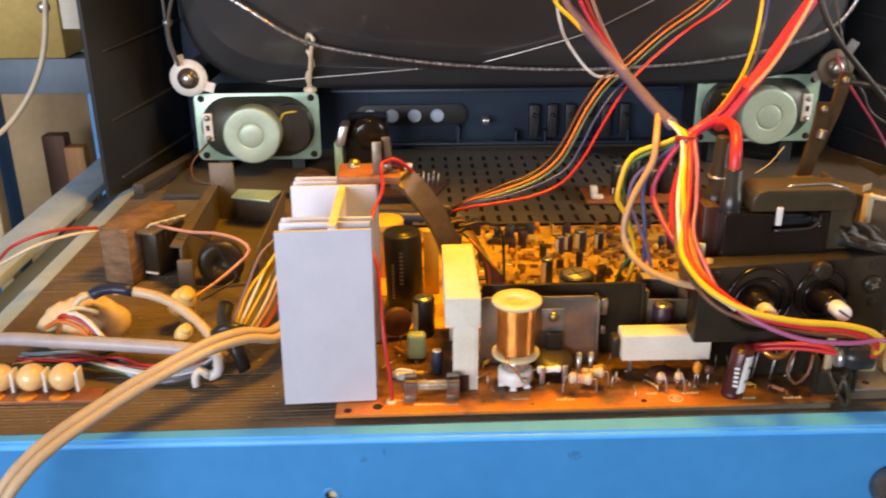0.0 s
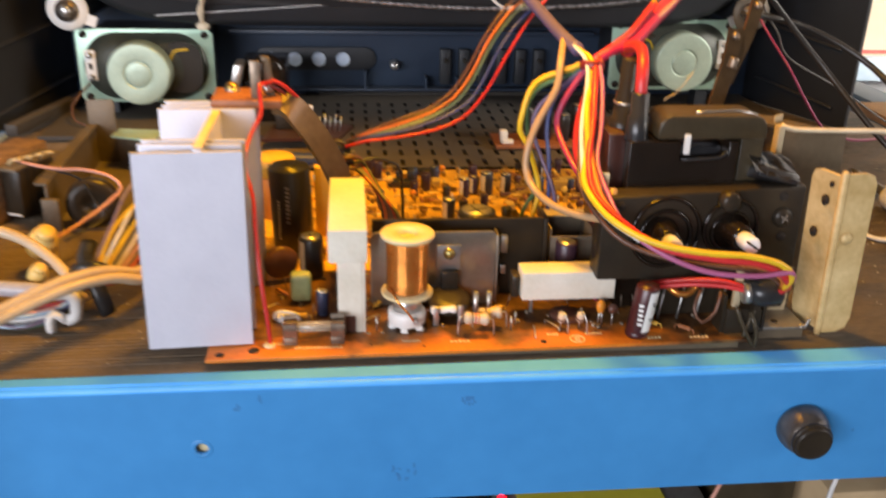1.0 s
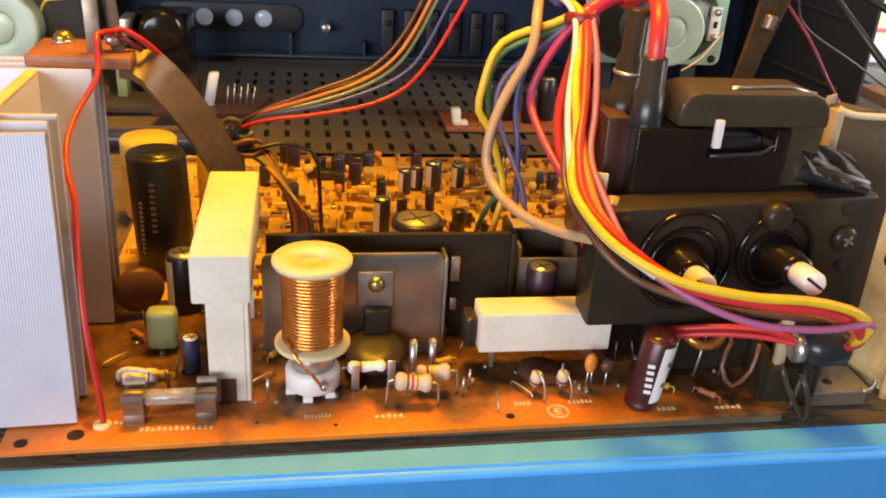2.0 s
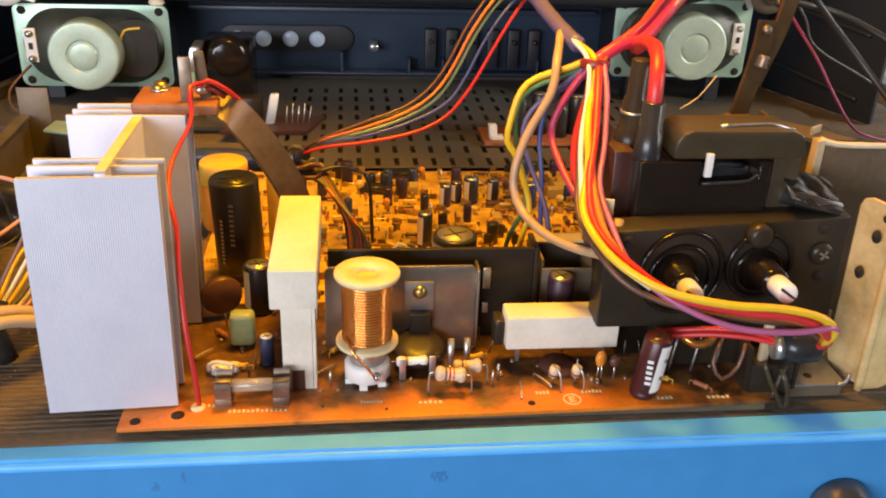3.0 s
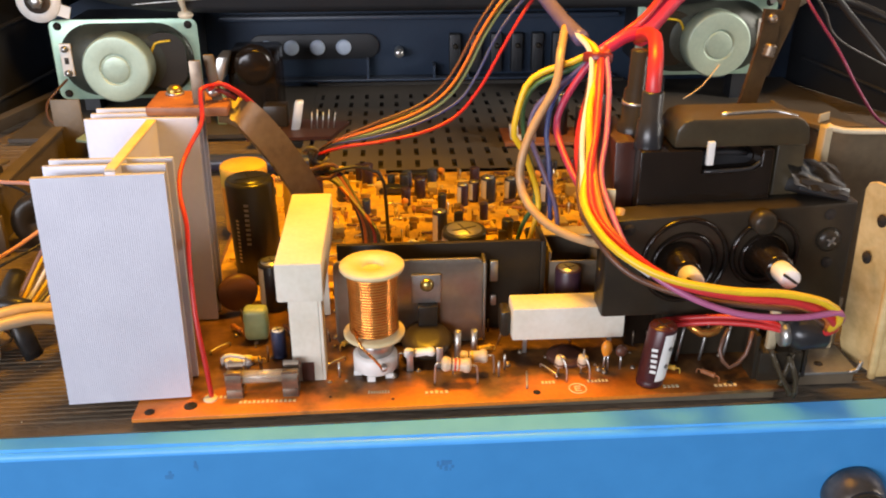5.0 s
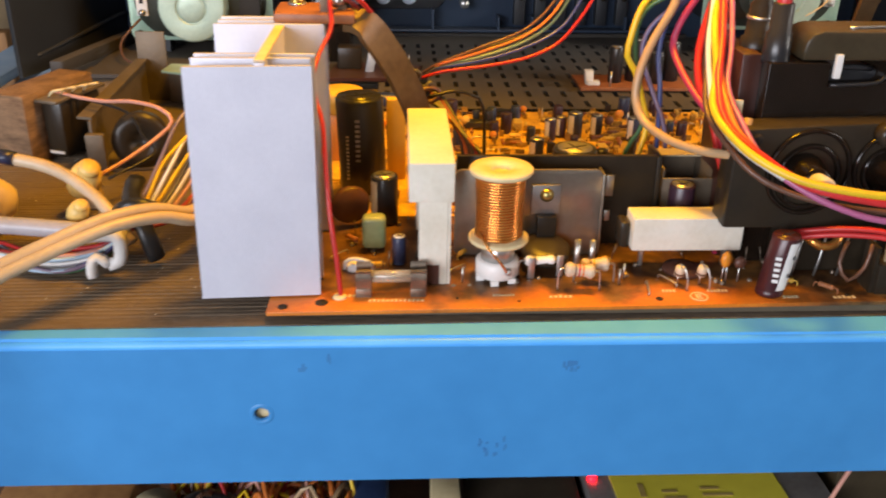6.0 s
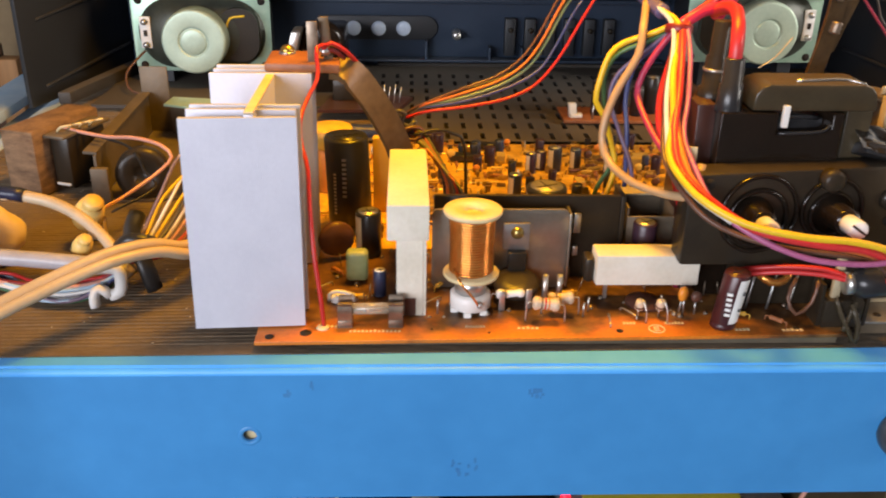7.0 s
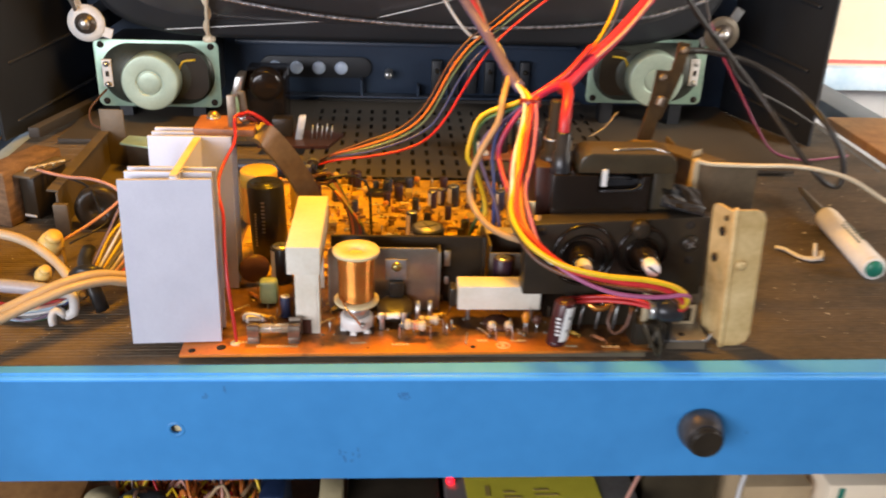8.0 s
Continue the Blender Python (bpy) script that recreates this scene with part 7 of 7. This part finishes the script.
for k in range(72):
    cx0 = sh_rng.uniform(-0.062, 0.012)
    c = sh_rng.choice(("orange", "yellow", "orange", "brown", "salmon", "yellow", "orange", "beige", "red"))
    slope = sh_rng.uniform(-0.012, 0.012)
    pts = [(cx0 + sh_rng.uniform(-0.004, 0.004) + 0.009 * i - 0.018, 0.040 + sh_rng.uniform(-0.008, 0.035), -0.146 + slope * (i - 2) * 0.5 + sh_rng.uniform(-0.012, 0.012)) for i in range(5)]
    pts = [(pts[0][0], pts[0][1], -0.247)] + pts + [(pts[-1][0], pts[-1][1], -0.247)]
    part("wire", tube(pts, sh_rng.uniform(0.0009, 0.0015), 6), WIRE[c], wb)
single("card_box", box(-0.16, 0.03, -0.25, -0.092, 0.10, -0.134, 0.002), M_WOOD, "tan cardboard box on the shelf", "box")
single("cream_jar", lathe([(0.014, 0), (0.015, 0.002), (0.015, 0.100), (0.011, 0.112), (0.011, 0.118), (0, 0.118)], (-0.078, 0.045, -0.25), (0, 0, 1), 28), M_CREAM, "cream plastic jar on the shelf", "jar")
co2 = single("black_coil", lathe([(0.012, -0.008), (0.022, -0.008), (0.024, 0), (0.022, 0.008), (0.012, 0.008), (0.010, 0)], (-0.052, 0.040, -0.150), (0.3, -1, 0.4), 32, cap=False), M_CAPBLACK, "glossy black coil of cable on the shelf", "coil")
single("coil_stand", box(-0.060, 0.035, -0.25, -0.044, 0.050, -0.172), M_BLACK, "black block under the coil", "block")
single("navy_box", box(0.022, 0.040, -0.25, 0.040, 0.080, -0.130, 0.004), mat("navy_card", (0.016, 0.035, 0.10), (0.010, 0.022, 0.06), 0.5), "small navy blue box on the shelf", "box")
single("cream_block", box(0.062, 0.034, -0.25, 0.077, 0.060, -0.130, 0.001), M_CREAM, "cream plastic block on the shelf", "block")
dkb = thing("dark_device", (0.11, 0.07, -0.25), "dark device with round cable loops on the shelf", "device")
part("case", box(0.079, 0.040, -0.25, 0.142, 0.120, -0.140, 0.003), M_BLACK, dkb)
part("cable_loop", tube([(0.070, 0.030, -0.160), (0.082, 0.028, -0.140), (0.098, 0.028, -0.137), (0.112, 0.030, -0.148), (0.116, 0.032, -0.247)], 0.0030, 8), WIRE["maroon"], dkb)
part("cable_loop", tube([(0.104, 0.028, -0.180), (0.112, 0.027, -0.150), (0.124, 0.027, -0.140), (0.136, 0.028, -0.155), (0.138, 0.030, -0.247)], 0.0032, 8), WIRE["black"], dkb)
single("dark_box", box(0.283, 0.060, -0.25, 0.335, 0.16, -0.126, 0.002), M_FERRITE, "dark grey box on the shelf", "box")
single("brown_carton", box(0.345, 0.040, -0.25, 0.392, 0.14, -0.125, 0.002), M_CARD, "brown carton on the shelf", "carton")
wp = thing("white_carton", (0.42, 0.08, -0.25), "white carton with teal stripe on the shelf", "carton")
part("case", box(0.398, 0.032, -0.25, 0.450, 0.14, -0.118, 0.002), M_PAPER, wp)
part("stripe", box(0.405, 0.0312, -0.25, 0.409, 0.0318, -0.120), M_GREENEND, wp)
single("hanging_lead", tube([(0.274, 0.020, -0.0706), (0.268, 0.022, -0.090), (0.260, 0.024, -0.120), (0.250, 0.024, -0.16), (0.244, 0.024, -0.2478)], 0.0012, 6), WIRE["salmon"], "thin pink lead hanging under the bar", "wire", "hanging leads")
single("hanging_lead", tube([(0.334, 0.020, -0.0706), (0.335, 0.022, -0.090), (0.333, 0.024, -0.120), (0.337, 0.024, -0.16), (0.335, 0.024, -0.2478)], 0.0014, 6), WIRE["white"], "thin white lead hanging under the bar", "wire", "hanging leads")

# ---- small components on the rear of the board ----
part("printed_face", prism([(0.006, 0.090), (0.254, 0.090), (0.254, 0.266), (0.006, 0.266)], 0.0056, 0.0058), M_PCBTOP, pcb, "component side crowded with print")
TOP = 0.0058


def share(name, bm, material):
    me = bpy.data.meshes.new(name)
    bm.to_mesh(me)
    bm.free()
    me.materials.append(material)
    return me


kinds = []
for name, colour in (("capacitor", M_CAPPURPLE), ("capacitor", M_CAPBLACK), ("capacitor", M_CAPBLUE)):
    for r, h in ((0.0027, 0.0110), (0.0034, 0.0125)):
        kinds.append((name, share(name, lathe([(r, 0), (r, h * 0.1), (r * 0.94, h * 0.13), (r, h * 0.17), (r, h * 0.95), (r * 0.9, h), (0, h)], (0, 0, 0), (0, 0, 1), 14), colour), 1))
for colour in (M_YELLOWCAP, M_TAN, M_BROWNDISC, M_OLIVE):
    b = lathe([(0.0006, 0), (0.0013, 0.0005), (0.0011, 0.0015), (0.0011, 0.005), (0.0013, 0.006), (0.0006, 0.0065)], (-0.00325, 0, 0.0022), (1, 0, 0), 8)
    tube([(-0.0032, 0, 0.0022), (-0.0048, 0, 0.0022), (-0.0050, 0, 0)], 0.0003, 5, b, step=0.001)
    tube([(0.0032, 0, 0.0022), (0.0048, 0, 0.0022), (0.0050, 0, 0)], 0.0003, 5, b, step=0.001)
    kinds.append(("resistor", share("resistor", b, colour), 8))
kinds.append(("jumper", share("jumper", tube([(-0.005, 0, 0), (-0.0048, 0, 0.0016), (0.0048, 0, 0.0016), (0.005, 0, 0)], 0.0004, 5, step=0.002), M_STEEL), 6))
kinds.append(("jumper", share("jumper", tube([(-0.004, 0, 0), (-0.0035, 0, 0.006), (0, 0, 0.0085), (0.0035, 0, 0.006), (0.004, 0, 0)], 0.0006, 6, step=0.002), WIRE["grey"]), 1))
b = prism([(-0.0023, -0.0012), (0.0023, -0.0012), (0.0016, 0.0014), (-0.0016, 0.0014)], 0.004, 0.0088)
for dx in (-0.0012, 0, 0.0012):
    rod((dx, 0, 0), (dx, 0, 0.004), 0.0003, 5, b)
kinds.append(("transistor", share("transistor", b, M_CAPBLACK), 3))
for colour in (M_ORANGECAP, M_BROWNDISC, M_YELLOWCAP):
    b = lathe([(0, -0.001), (0.002, -0.0009), (0.0026, 0), (0.002, 0.0009), (0, 0.001)], (0, 0, 0.0055), (0, 1, 0), 12)
    rod((-0.0012, 0, 0), (-0.0012, 0, 0.004), 0.0003, 5, b)
    rod((0.0012, 0, 0), (0.0012, 0, 0.004), 0.0003, 5, b)
    kinds.append(("disc_capacitor", share("disc_capacitor", b, colour), 3))
kinds.append(("pin", share("pin", rod((0, 0, 0), (0, 0, 0.007), 0.0005, 6), M_STEEL), 4))
kinds.append(("connector_block", share("connector_block", box(-0.005, -0.003, 0, 0.005, 0.003, 0.006, 0.0004, 1), M_OLIVE), 1))
kinds.append(("chip", share("chip", box(-0.008, -0.0035, 0.001, 0.008, 0.0035, 0.0045, 0.0004, 1), M_CAPBLACK), 1))
pick = [k for k in kinds for _ in range(k[2])]
rear_rng = random.Random(17)
placed = []


def put(kind, x, y, a, s=1.0):
    ob = new(kind[0], kind[1])
    ob.parent = pcb
    ob.matrix_basis = Matrix.Translation((x - 0.12, y - 0.13, TOP - 0.001)) @ Matrix.Rotation(a, 4, "Z") @ Matrix.Scale(s, 4)


tries = 0
while len(placed) < 285 and tries < 9000:
    tries += 1
    x, y = rear_rng.uniform(0.062, 0.250), rear_rng.uniform(0.094, 0.262)
    if rear_rng.random() < 0.12:
        x = rear_rng.uniform(0.010, 0.062)
    if any((x - u) ** 2 + (y - v) ** 2 < 0.0056 ** 2 for u, v in placed):
        continue
    if (x - 0.029) ** 2 + (y - 0.118) ** 2 < 0.015 ** 2 or (x - 0.020) ** 2 + (y - 0.160) ** 2 < 0.016 ** 2 or (0.044 < x < 0.062 and 0.134 < y < 0.162):
        continue
    if any((x - u) ** 2 + (y - v) ** 2 < 0.009 ** 2 for u, v in ((0.139, 0.207), (0.1465, 0.213), (0.155, 0.212), (0.169, 0.214), (0.122, 0.150))):
        continue
    placed.append((x, y))
    k = rear_rng.choice(pick)
    if y < 0.16 and k[0] == "capacitor" and rear_rng.random() < 0.5:
        k = rear_rng.choice(pick)
    put(k, x, y, rear_rng.choice((0, math.pi / 2, 0, math.pi / 2, 0.15)) + rear_rng.uniform(-0.1, 0.1), rear_rng.uniform(0.85, 1.2))
# front half, sparse
for x, y, i in ((0.02, 0.045, 10), (0.075, 0.045, 6), (0.078, 0.07, 7), (0.098, 0.075, 8), (0.15, 0.075, 6), (0.112, 0.085, 9), (0.150, 0.012, 10), (0.139, 0.017, 16), (0.142, 0.022, 16), (0.176, 0.024, 16), (0.21, 0.016, 6), (0.225, 0.010, 7), (0.135, 0.036, 6), (0.160, 0.018, 10), (0.073, 0.020, 16), (0.071, 0.030, 10), (0.036, 0.033, 6), (0.025, 0.060, 7), (0.048, 0.058, 8)):
    put(kinds[i], x, y, rear_rng.uniform(0, 3), 1.0)
for x, y, r, h, m, lab in ((0.139, 0.207, 0.0034, 0.0135, M_CAPPURPLE, "slim dark purple electrolytic capacitor"), (0.1465, 0.213, 0.0034, 0.0130, M_CAPPURPLE, "slim dark purple electrolytic capacitor"), (0.155, 0.212, 0.0046, 0.0160, M_CAPBLACK, "black electrolytic capacitor with bright top"), (0.169, 0.214, 0.0036, 0.0140, M_CAPBLACK, "slim black electrolytic capacitor"), (0.122, 0.150, 0.0040, 0.0200, M_CAPBLACK, "slim tall electrolytic capacitor with bright top"), (0.190, 0.205, 0.0040, 0.0150, M_CAPBLUE, "small blue electrolytic capacitor")):
    capacitor("capacitor", x, y, r, h, m, lab, z=TOP, stripe=(200, 250))
axial("resistor", (0.148, 0.112, 0.0120), (0.180, 0.112, 0.0120), 0.0042, M_TAN, (WIRE["brown"], WIRE["brown"]), "large brown axial resistor across the board")
single("wire_arch", tube([(0.100, 0.112, TOP), (0.101, 0.112, 0.018), (0.106, 0.112, 0.0255), (0.111, 0.112, 0.020), (0.112, 0.112, TOP)], 0.0012, 8), WIRE["greycable"], "grey insulated wire arched over the board", "wire")
single("wire_arch", tube([(0.106, 0.118, TOP), (0.107, 0.118, 0.017), (0.111, 0.118, 0.0225), (0.115, 0.118, 0.018), (0.116, 0.118, TOP)], 0.0012, 8), WIRE["darkgrey"], "dark insulated wire arched over the board", "wire")

# fine clutter between the larger rear components: jumpers, low parts, solder lugs
fine = bmesh.new()
fine_rng = random.Random(31)
for _ in range(520):
    x, y = fine_rng.uniform(0.062, 0.250), fine_rng.uniform(0.093, 0.264)
    a = fine_rng.choice((0, 0, math.pi / 2)) + fine_rng.uniform(-0.12, 0.12)
    L, w, h = fine_rng.uniform(0.0008, 0.0030), fine_rng.uniform(0.0003, 0.0009), fine_rng.uniform(0.0006, 0.0042)
    box(-L, -w, 0, L, w, h, m=Matrix.Translation((x, y, TOP + 0.0001)) @ Matrix.Rotation(a, 4, "Z"), bm=fine)
tagged(part("low_clutter", fine, mat("dark_amber_parts", (0.45, 0.26, 0.045), (0.10, 0.06, 0.018), 0.4, grain=250, stain=120), pcb, "low dark amber parts crowded together"), kind="stuff")
lumps = bmesh.new()
lump_rng = random.Random(43)
for _ in range(120):
    x, y = lump_rng.uniform(0.022, 0.245), lump_rng.uniform(0.016, 0.088)
    r = lump_rng.uniform(0.0005, 0.0017)
    lathe([(r, 0), (r * 0.9, r * 0.5), (r * 0.4, r * lump_rng.uniform(0.8, 1.6)), (0, r * 1.2)], (x, y, 0.0054), (lump_rng.uniform(-0.4, 0.4), lump_rng.uniform(-0.4, 0.4), 1), 6, lumps)
for _ in range(50):
    x, y = lump_rng.uniform(0.022, 0.245), lump_rng.uniform(0.020, 0.088)
    h = lump_rng.uniform(0.003, 0.009)
    rod((x, y, 0.0054), (x + lump_rng.uniform(-0.002, 0.002), y, 0.0054 + h), 0.00035, 5, lumps)
tagged(part("solder_clutter", lumps, M_TARNISH, pcb, "dull solder lumps and clipped leads"), kind="stuff")
